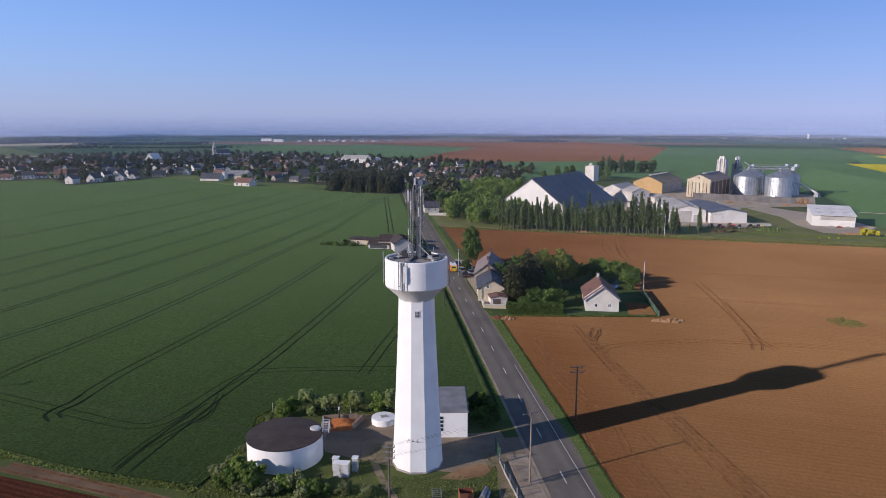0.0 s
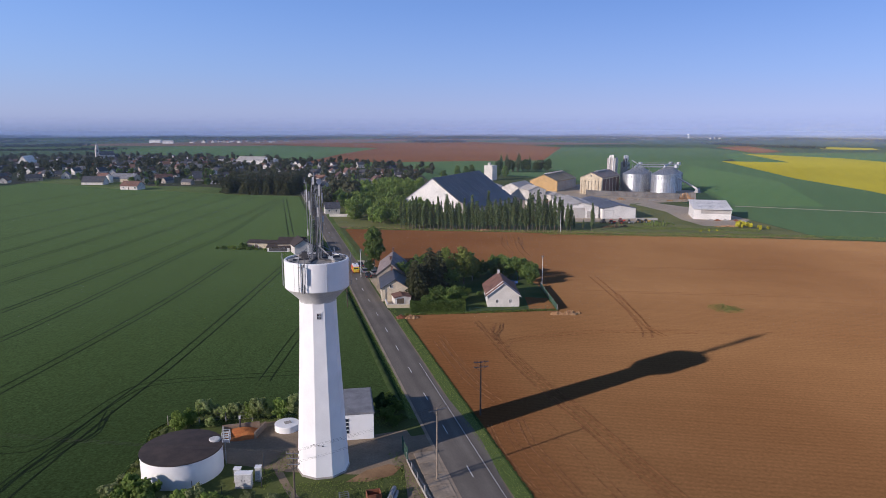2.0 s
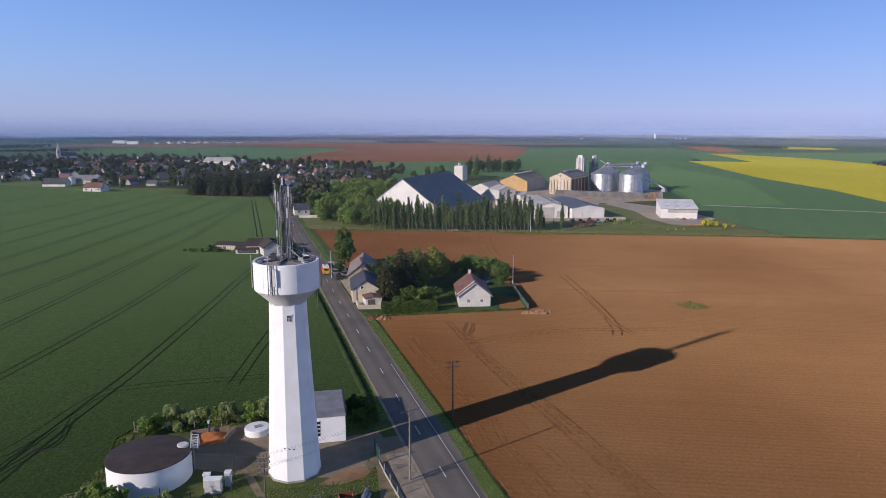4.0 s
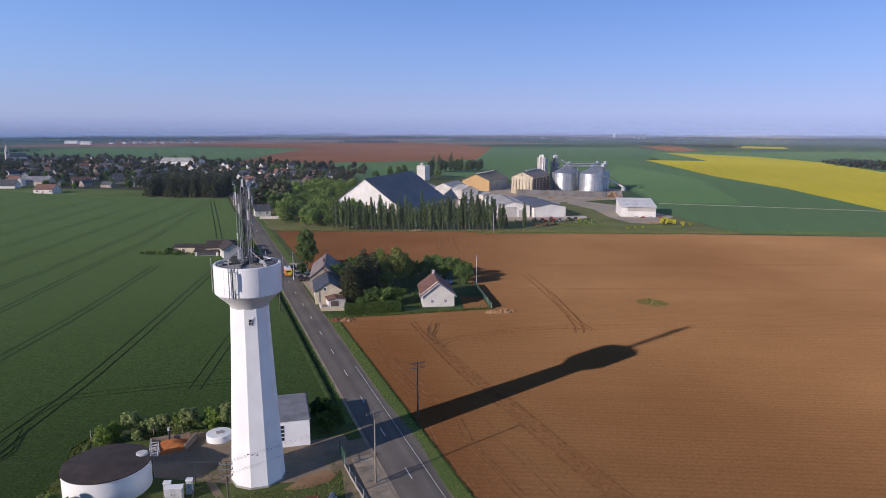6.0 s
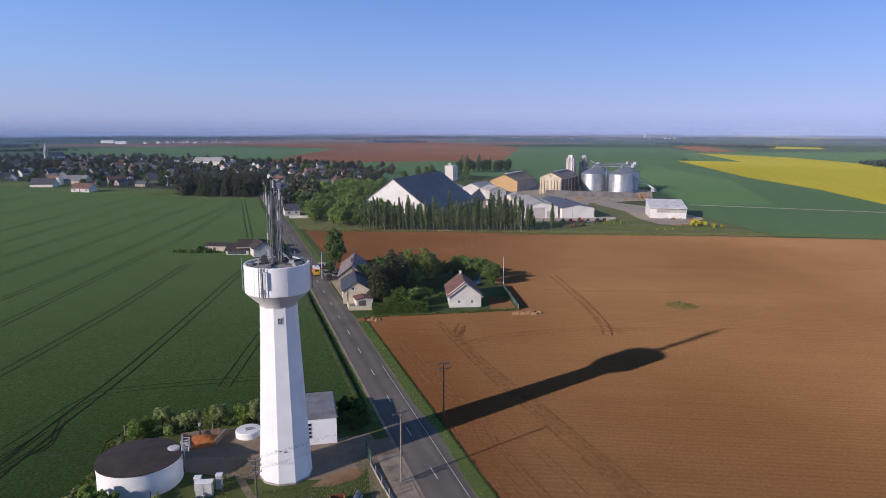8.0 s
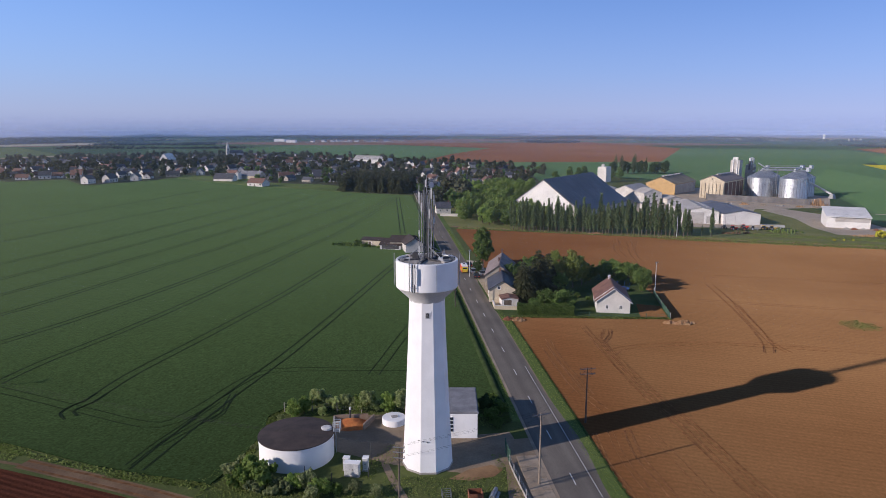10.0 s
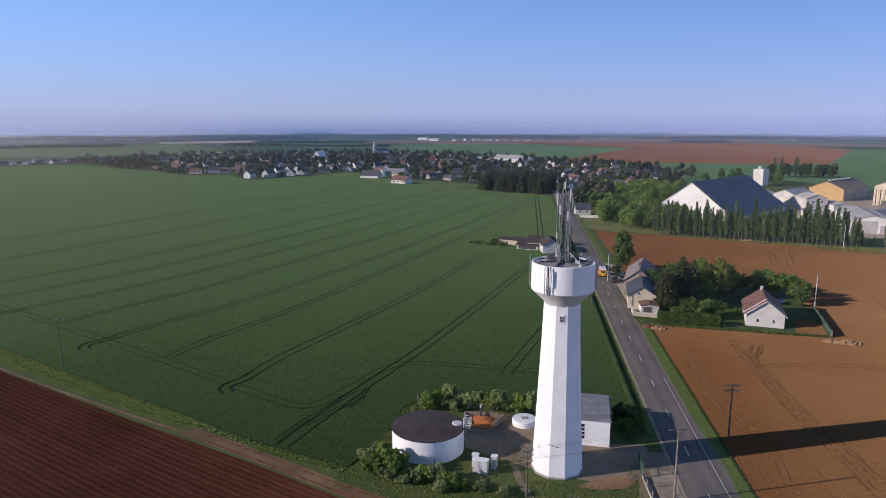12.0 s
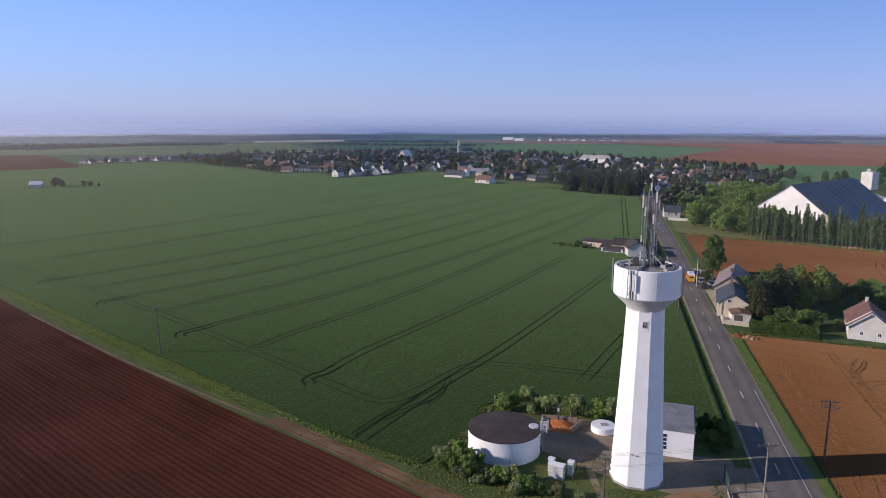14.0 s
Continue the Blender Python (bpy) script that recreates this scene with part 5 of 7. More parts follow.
P1, P2, PF, P3 = (10.2, 80.1), (19.4, 98.6), (-7.0, 70.9), (-99.1, 101.7)
power_pole(*P1, 9.9, 25, "pale weathered wooden power pole with a forked crossarm", (0.25,), 2.6, POLE_PALE, 0.15)
power_pole(*P2, 9.1, 8, "grey wooden power pole with two crossarms on bare soil", (0.2, 1.0), 2.4, WOOD_POLE, 0.15)
power_pole(*PF, 9.8, -8, "wooden power pole with many insulators", (0.2, 0.8, 1.5), 1.4, WOOD_POLE, 0.15)
power_pole(*P3, 10.1, 75, "leaning wooden power pole in the wheat", (0.25,), 2.0, WOOD_POLE, 0.14).matrix_basis = pose(P3[0], P3[1], 0, 2, -2.5, 75)
power_pole(-1.7, 165.6, 10.0, 8, "dark wooden power pole on the verge", (0.2,), 1.2, WOOD_POLE, 0.13)
for x, y, h in ((53.3, 182.5, 8.7), (88.0, 276.0, 9.0), (2.2, 200, 8.5), (-27, 395, 8), (-21, 345, 8)):
    power_pole(x, y, h, 10, "slim pale power pole with a short crossarm", (0.15,), 1.0, CONCRETE_LIGHT, 0.13)


def wire(a, b, sag, name="power_line"):
    a, b = Vector(a), Vector(b)
    g, n = Geo(), 14
    for k in range(n + 1):
        p = a.lerp(b, k / n) - Vector((0, 0, sag * 4 * (k / n) * (1 - k / n)))
        g.v += [(p.x, p.y, p.z + 0.008), (p.x + 0.006, p.y + 0.006, p.z - 0.005), (p.x - 0.006, p.y - 0.006, p.z - 0.005)]
    g.f = [(3 * k + i, 3 * k + (i + 1) % 3, 3 * k + 3 + (i + 1) % 3, 3 * k + 3 + i) for k in range(n) for i in range(3)]
    return tagged(part(name, g, RUBBER), "thin dark sagging power line", "cable", "power lines")


for off in (-0.9, 0.0, 0.9):
    wire((P3[0], P3[1] + off, 9.9), (PF[0] + off * 0.6, PF[1], 9.8), 1.6)
    wire((PF[0] + off * 0.6, PF[1], 9.8), (P1[0] + off, P1[1] + 0.3, 9.8), 0.3)
    wire((P1[0] + off, P1[1], 9.8), (P2[0] + off, P2[1], 9.0), 0.4)
    wire((P3[0], P3[1] + off, 9.9), (-330, 182 + off, 9.5), 3.0)
for off in (-0.35, 0.35):
    wire((PF[0] + off, PF[1], 8.4), (P1[0] + off, P1[1], 9.0), 0.4)
    wire((PF[0] + off, PF[1], 8.4), (-60, 30 + off, 9.0), 1.0)

# ---- shrubs of the compound ----
def shrub_maker(height, wide, leaf, seed, label, n=3000, size=0.17):
    return lambda m: tree("shrub", m, label, "shrubs round the compound", broad_crown(height, 0.1, wide, n, size, seed, 42), leaf, height * 0.5, 0.05, 5, seed, wide * 0.5)


front = [shrub_maker(2.4, 1.6, LEAF_LIGHT, 11, "dense green rounded shrub"), shrub_maker(2.1, 1.5, LEAF_LIGHT, 12, "light green leafy shrub"),
         shrub_maker(1.8, 1.4, LEAF_GREY, 13, "pale flowering shrub in grass"), shrub_maker(2.6, 1.5, LEAF_GREY, 14, "tall green shrub with loose branches")]
grove(front, [(-29.6, 79.6, 1.2), (-28.4, 78.2, 1.2), (-27.0, 79.2, 1.3), (-25.4, 78.8, 1.15), (-26.2, 77.2, 1.0), (-22.4, 77.6, 1.1), (-21.0, 78.0, 0.9), (-19.4, 78.0, 0.9), (-17.4, 76.8, 0.8), (-15.6, 77.0, 0.7),
              (-13.2, 76.8, 0.65), (-10.4, 76.4, 0.6), (-23.6, 76.4, 0.8), (-18.4, 75.6, 0.7), (-30.6, 82.6, 0.6), (-30.2, 85.4, 0.45), (-29.6, 88.4, 0.4)], 3, 0.92, 1.12)
back = [shrub_maker(3.2, 1.35, LEAF_HEDGE, 21, "light green hedge shrub on thin stems"), shrub_maker(2.9, 1.25, LEAF_HEDGE, 22, "pale blossoming hedge shrub"),
        shrub_maker(3.0, 1.4, LEAF_LIGHT, 23, "round green hedge shrub")]
grove(back, [(-26.4, 99.4, 1.05), (-25.2, 101.0, 0.9), (-23.6, 103.0, 1.1), (-21.6, 102.6, 0.8), (-20.2, 102.2), (-18.9, 102.4, 0.85), (-17.6, 102.2), (-16.4, 102.0, 0.85), (-15.2, 101.6, 1.05), (-13.8, 101.8, 0.8),
             (-11.7, 101.8, 1.1), (-9.4, 102.0, 1.0), (-7.6, 102.8, 0.85), (-5.6, 103.6), (-22.0, 99.6, 0.5), (-28.0, 97.0, 0.6)], 4, 0.95, 1.1)
grove([shrub_maker(2.6, 2.0, LEAF_DARK, 31, "dark green bramble mound"), shrub_maker(2.0, 1.8, LEAF, 32, "low green bramble mound")],
      [(4.6, 99.5), (5.6, 96.6), (4.4, 103.0), (6.4, 102.0), (5.0, 106.0), (7.0, 98.2, 0.7)], 5, 0.8, 1.1)


# ---- houses by the road ----
house = building("cottage", "long cream cottage with a blue-grey slate roof", "house", (10.7, 177.0), 89, 13.0, 7.0, 3.5, 5.7, RENDER_CREAM, SLATE,
                 openings=[("window", "N", -3.6, 1.6, 1.1, 1.3), ("door", "N", -0.8, 1.1, 1.0, 2.1), ("window", "N", 2.2, 1.6, 1.1, 1.3), ("window", "N", 4.6, 1.6, 1.0, 1.3), ("window", "W", 1.0, 4.0, 0.9, 0.9)],
                 chimneys=[(5.6, 0.3, 0.9)])
building("farmhouse", "tall stone farmhouse with a weathered slate roof", "house", (11.2, 193.4), 84, 18.5, 7.6, 4.2, 7.1, OLD_STONE, ROOF_WORN,
         openings=[("window", "N", -7, 1.7, 1.0, 1.4), ("window", "N", -3.5, 1.7, 1.0, 1.4), ("door", "N", 0, 1.1, 1.1, 2.1), ("window", "N", 3.5, 1.7, 1.0, 1.4), ("window", "N", 7, 1.7, 1.0, 1.4)],
         chimneys=[(9.0, 0, 1.2), (-3, 0.2, 0.9)])
building("lean_to", "small white lean-to garage with a brown roof", "garage", (12.0, 168.0), ROAD_TURN, 4.0, 4.2, 2.1, 2.5, RENDER_WHITE, TILE_BROWN,
         openings=[("door", "W", 0.6, 1.05, 2.2, 2.0)], over=0.2)
wall = thing("garden_wall", pose(0, 0, 0), "low cream rendered garden wall", "wall")
for x0, y0, x1, y1 in ((8.3, 163.8, 13.6, 163.2), (13.6, 163.2, 13.9, 166.0), (8.3, 163.8, 8.0, 168.5)):
    part("wall", Geo().box(((x0 + x1) / 2, (y0 + y1) / 2, 0.55), (math.hypot(x1 - x0, y1 - y0) + 0.2, 0.22, 1.1), math.degrees(math.atan2(y1 - y0, x1 - x0))), RENDER_CREAM, wall)
    part("coping", Geo().box(((x0 + x1) / 2, (y0 + y1) / 2, 1.13), (math.hypot(x1 - x0, y1 - y0) + 0.3, 0.32, 0.08), math.degrees(math.atan2(y1 - y0, x1 - x0))), CONCRETE_LIGHT, wall)
bung = building("bungalow", "white rendered bungalow with a brown tiled roof", "house", (38.0, 167.6), 83, 13.0, 8.0, 3.0, 6.1, RENDER_WHITE, TILE_BROWN, 0.45,
                openings=[("window", "W", 1.55, 1.6, 0.75, 1.0), ("window", "W", -1.75, 1.6, 0.75, 1.0), ("window", "N", -4, 1.6, 1.2, 1.2), ("door", "N", -0.5, 1.1, 1.0, 2.1), ("window", "N", 3, 1.6, 1.6, 1.2)],
                chimneys=[(5.4, 0.2, 0.8)])
part("parapet", Geo().prism([(-4.4, 2.95), (0, 6.36), (0, 6.48), (-4.4, 3.07)], -5.3, -5.05).prism([(4.4, 2.95), (0, 6.36), (0, 6.48), (4.4, 3.07)], -5.3, -5.05), WHITE_PAINT, bung)
part("verge_board", Geo().prism([(-4.5, 2.66), (0, 6.16), (0, 6.34), (-4.5, 2.84)], -7.02, -6.95).prism([(4.5, 2.66), (0, 6.16), (0, 6.34), (4.5, 2.84)], -7.02, -6.95), WHITE_PAINT, bung)
gf = thing("garden_fence", pose(0, 0, 0), "grey panel fence round the garden", "fence")
fl = [(52.2, 180), (51.6, 174), (51.0, 168), (50.4, 162), (49.8, 156.6)]
for (x0, y0), (x1, y1) in zip(fl, fl[1:]):
    part("panel", Geo().box(((x0 + x1) / 2, (y0 + y1) / 2, 0.7), (math.hypot(x1 - x0, y1 - y0) - 0.15, 0.06, 1.4), math.degrees(math.atan2(y1 - y0, x1 - x0))), GREEN_FENCE, gf)
for x, y in fl:
    part("post", Geo().box((x, y, 0.8), (0.14, 0.14, 1.6)), CONCRETE, gf)
wf = thing("wire_fence", pose(0, 0, 0), "light wire fence on green posts along the lawn", "fence")
for k in range(9):
    x = 28 + 2.7 * k
    part("post", Geo().box((x, 157.5 - 0.04 * (x - 28), 0.65), (0.07, 0.07, 1.3)), GREEN_FENCE, wf)
    if k:
        part("mesh", Geo().box((x - 1.35, 157.55 - 0.04 * (x - 28), 0.6), (2.6, 0.02, 0.04)).box((x - 1.35, 157.55 - 0.04 * (x - 28), 1.15), (2.6, 0.02, 0.04)), GREEN_FENCE, wf)
tramp = thing("trampoline", pose(44.6, 184.0, 0), "round blue garden trampoline on steel legs", "trampoline")
part("mat", Geo().lathe([(1.5, 0.86), (1.5, 0.9), (0.0, 0.9)], 20, close=False), DARK_STEEL, tramp)
part("pad", Geo().lathe([(1.5, 0.86), (1.95, 0.86), (1.95, 0.94), (1.5, 0.94)], 20, close=False), BLUE, tramp)
for k in range(6):
    a = radians(60 * k)
    part("leg", Geo().tube((1.8 * math.cos(a), 1.8 * math.sin(a), 0), (1.8 * math.cos(a), 1.8 * math.sin(a), 0.88), 0.04, n=6), STEEL, tramp)
    part("net_pole", Geo().tube((1.95 * math.cos(a), 1.95 * math.sin(a), 0.9), (1.95 * math.cos(a), 1.95 * math.sin(a), 2.5), 0.03, n=5), BLUE, tramp)


def heap(x, y, lx, ly, h, seed, m, label):
    """A heap of loose lumps."""
    r = np.random.default_rng(seed)
    g = Geo()
    for _ in range(60):
        a, q = r.uniform(0, 6.28), r.uniform(0, 1) ** 0.6
        px, py, s = lx * q * math.cos(a), ly * q * math.sin(a), r.uniform(0.15, 0.5)
        z = h * (1 - q * q) * r.uniform(0.3, 1.0)
        g.box((px, py, z / 2 + s * 0.2), (s * 1.6, s * 1.3, max(0.15, z) + s * 0.4), r.uniform(0, 180), 0.45)
    t = part("heap", g, m)
    t.matrix_basis = pose(x, y, 0.05)
    return tagged(t, label, "heap", kind="stuff")


heap(51.8, 152.6, 2.8, 1.1, 0.9, 1, STRAW, "heap of pale straw and clods at the field corner")
heap(48.6, 152.9, 1.5, 0.8, 0.6, 2, STRAW, "small heap of pale clods")
heap(13.4, 154.2, 1.5, 0.9, 0.8, 3, STRAW, "heap of orange earth and straw")
heap(10.9, 154.8, 0.9, 0.7, 0.7, 4, RUST, "small dark red heap of earth")
heap(56, 284.5, 3.5, 0.9, 0.8, 5, STRAW, "pale clods at the field edge")

# ---- garden trees ----
spruce = [lambda m: tree("spruce", m, "tall dark green spruce with drooping boughs", "garden trees", needle_crown(13.6, 0.6, 4.9, 4200, 0.9, 41), NEEDLE, 12.6, 0.24, 0, 41),
          lambda m: tree("spruce", m, "broad dark green spruce", "garden trees", needle_crown(12.6, 0.5, 5.3, 4200, 0.9, 44), NEEDLE, 11.4, 0.24, 0, 44)]
grove(spruce, [(20.4, 177.0, 1.04), (16.0, 171.6, 0.9), (17.6, 174.2, 0.86), (23.6, 183.0, 0.82)], 9, 0.97, 1.03)


def leafy(name, height, low, wide, n, size, leaf, seed, label, group, trunk=0.5):
    return lambda m: tree(name, m, label, group, broad_crown(height, low, wide, n, size, seed), leaf, height * trunk, 0.05 + height * 0.016, 5, seed, wide * 0.5)


grove([leafy("willow", 10.2, 1.2, 3.4, 3600, 0.32, LEAF_WILLOW, 51, "light yellow-green garden tree", "garden trees")], [(31.4, 187.2, 1.12), (26.2, 188.0, 1.0), (34.5, 190.5, 0.75)], 2, 0.97, 1.03)
grove([leafy("fruit_tree", 5.6, 0.6, 2.6, 2600, 0.28, LEAF, 52, "bushy green garden tree", "garden trees"),
       leafy("fruit_tree", 6.2, 0.6, 2.9, 2600, 0.28, LEAF, 53, "dark green bushy garden tree", "garden trees")],
      [(27.0, 181.5, 1.2), (20.5, 187.0, 1.2), (38, 196), (41.5, 194.5), (45.5, 193.0), (49.0, 191.5), (36, 192.5, 0.8), (43.5, 197.5), (47.5, 197, 0.9), (33.5, 197), (51.0, 187.0), (49.8, 183.2, 0.9), (13.5, 199), (17.5, 196), (14.0, 187),
       (20.5, 200, 0.9), (27, 199)], 6, 0.85, 1.1)
grove([leafy("garden_shrub", 4.4, 0.2, 2.3, 2400, 0.24, LEAF, 54, "round green garden shrub", "garden shrubs")],
      [(23.6, 164.2, 1.15), (20.8, 164.6), (26.2, 165.4), (18.2, 162.2, 0.8), (33.2, 173, 0.3), (31, 176, 0.35), (28.6, 170, 0.5)], 6, 0.92, 1.08)
hedge = thing("hedge", pose(20.4, 159.6, 0, 0, 0, -2), "clipped dense green hedge", "hedge")
r = np.random.default_rng(60)
n = 5200
p = np.stack([r.uniform(-6.8, 6.8, n), r.uniform(-1.1, 1.1, n), r.uniform(0.1, 2.5, n)], 1)
side = r.integers(0, 3, n)
p[side == 0, 2] = 2.5 + 0.15 * np.sin(p[side == 0, 0] * 1.7)
p[side == 1, 1] = -1.1 + 0.1 * np.sin(p[side == 1, 0] * 2.3)
p[side == 2, 1] = 1.1
out = np.stack([np.zeros(n), np.where(side == 1, -1.0, np.where(side == 2, 1.0, 0.0)), np.where(side == 0, 1.0, 0.1)], 1)
part("leaves", leaf_geo(p, out, 0.26, 61), LEAF, hedge)
part("core", Geo().box((0, 0, 1.15), (13.4, 1.9, 2.3)), LEAF_DARK, hedge)
grove([lambda m: tree("roadside_tree", m, "tall green broadleaf tree beside the road", "roadside trees", broad_crown(13.4, 0.6, 3.9, 8000, 0.42, 57, 110), LEAF, 6.0, 0.24, 5, 55, 2.2)], [(6.8, 217.5)], 2, 1.0, 1.0)
grove([leafy("roadside_shrub", 4.0, 0.2, 1.9, 800, 0.35, LEAF_DARK, 56, "dark green shrub beside parked cars", "roadside shrubs")], [(5.0, 207.5), (5.2, 204.0, 0.8), (4.4, 211.6, 0.7)], 2, 0.95, 1.05)

# ---- vehicles ----
def wheel(parent, x, y, r, w=0.2):
    t = part("wheel", Geo().lathe([(r * 0.6, -w / 2), (r * 0.95, -w / 2), (r, -w / 4), (r, w / 4), (r * 0.95, w / 2), (r * 0.6, w / 2)], 18), RUBBER, parent, smooth=40)
    t.matrix_basis = pose(x, y, r, 90, 0, 0)
    part("rim", Geo().lathe([(r * 0.62, -w / 2 - 0.005), (r * 0.62, w / 2 + 0.005)], 14), GALVANISED, t)


def car(m, paint, label):
    c = thing("parked_car", m, label, "car", "parked cars")
    body = [(-2.05, 0.3), (2.05, 0.3), (2.1, 0.55), (2.02, 0.78), (1.1, 0.92), (-1.6, 0.95), (-2.05, 0.85), (-2.1, 0.55)]
    cab = [(1.05, 0.92), (0.35, 1.42), (-1.2, 1.46), (-1.8, 0.95)]
    g = Geo().prism(body, -0.85, 0.85)
    g.v = [(y, x, z) for x, y, z in g.v]
    part("body", g, paint, c)
    g = Geo().prism(cab, -0.72, 0.72)
    g.v = [(y, x * (0.88 if z > 1.2 else 1.0), z) for x, y, z in g.v]
    part("glasshouse", g, GLASS_DARK, c)
    part("roof", Geo().box((-0.42, 0, 1.46), (1.5, 1.2, 0.06)), paint, c)
    for x in (-1.3, 1.3):
        for y in (-0.82, 0.82):
            wheel(c, x, y, 0.31)
    for y in (-0.6, 0.6):
        part("headlight", Geo().box((2.05, y, 0.66), (0.08, 0.34, 0.14)), PLASTIC_PALE, c)
        part("tail_light", Geo().box((-2.07, y, 0.72), (0.06, 0.3, 0.16)), CAR_RED, c)
    part("bumper", Geo().box((2.08, 0, 0.42), (0.12, 1.6, 0.2)), DARK_STEEL, c)
    return c


for s, o, turn, paint, label in ((135, 3.6, 0, CAR_DARK, "dark parked car on the gravel strip"), (125, 3.6, 4, CAR_SILVER, "silver parked car on the gravel strip"),
                                 (118.6, 3.8, -4, CAR_DARK, "black parked car on the gravel strip"), (121.8, 5.8, 14, CAR_SILVER, "grey car parked askew beside the shrub")):
    x, y = on_road(s, o)
    car(pose(x, y, 0.12, 0, 0, ROAD_TURN + turn), paint, label)

x, y = on_road(127, 0.9)
van = thing("ambulance", pose(x, y, 0.1, 0, 0, ROAD_TURN), "red and yellow emergency van with a white roof on the road", "van")
g = Geo().prism([(-2.7, 0.4), (2.7, 0.4), (2.72, 1.0), (2.3, 1.2), (1.75, 1.95), (1.5, 2.2), (-2.7, 2.2)], -1.0, 1.0)
g.v = [(b, a * (0.93 if z > 1.9 else 1.0), z) for a, b, z in g.v]
part("body", g, CAR_RED, van)
part("roof", Geo().box((-0.65, 0, 2.42), (4.0, 1.8, 0.46), 0, 0.92), CAR_WHITE, van, "white raised roof")
part("stripe", Geo().box((0, -1.01, 1.1), (5.0, 0.02, 0.32)).box((0, 1.01, 1.1), (5.0, 0.02, 0.32)), SIGNAL_YELLOW, van)
rear = part("rear_panel", Geo().box((-2.72, 0, 1.25), (0.04, 1.8, 1.6)), SIGNAL_YELLOW, van, "yellow rear with red stripes")
for k in range(5):
    part("chevron", Geo().box((-2.75, -0.72 + 0.36 * k, 0.85), (0.02, 0.12, 0.7)), CAR_RED, rear)
part("rear_window", Geo().box((-2.75, 0, 1.65), (0.03, 1.3, 0.5)), GLASS_DARK, van)
part("windscreen", Geo().add([(2.29, -0.85, 1.23), (2.29, 0.85, 1.23), (1.79, 0.8, 1.92), (1.79, -0.8, 1.92), (2.2, -0.85, 1.2), (2.2, 0.85, 1.2), (1.7, 0.8, 1.9), (1.7, -0.8, 1.9)],
                             [(0, 1, 2, 3), (7, 6, 5, 4), (0, 4, 5, 1), (3, 2, 6, 7), (0, 3, 7, 4), (1, 5, 6, 2)]), GLASS_DARK, van)
part("light_bar", Geo().box((1.2, 0, 2.36), (0.3, 1.3, 0.2)), BLUE, van, "blue light bar")
part("roof_vent", Geo().box((-0.2, 0, 2.7), (0.6, 0.6, 0.12)), DARK_STEEL, van)
for xx in (-1.7, 1.75):
    for yy in (-0.9, 0.9):
        wheel(van, xx, yy, 0.36, 0.24)

# ---- low farm by the wheat ----
building("farm_shed", "low stone farm shed with a dark flat-pitched roof", "shed", (-22.0, 249.0), 173, 9.0, 8.0, 3.0, 4.6, OLD_STONE, ROOF_FELT, openings=[("door", "N", -2, 1.2, 2.0, 2.2)])
building("farm_shed", "white gabled farm outbuilding with a dark roof", "shed", (-18.6, 243.6), 106, 9.5, 6.4, 3.2, 5.2, RENDER_WHITE, ROOF_FELT)
building("farm_shed", "long low stone shed with a dark roof", "shed", (-31.8, 254.5), 163, 13, 5.0, 2.2, 2.8, RENDER_CREAM, ROOF_FELT, openings=[("door", "N", 3, 0.9, 1.4, 1.7), ("window", "N", -2, 1.1, 0.8, 0.6)])
# the wall is closed: a dark panel imitates the shade inside the shelter
building("open_shelter", "low shelter with a dark panel as its shaded opening", "shed", (-26.3, 247.2), 170, 8.0, 5.0, 1.8, 2.6, CONCRETE_LIGHT, ROOF_FELT, openings=[("door", "N", 0, 0.95, 7.0, 1.6)], door_m=DARK_STEEL)
grove([leafy("bush", 2.6, 0.1, 2.1, 700, 0.35, LEAF_LIGHT, 57, "low light green bush", "farm bushes"), leafy("bush", 3.0, 0.1, 2.2, 700, 0.35, LEAF, 58, "low dark green bush", "farm bushes")],
      [(-40, 252, 0.75), (-43.5, 251.2, 0.75), (-47, 252.4, 0.65), (-38, 250, 0.7), (-35, 249.4, 0.65), (-49.5, 253.6, 0.5), (-45.2, 252.6, 0.6), (-41.6, 250.4, 0.6), (-36.6, 251, 0.6), (-31.5, 247.6, 0.6), (-33.5, 259, 0.8), (-14.5, 258, 1.5), (-18, 259.5, 1.2), (-12.5, 261, 1.2)], 8, 0.85, 1.15)


# ---- grain works ----
UT = math.degrees(math.atan2(0.80, 0.60))  # the works' main direction
barn = building("grain_barn", "huge grain barn with a white gable and dark blue-grey roof", "barn", (58.5, 372.5), math.degrees(math.atan2(55, 35)), 65, 31, 6.7, 17.9, SHEET_WHITE, SHEET_DARK, 0.5, thick=0.3)
for k in range(12):
    part("roof_sheet_joint", Geo().prism([(-15.6, 7.05), (-0.3, 18.14), (-0.3, 18.24), (-15.6, 7.15)], -32 + 5.4 * k, -31.85 + 5.4 * k), SHEET_DARK, barn)
part("side_aisle", Geo().prism([(-15.9, -0.1), (-15.4, -0.1), (-15.4, 6.9), (-21.5, 2.7), (-21.5, -0.1)], -32.4, 32.4), SHEET_GREY, barn)
part("aisle_roof", Geo().prism([(-15.6, 6.95), (-22.0, 2.55), (-22.0, 2.85), (-15.6, 7.25)], -33, 33), SHEET_DARK, barn)
part("gable_door", Geo().box((-32.55, -3, 2.3), (0.15, 5, 4.8)), SHEET_GREY, barn)

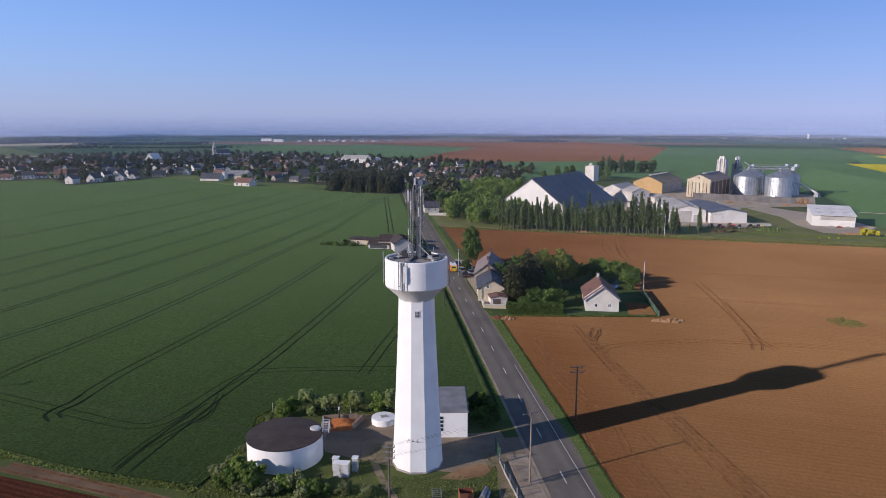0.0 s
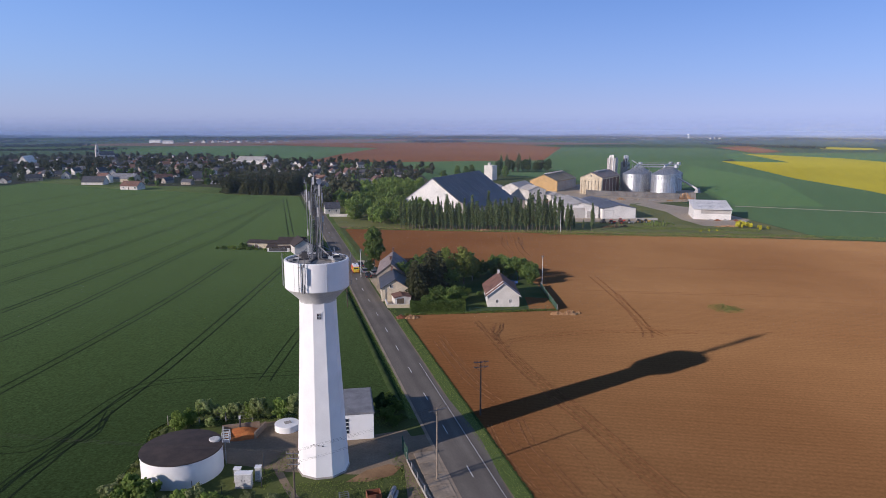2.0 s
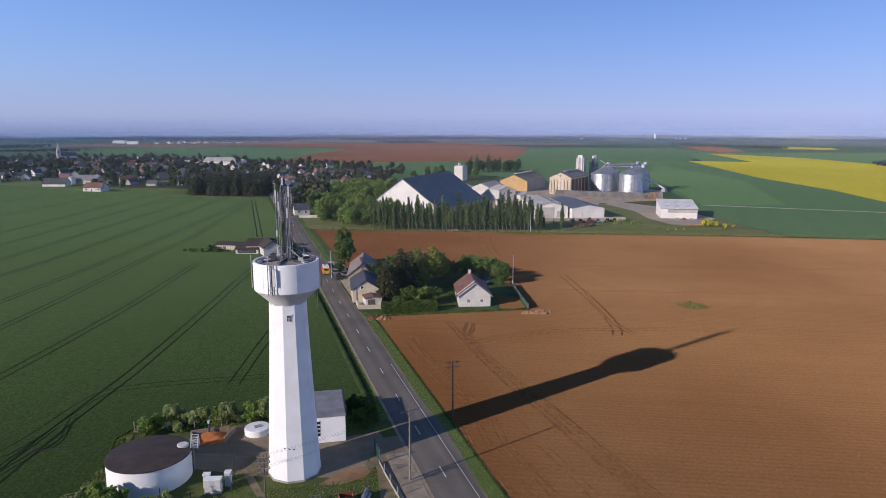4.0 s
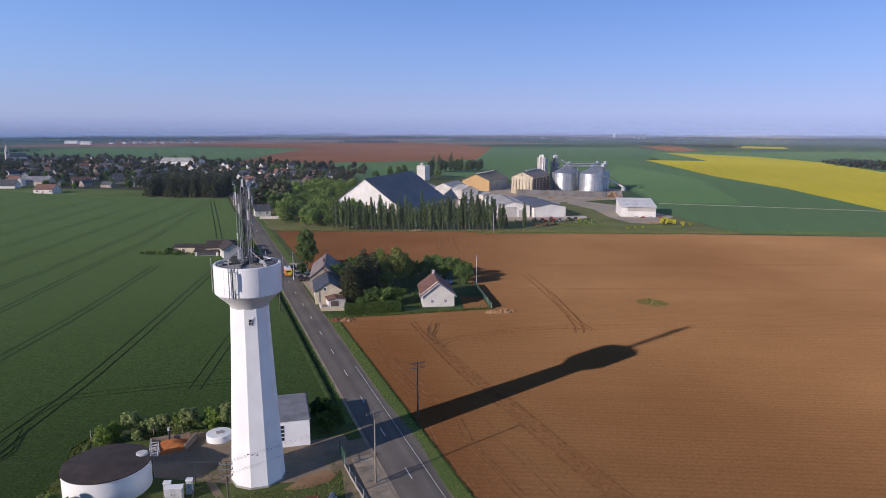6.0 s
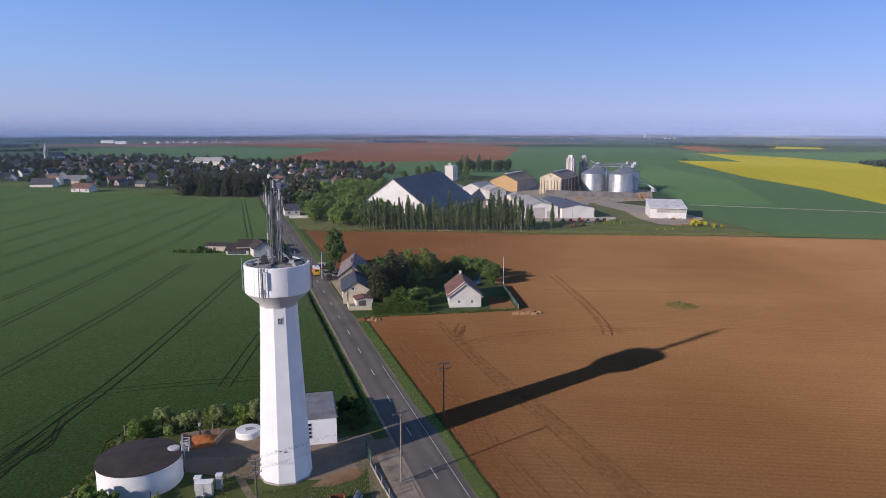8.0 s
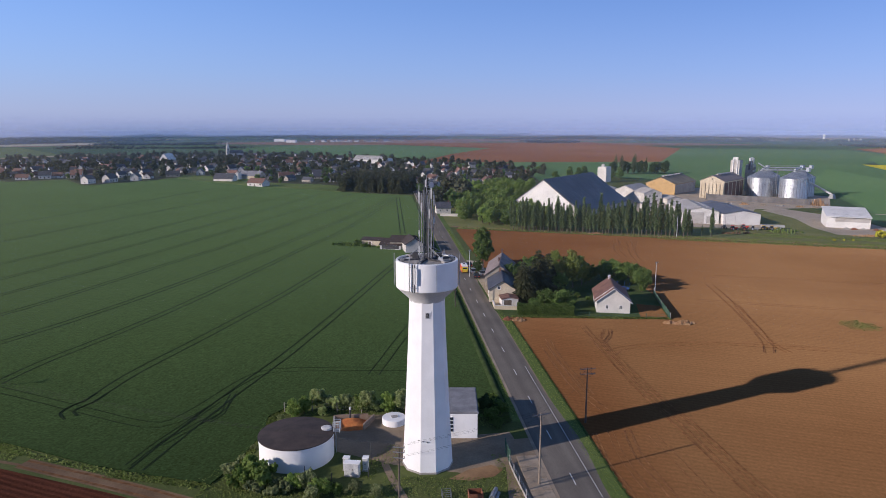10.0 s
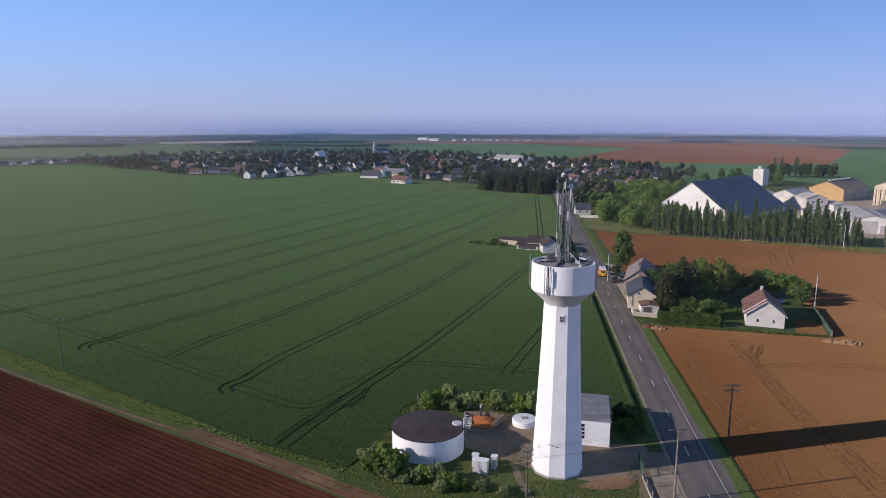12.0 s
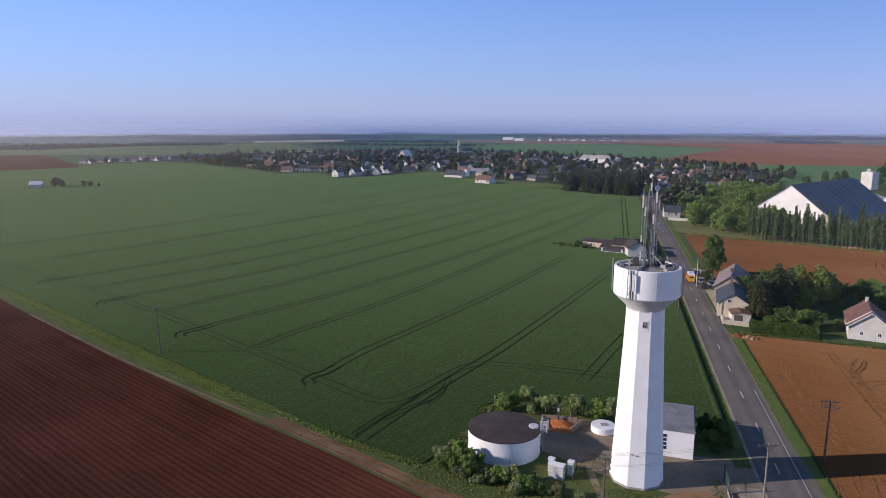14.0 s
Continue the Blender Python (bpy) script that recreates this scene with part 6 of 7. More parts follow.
K = building("grain_store", "cream grain store with pilasters and a grey roof", "warehouse", (167.2, 440.4), math.degrees(math.atan2(0.77, 0.64)), 36, 15, 11.0, 14.3, RENDER_CREAM, ROOF_WORN, 0.5)
for k in range(7):
    part("pilaster", Geo().box((-18.2, -6.8 + 2.27 * k, 4.6), (0.7, 1.0, 9.3)), RENDER_CREAM, K)
part("gable_vent", Geo().box((-18.1, 0, 12.2), (0.2, 0.9, 0.9)), DARK_STEEL, K)
part("roof_vent", Geo().box((0, 0, 14.7), (22, 1.4, 0.7)), SHEET_GREY, K)
for k in range(5):
    part("side_panel", Geo().box((-14 + 7 * k, -7.53, 5.2), (5.8, 0.08, 9.6)), TILE_BROWN, K, "dark brown side sheeting")
tower2 = thing("elevator_tower", pose(187, 470, 0, 0, 0, UT), "pale square grain elevator tower with ducts", "grain elevator")
part("shaft", Geo().box((0, 0, 10.8), (6.5, 6, 21.8)), SHEET_GREY, tower2)
part("head", Geo().box((-0.8, 0.6, 22.6), (2.2, 2.4, 2.2)), SHEET_WHITE, tower2)
for k, (x, y) in enumerate(((-3.5, -1.5), (-3.5, 1.2), (3.6, -1.5))):
    part("duct", Geo().tube((x, y, 0), (x, y, 23.8 - k), 0.5, n=10), SHEET_WHITE, tower2, smooth=40)
dryer = thing("grain_dryer", pose(199.5, 476.5, 0, 0, 0, UT), "dark steel grain dryer with ducts and hoppers", "grain dryer")
part("frame", Geo().box((0, 0, 9.2), (7, 5, 18.4)), STEEL, dryer)
for k in range(5):
    part("louvre", Geo().box((0, -2.55, 3 + 3.2 * k), (6.4, 0.12, 1.6)), DARK_STEEL, dryer)
for k in range(4):
    part("stack", Geo().tube((-3.3 + 2.2 * k, 0, 15), (-3.3 + 2.2 * k, 0, 21 + (k % 2) * 2), 0.7, n=10), GALVANISED if k % 2 else DARK_STEEL, dryer, smooth=40)
part("hopper", Geo().lathe([(0.4, 16.5), (1.8, 19.5), (1.8, 22.5), (0.3, 23.2)], 14, c=(3.4, 0.5)), SHEET_WHITE, dryer, smooth=40)


def silo(x, y, r, h, top, label):
    s = thing("grain_silo", pose(x, y, 0), label, "silo", "grain silos")
    part("plinth", Geo().lathe([(r + 0.3, -0.1), (r + 0.3, 0.5)], 40), CONCRETE, s)
    rings = []
    for k in range(15):
        z0 = 0.5 + (h - 0.5) * k / 15
        z1 = 0.5 + (h - 0.5) * (k + 1) / 15
        rings += [(r, z0), (r + 0.06, z0 + 0.05), (r + 0.06, z1 - 0.12), (r, z1 - 0.06)]
    part("shell", Geo().lathe(rings, 56), GALVANISED, s, "ribbed galvanised steel shell", smooth=50)
    roof = part("roof", Geo().lathe([(r + 0.25, h - 0.1), (r + 0.25, h + 0.05), (0.9, top), (0.9, top + 0.5), (0.0, top + 0.6)], 40, close=False), GALVANISED, s, smooth=30)
    for k in range(20):
        a = radians(18 * k)
        part("rib", Geo().tube(((r + 0.2) * math.cos(a), (r + 0.2) * math.sin(a), h + 0.1), (0.9 * math.cos(a), 0.9 * math.sin(a), top + 0.06), 0.06, n=4), STEEL, roof)
    for k in range(28):
        a = 2 * math.pi * k / 28
        part("stiffener", Geo().box(((r + 0.1) * math.cos(a), (r + 0.1) * math.sin(a), h / 2 + 0.2), (0.12, 0.16, h - 0.6), math.degrees(a)), STEEL, s)
    return s


s1 = silo(192.5, 443.0, 7.8, 12.2, 16.2, "large ribbed galvanised steel grain silo with a conical roof")
for x, y, k in ((207.0, 428.8, 1.03), (203.0, 458.0, 1.0), (218.5, 443.5, 1.03)):
    copy_thing(s1, pose(x, y, 0, 0, 0, 40) @ Matrix.Diagonal((k, k, k, 1)))
conv = thing("conveyor_bridge", pose(0, 0, 0), "grey steel conveyor bridge over the silos", "conveyor")
for a, b in (((192, 443, 17.0), (214, 426, 17.6)), ((203, 458, 17.4), (223, 441, 18.4)), ((193, 443, 17.5), (203, 458, 17.6)), ((207, 429, 18), (218.5, 443.5, 18.5))):
    part("gallery", Geo().tube(Vector(a), Vector(b), 0.5, n=4), GALVANISED, conv)
    part("rail", Geo().tube(Vector(a) + Vector((0, 0, 1.4)), Vector(b) + Vector((0, 0, 1.4)), 0.06, n=4), STEEL, conv)
    part("head_box", Geo().box((b[0], b[1], b[2] + 0.4), (2, 2, 2.2), 30), GALVANISED, conv)
for x, y in ((199.5, 436), (211, 437), (196, 455)):
    part("trestle", Geo().tube((x - 0.8, y, 0), (x, y, 18), 0.14, n=5).tube((x + 0.8, y, 0), (x, y, 18), 0.14, n=5), STEEL, conv)
part("feed_pipe", Geo().tube((200, 466, 20), (203, 459, 16.8), 0.35, n=7), GALVANISED, conv)
chute = thing("loading_chute", pose(0, 0, 0), "white sloping loading chute", "chute")
part("pipe", Geo().tube((219, 437, 10.5), (231, 429, 2.6), 0.6, n=8), SHEET_WHITE, chute, smooth=40)
part("hopper", Geo().box((231.5, 428.8, 1.4), (3, 3, 2.8), 30, 0.7), STEEL, chute)
bw = thing("bunker_wall", pose(0, 0, 0), "long low concrete bunker wall, painted dark grey as in shade", "wall")
wl = [(150.5, 420.5), (161, 413.6), (171.5, 407.2), (181, 401.5), (190.5, 396.0), (199, 391)]
for k, ((x0, y0), (x1, y1)) in enumerate(zip(wl, wl[1:])):
    part("panel", Geo().box(((x0 + x1) / 2, (y0 + y1) / 2, 1.8), (math.hypot(x1 - x0, y1 - y0) - 0.3, 0.35, 3.6), math.degrees(math.atan2(y1 - y0, x1 - x0))), CONCRETE_SHADED, bw)
for x, y in wl:
    part("post", Geo().box((x, y, 2.0), (0.5, 0.6, 3.9), -32), CONCRETE_SHADED, bw)
for k, (x, y, lx, h) in enumerate(((156, 398, 2.5, 1.0), (163, 394, 3.0, 1.2), (172, 390, 2.2, 0.9), (180, 386, 3.2, 1.1), (189, 382, 2.4, 0.8), (196, 378, 2.6, 1.0))):
    heap(x, y, lx, 1.2, h, 60 + k, (CONCRETE, STRAW, SLAB_TAN)[k % 3], "pile of pallets and rubble below the bunker wall")
heap(204, 392, 6.5, 5.0, 4.2, 11, STRAW, "pale conical heap of grain and sand")

och = building("ochre_hall", "ochre hall with a weathered grey ridge-vented roof", "warehouse", (143.5, 470), math.degrees(math.atan2(0.8, 0.6)), 40, 20, 7.0, 11.2, SHEET_OCHRE, ROOF_MOSS, 0.5)
part("side_cladding", Geo().box((0, -10.06, 3.3), (39, 0.1, 6.4)), SHEET_GREY, och, "grey side cladding")
for k in range(6):
    part("ridge_vent", Geo().box((-15 + 6 * k, 0, 11.7), (3.4, 1.5, 0.7)), SHEET_GREY, och)
building("office", "white rendered works office with a grey roof", "office", (109.5, 402), 100, 14, 11, 6.4, 8.6, RENDER_WHITE, SHEET_GREY,
         openings=[("window", "W", -2.5, 4.6, 1.2, 1.2), ("window", "W", 2.0, 4.6, 1.2, 1.2), ("window", "W", 2.0, 1.6, 1.2, 1.2), ("door", "W", -2, 1.2, 1.6, 2.3), ("window", "S", 0, 4.4, 1.2, 1.2)])
building("office_annex", "low white annex with a pale roof", "office", (121.5, 398), 100, 12, 9, 3.4, 4.6, RENDER_WHITE, SHEET_GREY, openings=[("window", "W", 0, 1.8, 2.4, 1.2)])
building("grain_shed", "grey-roofed works shed with a white end", "warehouse", (107, 428), 53, 24, 12, 6, 8.6, RENDER_WHITE, SHEET_GREY)
building("grain_shed", "low shed with a pale sheet roof", "warehouse", (88, 432), 53, 20, 14, 5, 7.0, SHEET_GREY, SHEET_GREY)
building("weighbridge_house", "small white flat-roofed weighbridge house", "hut", (100.5, 366), 100, 9, 6, 3.4, 3.9, RENDER_WHITE, ROOF_GREY, openings=[("window", "W", 0, 1.7, 2.4, 1.0)])
hl = building("workshop_hall", "pale workshop hall with a weathered white sheet roof", "warehouse", (113.4, 334), 83, 36, 16.5, 5.6, 7.6, SHEET_WHITE, SHEET_GREY, 0.3, openings=[("door", "W", -4.5, 1.9, 4.0, 3.6)], door_m=SHEET_GREY)
for k in range(4):
    part("rooflight", Geo().prism([(-6.5, 6.3), (-3.5, 7.05), (-3.5, 7.15), (-6.5, 6.4)], -14 + 8 * k, -12.4 + 8 * k), SHEET_WHITE, hl)
part("side_cladding", Geo().box((-18.06, 3.2, 2.7), (0.1, 9.5, 5.2)), SHEET_GREY, hl, "grey sliding door")
hr = building("machine_hall", "white machine hall with a dark sheet roof", "warehouse", (129.3, 333.5), 89, 42, 16.8, 5.0, 6.6, SHEET_WHITE, SHEET_DARK, 0.3, openings=[("door", "W", 5.2, 2.2, 4.6, 4.2)], door_m=SHEET_WHITE, frame_m=SHEET_GREY)
wh = thing("storage_hall", pose(175.4, 311.8, 0, 0, 0, -20.5), "white storage hall with a sloping roof and grey front bay", "warehouse")
g = Geo()
for x0, x1 in ((-8.6, -8.4), (8.4, 8.6)):
    g.prism([(-9.2, -0.1), (9.2, -0.1), (9.2, 7.4), (-9.2, 5.0)], x0, x1)
g.box((0, 9.1, 3.6), (16.8, 0.2, 7.4)).box((0, -9.1, 1.35), (16.8, 0.2, 2.9)).box((-6.8, -9.1, 3.9), (3.2, 0.2, 2.2))
part("wall", g, SHEET_WHITE, wh)
part("roof", Geo().prism([(-9.9, 4.92), (9.6, 7.47), (9.6, 7.67), (-9.9, 5.12)], -9.0, 9.0), SHEET_WHITE, wh, "white sheet roof")
for i in range(3):
    for j in range(2):
        part("rooflight", Geo().prism([(-6 + 7 * j, 5.64 + 0.92 * j), (-4 + 7 * j, 5.9 + 0.92 * j), (-4 + 7 * j, 5.97 + 0.92 * j), (-6 + 7 * j, 5.71 + 0.92 * j)], -6 + 5 * i, -4.6 + 5 * i), CONCRETE_LIGHT, wh)
part("shutter", Geo().box((1.6, -8.9, 3.9), (13.4, 0.1, 2.2)), SHEET_GREY, wh, "grey recessed front bay")
far_silo = thing("concrete_silo", pose(113.5, 548, 0, 0, 0, UT), "tall square white concrete silo with twin vents", "silo")
part("shaft", Geo().box((0, 0, 6.3), (9, 7.5, 12.2)), RENDER_WHITE, far_silo)
part("vent", Geo().box((-3.9, 0, 13.4), (1, 1, 2.4)), RENDER_WHITE, far_silo)
part("vent", Geo().box((-1.3, 0, 13.4), (1, 1, 2.4)), RENDER_WHITE, far_silo)


def tractor(x, y, turn, paint, label):
    t = thing("farm_machine", pose(x, y, 0.06, 0, 0, turn) @ Matrix.Diagonal((0.8, 0.8, 0.72, 1)), label, "tractor", "machines in the yard")
    part("body", Geo().box((0.9, 0, 1.2), (2.2, 0.9, 0.9)).box((0, 0, 0.8), (3.4, 0.6, 0.4)), paint, t)
    part("cab", Geo().box((-0.9, 0, 1.95), (1.4, 1.4, 1.5), 0, 0.85), GLASS_DARK, t)
    part("cab_roof", Geo().box((-0.9, 0, 2.75), (1.4, 1.4, 0.14)), paint, t)
    for xx, yy, r in ((-1.1, 0.9, 0.85), (-1.1, -0.9, 0.85), (1.5, 0.8, 0.55), (1.5, -0.8, 0.55)):
        wheel(t, xx, yy, r, 0.45)


for x, y, turn, paint, label in ((119.5, 297, 10, CAR_RED, "red farm machine parked on grass"), (123.5, 295.5, 60, CAR_RED, "red tractor beside the hall"), (128, 296, -20, CAR_SILVER, "grey farm implement with red frame"),
                                 (133, 297.5, 30, MACHINE_YELLOW, "yellow loader beside the hall"), (136.5, 297, 0, MACHINE_YELLOW, "small yellow digger on grass"), (115.8, 299.5, 90, CAR_DARK, "dark implement on the yard"),
                                 (125.5, 300.5, 0, CAR_RED, "red seed drill on the yard")):
    tractor(x, y, turn, paint, label)
trailer = thing("flat_trailer", pose(138, 301, 0, 0, 0, -8), "long flat grey farm trailer", "trailer")
part("bed", Geo().box((0, 0, 1.3), (9.5, 2.4, 0.9)), SHEET_GREY, trailer)
for xx in (-3, -1.8, 3):
    for yy in (-1, 1):
        wheel(trailer, xx, yy, 0.5, 0.3)
for k, (x, y) in enumerate(((170, 300.5), (173, 299.6), (176.5, 298.5), (181, 297), (184.5, 295.8))):
    heap(x, y, 1.4, 1.0, 0.8, 30 + k, RUST if k % 2 else CONCRETE, "pile of scrap beside the white hall")
heap(139, 291, 8, 6, 2.4, 41, MEADOW_GREEN, "grassy earth mound beside the yard")
heap(117, 286.6, 9, 1.6, 1.3, 43, TRACK_SOIL, "long low heap of bare earth beside the machines")
heap(168, 281, 8, 1.6, 0.9, 42, STRAW, "low bank of rubble and soil")
grove([lambda m: tree("flowering_bush", m, "bright yellow flowering bush", "yellow bushes", broad_crown(3.6, 0.1, 2.8, 700, 0.5, 71, 9), LEAF_YELLOW, 1.5, 0.08, 4, 71)],
      [(169.5, 276.5, 0.9), (171.8, 276.2, 1.05), (174.4, 275.4, 0.85), (177.5, 272.5, 0.55), (180.5, 271.0, 0.45), (175.6, 269.0, 0.4), (151.5, 268.4, 0.3), (147.5, 268.0, 0.3), (155.5, 269.0, 0.25)], 5, 0.9, 1.1)

# ---- poplar row and woodland ----
def poplar(h, w, seed):
    return lambda m: tree("poplar", m, "narrow dark green poplar in a row", "poplar row", column_crown(h, 2.3, w * 1.05, 1000, 0.42, seed), POPLAR_LEAF, h * 0.85, 0.2, 0, seed)


spots, r = [], np.random.default_rng(81)
for k in range(46):
    t = k / 45
    spots.append((21 + 72 * t + r.normal(0, 0.3), 293.5 - 15.5 * t + r.normal(0, 0.4)))
for k in range(16):
    t = k / 15
    spots.append((24 + 66 * t + r.normal(0, 0.8), 298 - 14 * t + r.normal(0, 0.6), 1.08))
spots += [(102.5, 277.3, 0.92), (96, 282, 0.5), (99.5, 280, 0.35)]
grove([poplar(12.8, 1.25, 82), poplar(13.4, 1.05, 83), poplar(12.2, 1.4, 84), poplar(13.6, 1.2, 85)], spots, 86, 0.88, 1.1)
wood = [(-1, 322), (12, 308), (28, 300), (40, 300), (35, 330), (24, 352), (30, 380), (40, 420), (48, 470), (20, 480), (5, 430), (-2, 370)]
wood_makers = [leafy("woodland_tree", 9.8, 0.1, 3.4, 1500, 0.48, LEAF, 91, "bushy green woodland tree", "woodland trees"), leafy("woodland_tree", 10.4, 0.1, 3.4, 1500, 0.48, LEAF_LIGHT, 92, "light green woodland tree", "woodland trees"),
               leafy("woodland_tree", 9.0, 0.1, 3.2, 1500, 0.46, LEAF_LIGHT, 93, "round green woodland tree", "woodland trees")]
grove(wood_makers, scatter(wood, 175, 3.7, 94, [(8, 346, 1), (-10, 350, 14)]), 95, 0.75, 1.1)
grove([lambda m: tree("spruce", m, "tall dark conifer in a dense block", "conifer block", needle_crown(15.5, 0.5, 3.6, 700, 1.3, 96), NEEDLE, 14, 0.25, 0, 96),
       lambda m: tree("spruce", m, "dark full conifer in a dense block", "conifer block", needle_crown(14.5, 0.3, 4.2, 700, 1.4, 97), NEEDLE, 13, 0.25, 0, 97)],
      scatter([(-85, 466), (-40, 446), (-33, 470), (-38, 500), (-86, 505)], 75, 4.4, 98), 99, 0.85, 1.08)
grove([leafy("field_tree", 14, 0.3, 4.4, 500, 1.1, LEAF_DARK, 87, "dark broad tree of a field copse", "field copse"), poplar(16, 2.4, 88)], [(140 + 3.6 * k, 640 + 5 * math.sin(2.3 * k)) for k in range(15)], 101, 0.85, 1.1)
grove(wood_makers[:1], [(100, 590), (106, 596), (94, 600), (126, 578), (132, 575), (88, 560), (72, 530)], 100, 0.8, 1.1)


# ---- village ----
HOUSE_KINDS = [
    (10.5, 7.5, 3.6, 7.2, RENDER_WHITE, SLATE, "white rendered village house with a slate roof"),
    (12.5, 8.0, 3.0, 6.6, RENDER_WHITE, TILE_BROWN, "pale village house with a brown tiled roof"),
    (9.5, 8.0, 3.4, 7.6, RENDER_WHITE, TILE_RED, "white village house with a red tiled roof"),
    (16.0, 7.5, 3.6, 7.4, OLD_STONE, SLATE, "long old stone village house with a dark roof"),
    (11.0, 9.0, 5.0, 8.6, RENDER_WHITE, SLATE, "two-storey white village house with a slate roof"),
    (13.0, 8.5, 2.8, 6.2, RENDER_WHITE, TILE_RED, "low white bungalow with an orange-red roof"),
    (18.0, 9.0, 4.0, 7.8, OLD_STONE, TILE_BROWN, "old stone barn with a brown roof"),
]


def village_house(k, m):
    L, W, eave, ridge, wall_m, roof_m, label = HOUSE_KINDS[k]
    ops = [("window", "W", 0, 1.6, 1.2, 1.4), ("window", "S", -L / 3, 1.6, 1.3, 1.4), ("door", "S", 0, 1.1, 1.1, 2.1), ("window", "S", L / 3, 1.6, 1.3, 1.4)]
    if eave > 5:
        ops += [("window", "S", -L / 3, 4.3, 1.3, 1.4), ("window", "S", L / 3, 4.3, 1.3, 1.4)]
    t = building("village_house", label, "house", (0, 0), 0, L, W, eave, ridge, wall_m, roof_m, 0.4, ops, [(L / 2 - 0.7, 0, 0.9)], "village houses", plain=True)
    t.matrix_basis = m
    return t


VILLAGE = [(-95, 530), (-150, 540), (-205, 592), (-250, 612), (-278, 545), (-300, 540), (-335, 575), (-365, 560), (-440, 600), (-490, 690), (-560, 760), (-470, 890), (-380, 960), (-250, 960), (-130, 880), (-20, 790), (60, 700), (50, 600),
           (10, 500), (-20, 470), (-30, 510)]
LANDMARKS = [(-154, 503, 18), (-194, 549, 16), (-180, 572, 18), (-190, 566, 9), (-321, 925, 24), (-116, 822, 36), (-100, 480, 26), (-60, 480, 40), (-12, 356, 14), (-200, 600, 10)]
spots = scatter(VILLAGE, 250, 14.5, 111, LANDMARKS, 60)
FRONT = [(-294, 521, 80, 4), (-284, 535, 80, 0), (-271, 552, 100, 0), (-257, 592, 20, 3), (-273, 576, 60, 1), (-312, 561, 20, 1), (-333, 574, 15, 2), (-351, 574, 20, 5), (-342, 620, 15, 5), (-327, 620, 20, 2),
         (-286, 636, 80, 4), (-255, 641, 15, 3), (-369, 556, 15, 5), (-378, 586, 90, 1), (-417, 596, 20, 2), (-432, 586, 15, 5), (-300, 585, 60, 0), (-316, 600, 20, 3), (-300, 608, 80, 1),
         (-45, 520, 10, 4), (-20, 545, 95, 0), (20, 560, 15, 1), (46, 618, 5, 0),
         (30, 600, 10, 2), (58, 640, 0, 5), (24, 640, 15, 0), (-10, 610, 100, 1), (-35, 590, 15, 4)]
for k in range(30):
    t = k / 29
    FRONT.append((-664 + 70 * t + 9 * math.sin(2.1 * k), 588 + 170 * t + 5 * math.sin(5.3 * k), 15 + 70 * (k % 3), (0, 1, 3, 0, 3, 4)[k % 6]))
r = np.random.default_rng(112)
protos, taken = {}, list(LANDMARKS)
for x, y, *more in FRONT + spots:
    turn, k = more if more else (float(r.choice([15, 105, 60, -30]) + r.normal(0, 6)), int(r.choice(7, p=[0.29, 0.14, 0.07, 0.2, 0.14, 0.06, 0.1])))
    s = float(r.uniform(0.72, 0.98))
    m = pose(x, y, 0.05, 0, 0, turn) @ Matrix.Diagonal((s, s, s, 1))
    taken.append((x, y, 6.5))
    if k in protos:
        copy_thing(protos[k], m)
    else:
        protos[k] = village_house(k, m)

building("factory_hall", "large white flat-pitched hall among the houses", "warehouse", (-114, 818), 165, 32, 20, 4.5, 8.5, SHEET_WHITE, SHEET_GREY)
building("factory_wing", "white wing of the large hall", "warehouse", (-92, 806), 165, 12, 14, 5, 6.5, SHEET_WHITE, SHEET_WHITE)
building("works_shed", "grey village works shed with a white gable", "shed", (-180, 572), 165, 20, 11, 3.0, 6.6, RENDER_CREAM, ROOF_GREY)
vs = thing("village_silo", pose(-190, 566, 0), "small white round silo beside a shed", "silo")
part("shell", Geo().lathe([(2.6, -0.1), (2.6, 5.4)], 24), SHEET_WHITE, vs, smooth=40)
part("roof", Geo().lathe([(2.75, 5.35), (0.1, 6.6)], 24), SHEET_GREY, vs, smooth=40)
building("white_barn", "steep white-roofed barn among village trees", "barn", (-352, 800), 75, 15, 11, 5, 11.5, RENDER_WHITE, SHEET_WHITE)
building("red_roof_house", "low white house with a broad orange-red roof", "house", (-154, 503.5), 160, 13.5, 9, 2.8, 5.8, RENDER_WHITE, TILE_RED, openings=[("window", "N", -5, 1.6, 1.6, 1.3), ("window", "N", 4, 1.6, 1.6, 1.3), ("door", "N", 0, 1.1, 1.1, 2.1)])
building("village_barn", "long dark-roofed barn with a white end", "barn", (-195, 549), 170, 17, 8, 2.3, 6.2, RENDER_WHITE, SLATE)
building("roadside_house", "white roadside house with a dark roof", "house", (-10.5, 352), 10, 7.5, 6.5, 3.0, 5.6, RENDER_WHITE, SLATE, openings=[("window", "S", -1.8, 1.7, 1.0, 1.2), ("window", "S", 1.8, 1.7, 1.0, 1.2)], chimneys=[(3.0, 0, 0.9)])
rw = thing("roadside_wall", pose(0, 0, 0), "low white roadside wall", "wall")
part("wall", Geo().box((-4.5, 338, 0.7), (14, 0.3, 1.4), -8), RENDER_WHITE, rw)
building("field_barn", "small pale barn alone in the green field", "barn", (-447, 353), 40, 8, 6.5, 2.4, 4.4, SHEET_GREY, SHEET_WHITE)

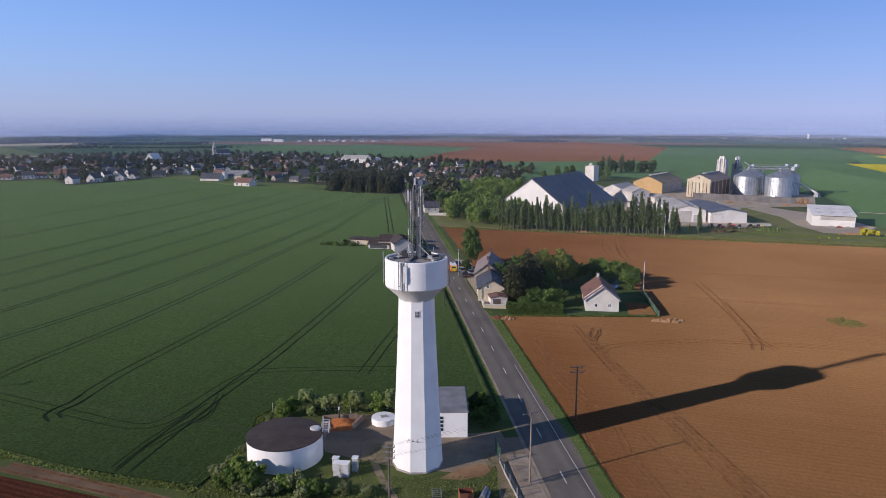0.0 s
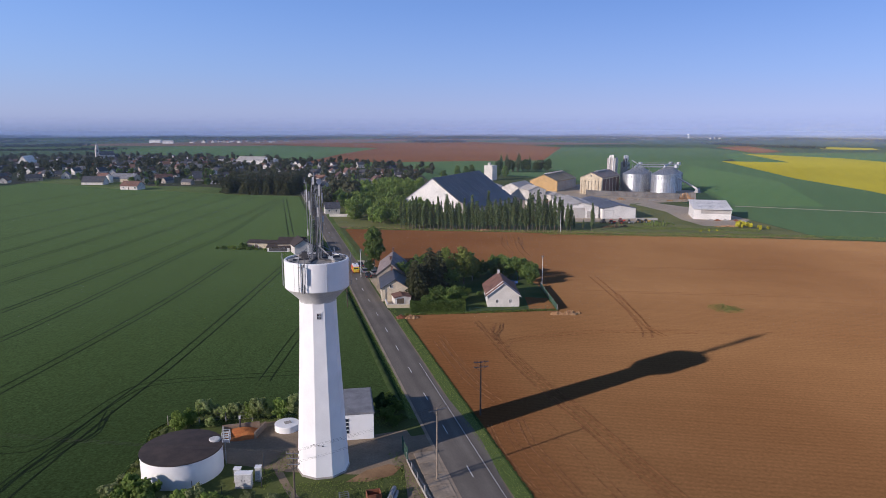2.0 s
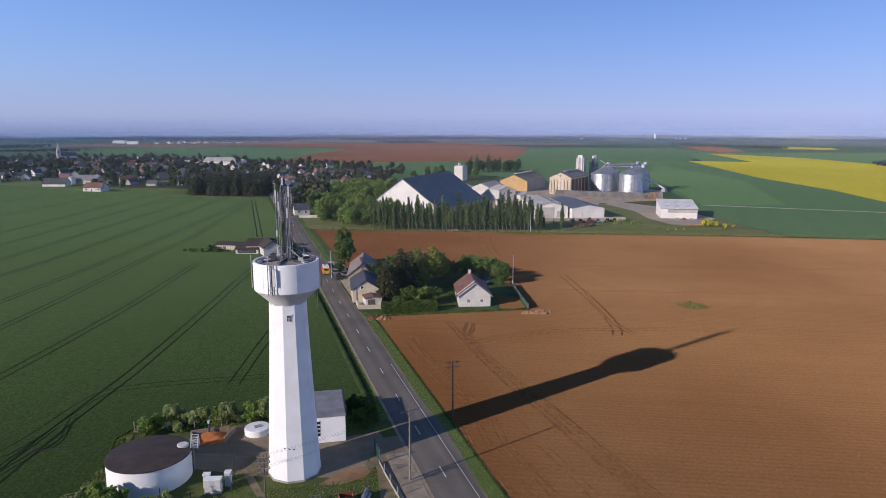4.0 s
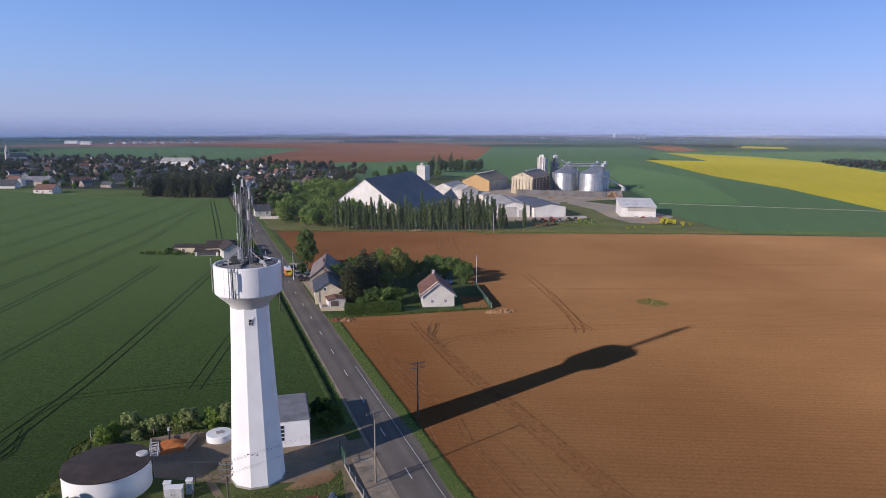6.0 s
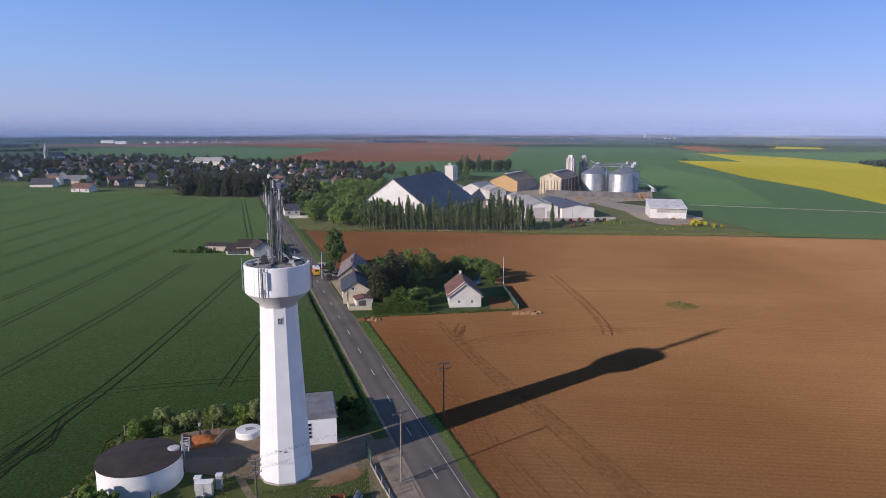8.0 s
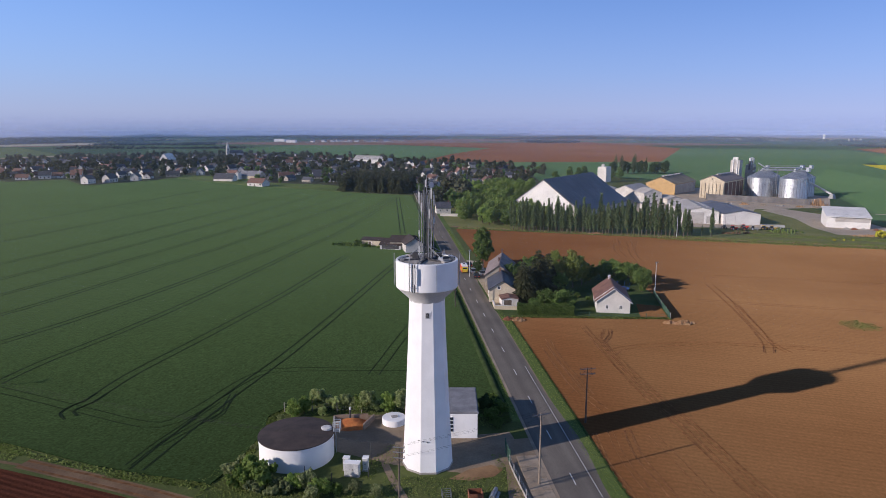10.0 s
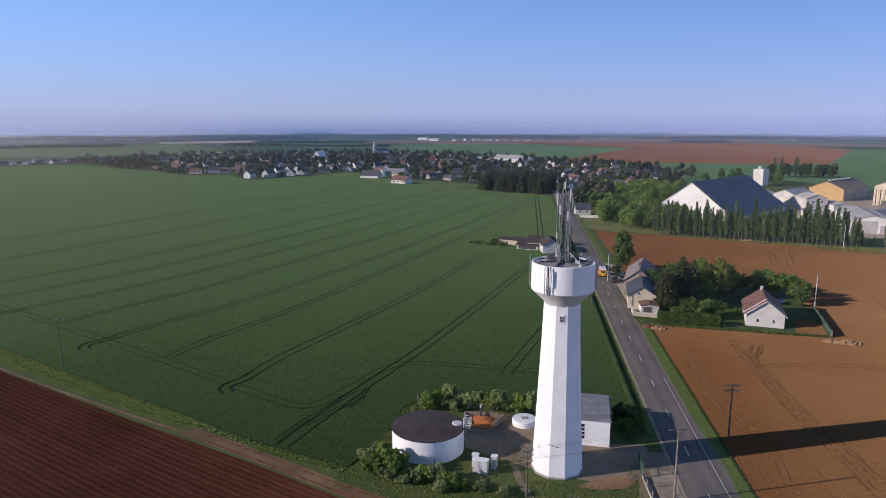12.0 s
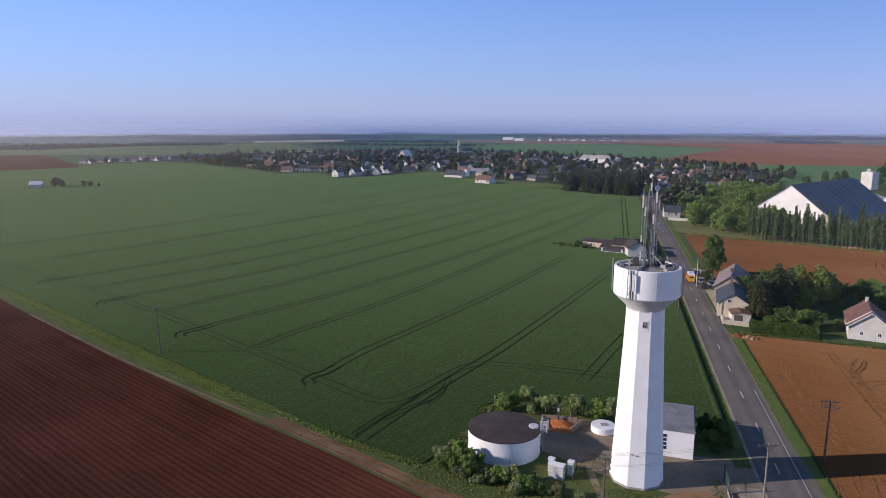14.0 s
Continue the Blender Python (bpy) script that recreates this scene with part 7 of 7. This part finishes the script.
church = thing("church", pose(-321, 925, 0, 0, 0, 35), "pale stone church with a slender white bell tower", "church")
part("nave", Geo().prism([(-4.5, 0), (4.5, 0), (4.5, 7), (0, 11), (-4.5, 7)], 0, 18), RENDER_WHITE, church)
part("nave_roof", Geo().prism([(-5, 6.6), (0, 11.1), (0, 11.5), (-5, 7.0)], -0.4, 18.4).prism([(5, 6.6), (0, 11.1), (0, 11.5), (5, 7.0)], -0.4, 18.4), SLATE, church)
part("bell_tower", Geo().box((-2, 0, 7), (4, 4, 14)), SHEET_GREY, church)
part("spire", Geo().lathe([(2.5, 14), (0.05, 23)], 8, c=(-2, 0)), SHEET_GREY, church)
for sx in (-1, 1):
    part("louvre", Geo().box((-2, sx * 2.02, 12), (1.1, 0.1, 2.2)), DARK_STEEL, church)

TREES = [(-90, 520), (-150, 525), (-205, 580), (-245, 605), (-275, 545), (-300, 530), (-335, 565), (-365, 550), (-440, 600), (-520, 620), (-640, 690), (-620, 800), (-470, 960), (-380, 1020), (-250, 1010), (-130, 920), (-20, 820), (90, 700), (65, 570), (10, 470), (-30, 450)]
tree_spots = scatter(TREES, 760, 6.0, 113, [(a, b, c * 0.8) for a, b, c in taken], 40)
village_trees = [leafy("village_tree", 9.5, 0.8, 4.2, 320, 1.3, LEAF_VILLAGE, 121, "dull green broadleaf village tree", "village trees"), leafy("village_tree", 8.0, 0.8, 3.6, 240, 1.4, LEAF, 122, "green broadleaf village tree", "village trees"),
                 leafy("village_tree", 11.5, 0.8, 4.8, 340, 1.4, LEAF_VILLAGE, 123, "tall dull green village tree", "village trees"),
                 lambda m: tree("village_conifer", m, "dark pointed village conifer", "village trees", needle_crown(13, 0.6, 3.2, 240, 1.5, 124), NEEDLE, 11, 0.2, 0, 124)]
tree_spots.sort(key=lambda q: math.hypot(*q))
grove(village_trees, tree_spots[:170], 125, 0.6, 1.12)
crowns = Geo()
for k, (x, y) in enumerate(tree_spots[170:]):
    h = float(r.uniform(5.5, 11))
    c = broad_crown(h, 0.5, h * 0.42, 190, 1.3, 500 + k, 8)
    crowns.add([(a + x, b + y, z) for a, b, z in c.v], c.f)
tagged(part("far_garden_trees", crowns, LEAF_VILLAGE), "dull green trees among far village houses", "trees", kind="stuff")
# a dark wood at the village edge and the trees of the farm lane
grove(village_trees, [(-668 + 62 * t / 40 + 12 * math.sin(3.7 * t), 592 + 165 * t / 40 + 8 * math.sin(7.1 * t)) for t in range(40)], 129, 0.5, 0.85)
grove(village_trees[:3], scatter([(-552, 646), (-491, 602), (-440, 585), (-384, 548), (-376, 566), (-430, 625), (-530, 690)], 190, 5.2, 126), 127, 0.5, 0.68)
grove(village_trees[:3], [(-14, 372), (-8, 378), (0, 392), (-6, 402), (6, 412), (-2, 425), (8, 440), (-10, 440), (2, 455), (-16, 420), (-4, 365), (-436, 360, 0.55), (-441, 363, 0.6), (-432, 362, 0.4), (-420, 370, 0.5), (-416, 372, 0.3), (-408, 372, 0.25), (-438, 366, 0.4),
                         (596, 562, 0.6), (604, 575, 0.55), (612, 590, 0.6), (622, 606, 0.5), (632, 622, 0.6), (640, 640, 0.55), (648, 660, 0.6), (590, 548, 0.5), (600, 548, 0.55), (620, 590, 0.55)], 128, 0.9, 1.3)


# ---- far woods and far places ----
def wood_band(points, count, depth, height, seed, label):
    """A far wood along a line: nobody could count its trees."""
    r = np.random.default_rng(seed)
    seg = [math.dist(a, b) for a, b in zip(points, points[1:])]
    p, tot = [], sum(seg)
    for _ in range(count):
        d, k = r.uniform(0, tot), 0
        while d > seg[k] and k < len(seg) - 1:
            d -= seg[k]
            k += 1
        a, b = Vector(points[k]), Vector(points[k + 1])
        q = a.lerp(b, d / seg[k])
        top = height * max(0.12, 0.55 + 0.9 * noise.noise((q.x * 0.006, q.y * 0.006, seed)))
        p.append((q.x + r.uniform(-depth, depth) / 2, q.y + r.uniform(-depth, depth) / 2, top * r.uniform(0.05, 1) ** 0.7))
    p = np.array(p)
    out = np.stack([r.normal(0, 0.5, count), r.normal(-0.4, 0.5, count), np.ones(count) * 0.5], 1)
    ob = part("far_wood", leaf_geo(p, out, 3.0, seed), FAR_WOOD_HAZY)
    return tagged(ob, label, "wood", kind="stuff")


BANDS = [
    ([(-1900, 1250), (-1227, 905), (-1108, 950)], 1500, 120, 13), ([(-1108, 960), (-1007, 1205), (-960, 1160)], 700, 60, 12), ([(-1350, 1500), (-1141, 1450), (-1018, 1690), (-860, 1900)], 1600, 120, 14),
    ([(-805, 1489), (-690, 1510), (-572, 1533)], 700, 60, 13), ([(-456, 2124), (-280, 2080), (-100, 2050)], 900, 80, 14), ([(90, 2131), (280, 2140), (460, 2135)], 900, 70, 13), ([(159, 1734), (274, 1736)], 350, 50, 10),
    ([(492, 1917), (640, 1890), (781, 1857)], 800, 60, 13), ([(835, 1494), (850, 1340), (867, 1194)], 600, 50, 11), ([(880, 1900), (1250, 1700), (1700, 1500)], 1100, 100, 14), ([(600, 560), (620, 610), (655, 680)], 500, 40, 10),
    ([(-1260, 860), (-1190, 880), (-1126, 906), (-1150, 1000)], 1800, 160, 15), ([(-1123, 1493), (-1071, 1598), (-1008, 1764)], 1900, 150, 17), ([(-1089, 1079), (-1030, 1126), (-971, 1188)], 900, 50, 12), ([(535, 1991), (650, 1949), (778, 1834)], 1100, 70, 15), ([(232, 2232), (364, 2275), (502, 2287)], 900, 70, 15),
    ([(-750, 1250), (-600, 1300), (-420, 1290)], 500, 40, 10), ([(-1800, 1700), (-1400, 1900), (-1000, 2050)], 900, 120, 14), ([(1300, 1750), (1600, 1500), (1900, 1200)], 900, 120, 14),
]
r2 = np.random.default_rng(77)
for k in range(52):
    a, d, w = radians(-62 + 124 * (k + r2.uniform(0, 1)) / 52), r2.uniform(2100, 2900), r2.uniform(80, 260)
    x, y = d * math.sin(a), d * math.cos(a)
    BANDS.append(([(x - w * math.cos(a), y + w * math.sin(a)), (x, y + r2.uniform(-60, 60)), (x + w * math.cos(a), y - w * math.sin(a))], int(1.1 * w), 70, r2.uniform(12, 19)))
for k, (pts, count, depth, height) in enumerate(BANDS):
    wood_band(pts, int(count * 2.2), depth, height * 0.6, 200 + k, "dark far wood on the plain")
FAR_HOUSES = scatter([(-420, 1760), (-160, 1800), (-140, 1900), (-400, 1850)], 22, 14, 301) + scatter([(690, 2180), (860, 2120), (900, 2240), (720, 2280)], 14, 16, 302) + scatter([(950, 1990), (1300, 1830), (1350, 1930), (1000, 2090)], 18, 16, 303)
for x, y in FAR_HOUSES:
    k = int(r.choice([0, 3, 0, 1]))
    copy_thing(protos[k], pose(x, y, 0.1, 0, 0, float(r.uniform(0, 180))))
building("far_hall", "long white far farm hall", "barn", (-495, 1830), 170, 30, 14, 5, 7, SHEET_WHITE, SHEET_WHITE)
building("far_hall", "low white far hall beside fields", "barn", (-440, 1735), 175, 24, 12, 5, 7, SHEET_WHITE, SHEET_WHITE)
fw = thing("far_water_tower", pose(1030, 1985, 0), "white water tower far off on the plain", "water tower")
part("shaft", Geo().lathe([(2.8, 0), (2.0, 11)], 16), WHITE_PAINT, fw, smooth=40)
part("drum", Geo().lathe([(2.0, 11), (3.8, 13), (3.8, 17), (0.1, 17.6)], 20), WHITE_PAINT, fw, smooth=40)

# ---- grass, weeds and clods that nobody could count ----
def tufts(name, strips, count, size, seed, material, label):
    """Grass along strips (x0, y0, x1, y1, width)."""
    r = np.random.default_rng(seed)
    w = np.array([math.hypot(b[2] - b[0], b[3] - b[1]) * b[4] for b in strips])
    k = r.choice(len(strips), count, p=w / w.sum())
    s = np.array(strips)[k]
    t = r.uniform(0, 1, count)
    d = np.stack([s[:, 2] - s[:, 0], s[:, 3] - s[:, 1]], 1)
    nrm = np.stack([-d[:, 1], d[:, 0]], 1) / np.linalg.norm(d, axis=1, keepdims=True)
    o = r.uniform(-0.5, 0.5, count) * s[:, 4]
    base = s[:, :2] + d * t[:, None] + nrm * o[:, None]
    h = size * r.uniform(0.4, 1.3, count)
    p = np.stack([base[:, 0], base[:, 1], 0.05 + h * 0.45], 1)
    out = np.stack([r.normal(0, 1, count), r.normal(0, 1, count), r.uniform(0.6, 1.6, count)], 1)
    ob = part(name, leaf_geo(p, out, size, seed + 1), material)
    return tagged(ob, label, "grass", kind="stuff")


def along(s0, s1, o, w):
    return (*on_road(s0, o), *on_road(s1, o), w)


tufts("verge_grass", [along(-34, 76, 4.5, 1.9), along(76, 215, 4.3, 1.2)], 8000, 0.12, 401, GRASS_BLADE, "thick bright green grass along the road")
tufts("verge_grass", [along(20, 215, -3.7, 0.9)], 5000, 0.16, 415, GRASS_BLADE, "short grass between road and ditch")
# dark leaf colour here imitates the shadow the verge casts on the soil
tufts("verge_rank_grass", [along(-34, 72, 5.7, 0.3)], 2200, 0.2, 417, LEAF_DARK, "dark tufts standing in for the verge's shadow line")
BALK = [(-182.6, 128.9), (-156.3, 119.9), (-105.8, 101.4), (-76.6, 91.0), (-61.5, 86.1), (-50, 82.2), (-42.4, 80.3), (-32.2, 77.6)]
tufts("balk_grass", [(*a, *b, 4.5) for a, b in zip(BALK, BALK[1:5])], 16000, 0.16, 419, GRASS_BLADE, "rough yellow-green grass between two fields")
tufts("balk_weeds", [(*a, *b, 1.3) for a, b in zip(BALK, BALK[1:])], 3600, 0.22, 421, GRASS_BLADE, "tall weeds along the wheat")
tufts("weeds", [(-33, 77, -8, 74, 7), (-10, 79, 6, 79, 5), (-30.6, 80, -29.6, 101, 2.2), (-30, 100.5, 4, 104, 2.5), (-13, 81, -9, 90, 3), (3, 97, 7, 106, 3), (5, 88, 8, 74, 1.6)], 8000, 0.13, 403, GRASS_BLADE, "long weeds and grass in the compound")
# dark leaves fill out the ditch's shadow band
tufts("ditch_weeds", [along(24, 100, -4.9, 1.3), along(100, 240, -4.8, 1.0)], 15000, 0.25, 409, LEAF_DARK, "dark weeds added to deepen the roadside ditch's shade")
tufts("field_edge_grass", [(-34, 78.6, -30.4, 84, 1.6), (-30.4, 84, -29.4, 92, 1.6), (-29.4, 92, -30.2, 99, 1.6), (-30.2, 99, -27, 104.8, 1.6), (-27, 104.8, -9, 106, 1.2), (-34, 78.6, -47, 80.6, 1.4)], 3500, 0.2, 411, GRASS_BLADE, "long grass along the wheat edge")
tufts("weed_patch", [(88.0, 151.6, 95.4, 152.8, 5.2), (89.5, 152, 94, 152.4, 8.0)], 420, 0.24, 413, GRASS_BLADE, "patch of green weeds on bare soil")
tufts("bank_grass", [(-2, 300, 80, 278, 7), (80, 276, 165, 254, 12), (165, 256, 245, 230, 8), (120, 284, 175, 268, 8)], 14000, 0.26, 405, GRASS_BLADE, "rough grass on the bank below the trees")
tufts("garden_grass", [(12, 157.2, 50, 156.6, 1.4)], 1500, 0.3, 407, GRASS_BLADE, "long grass along the garden edge")
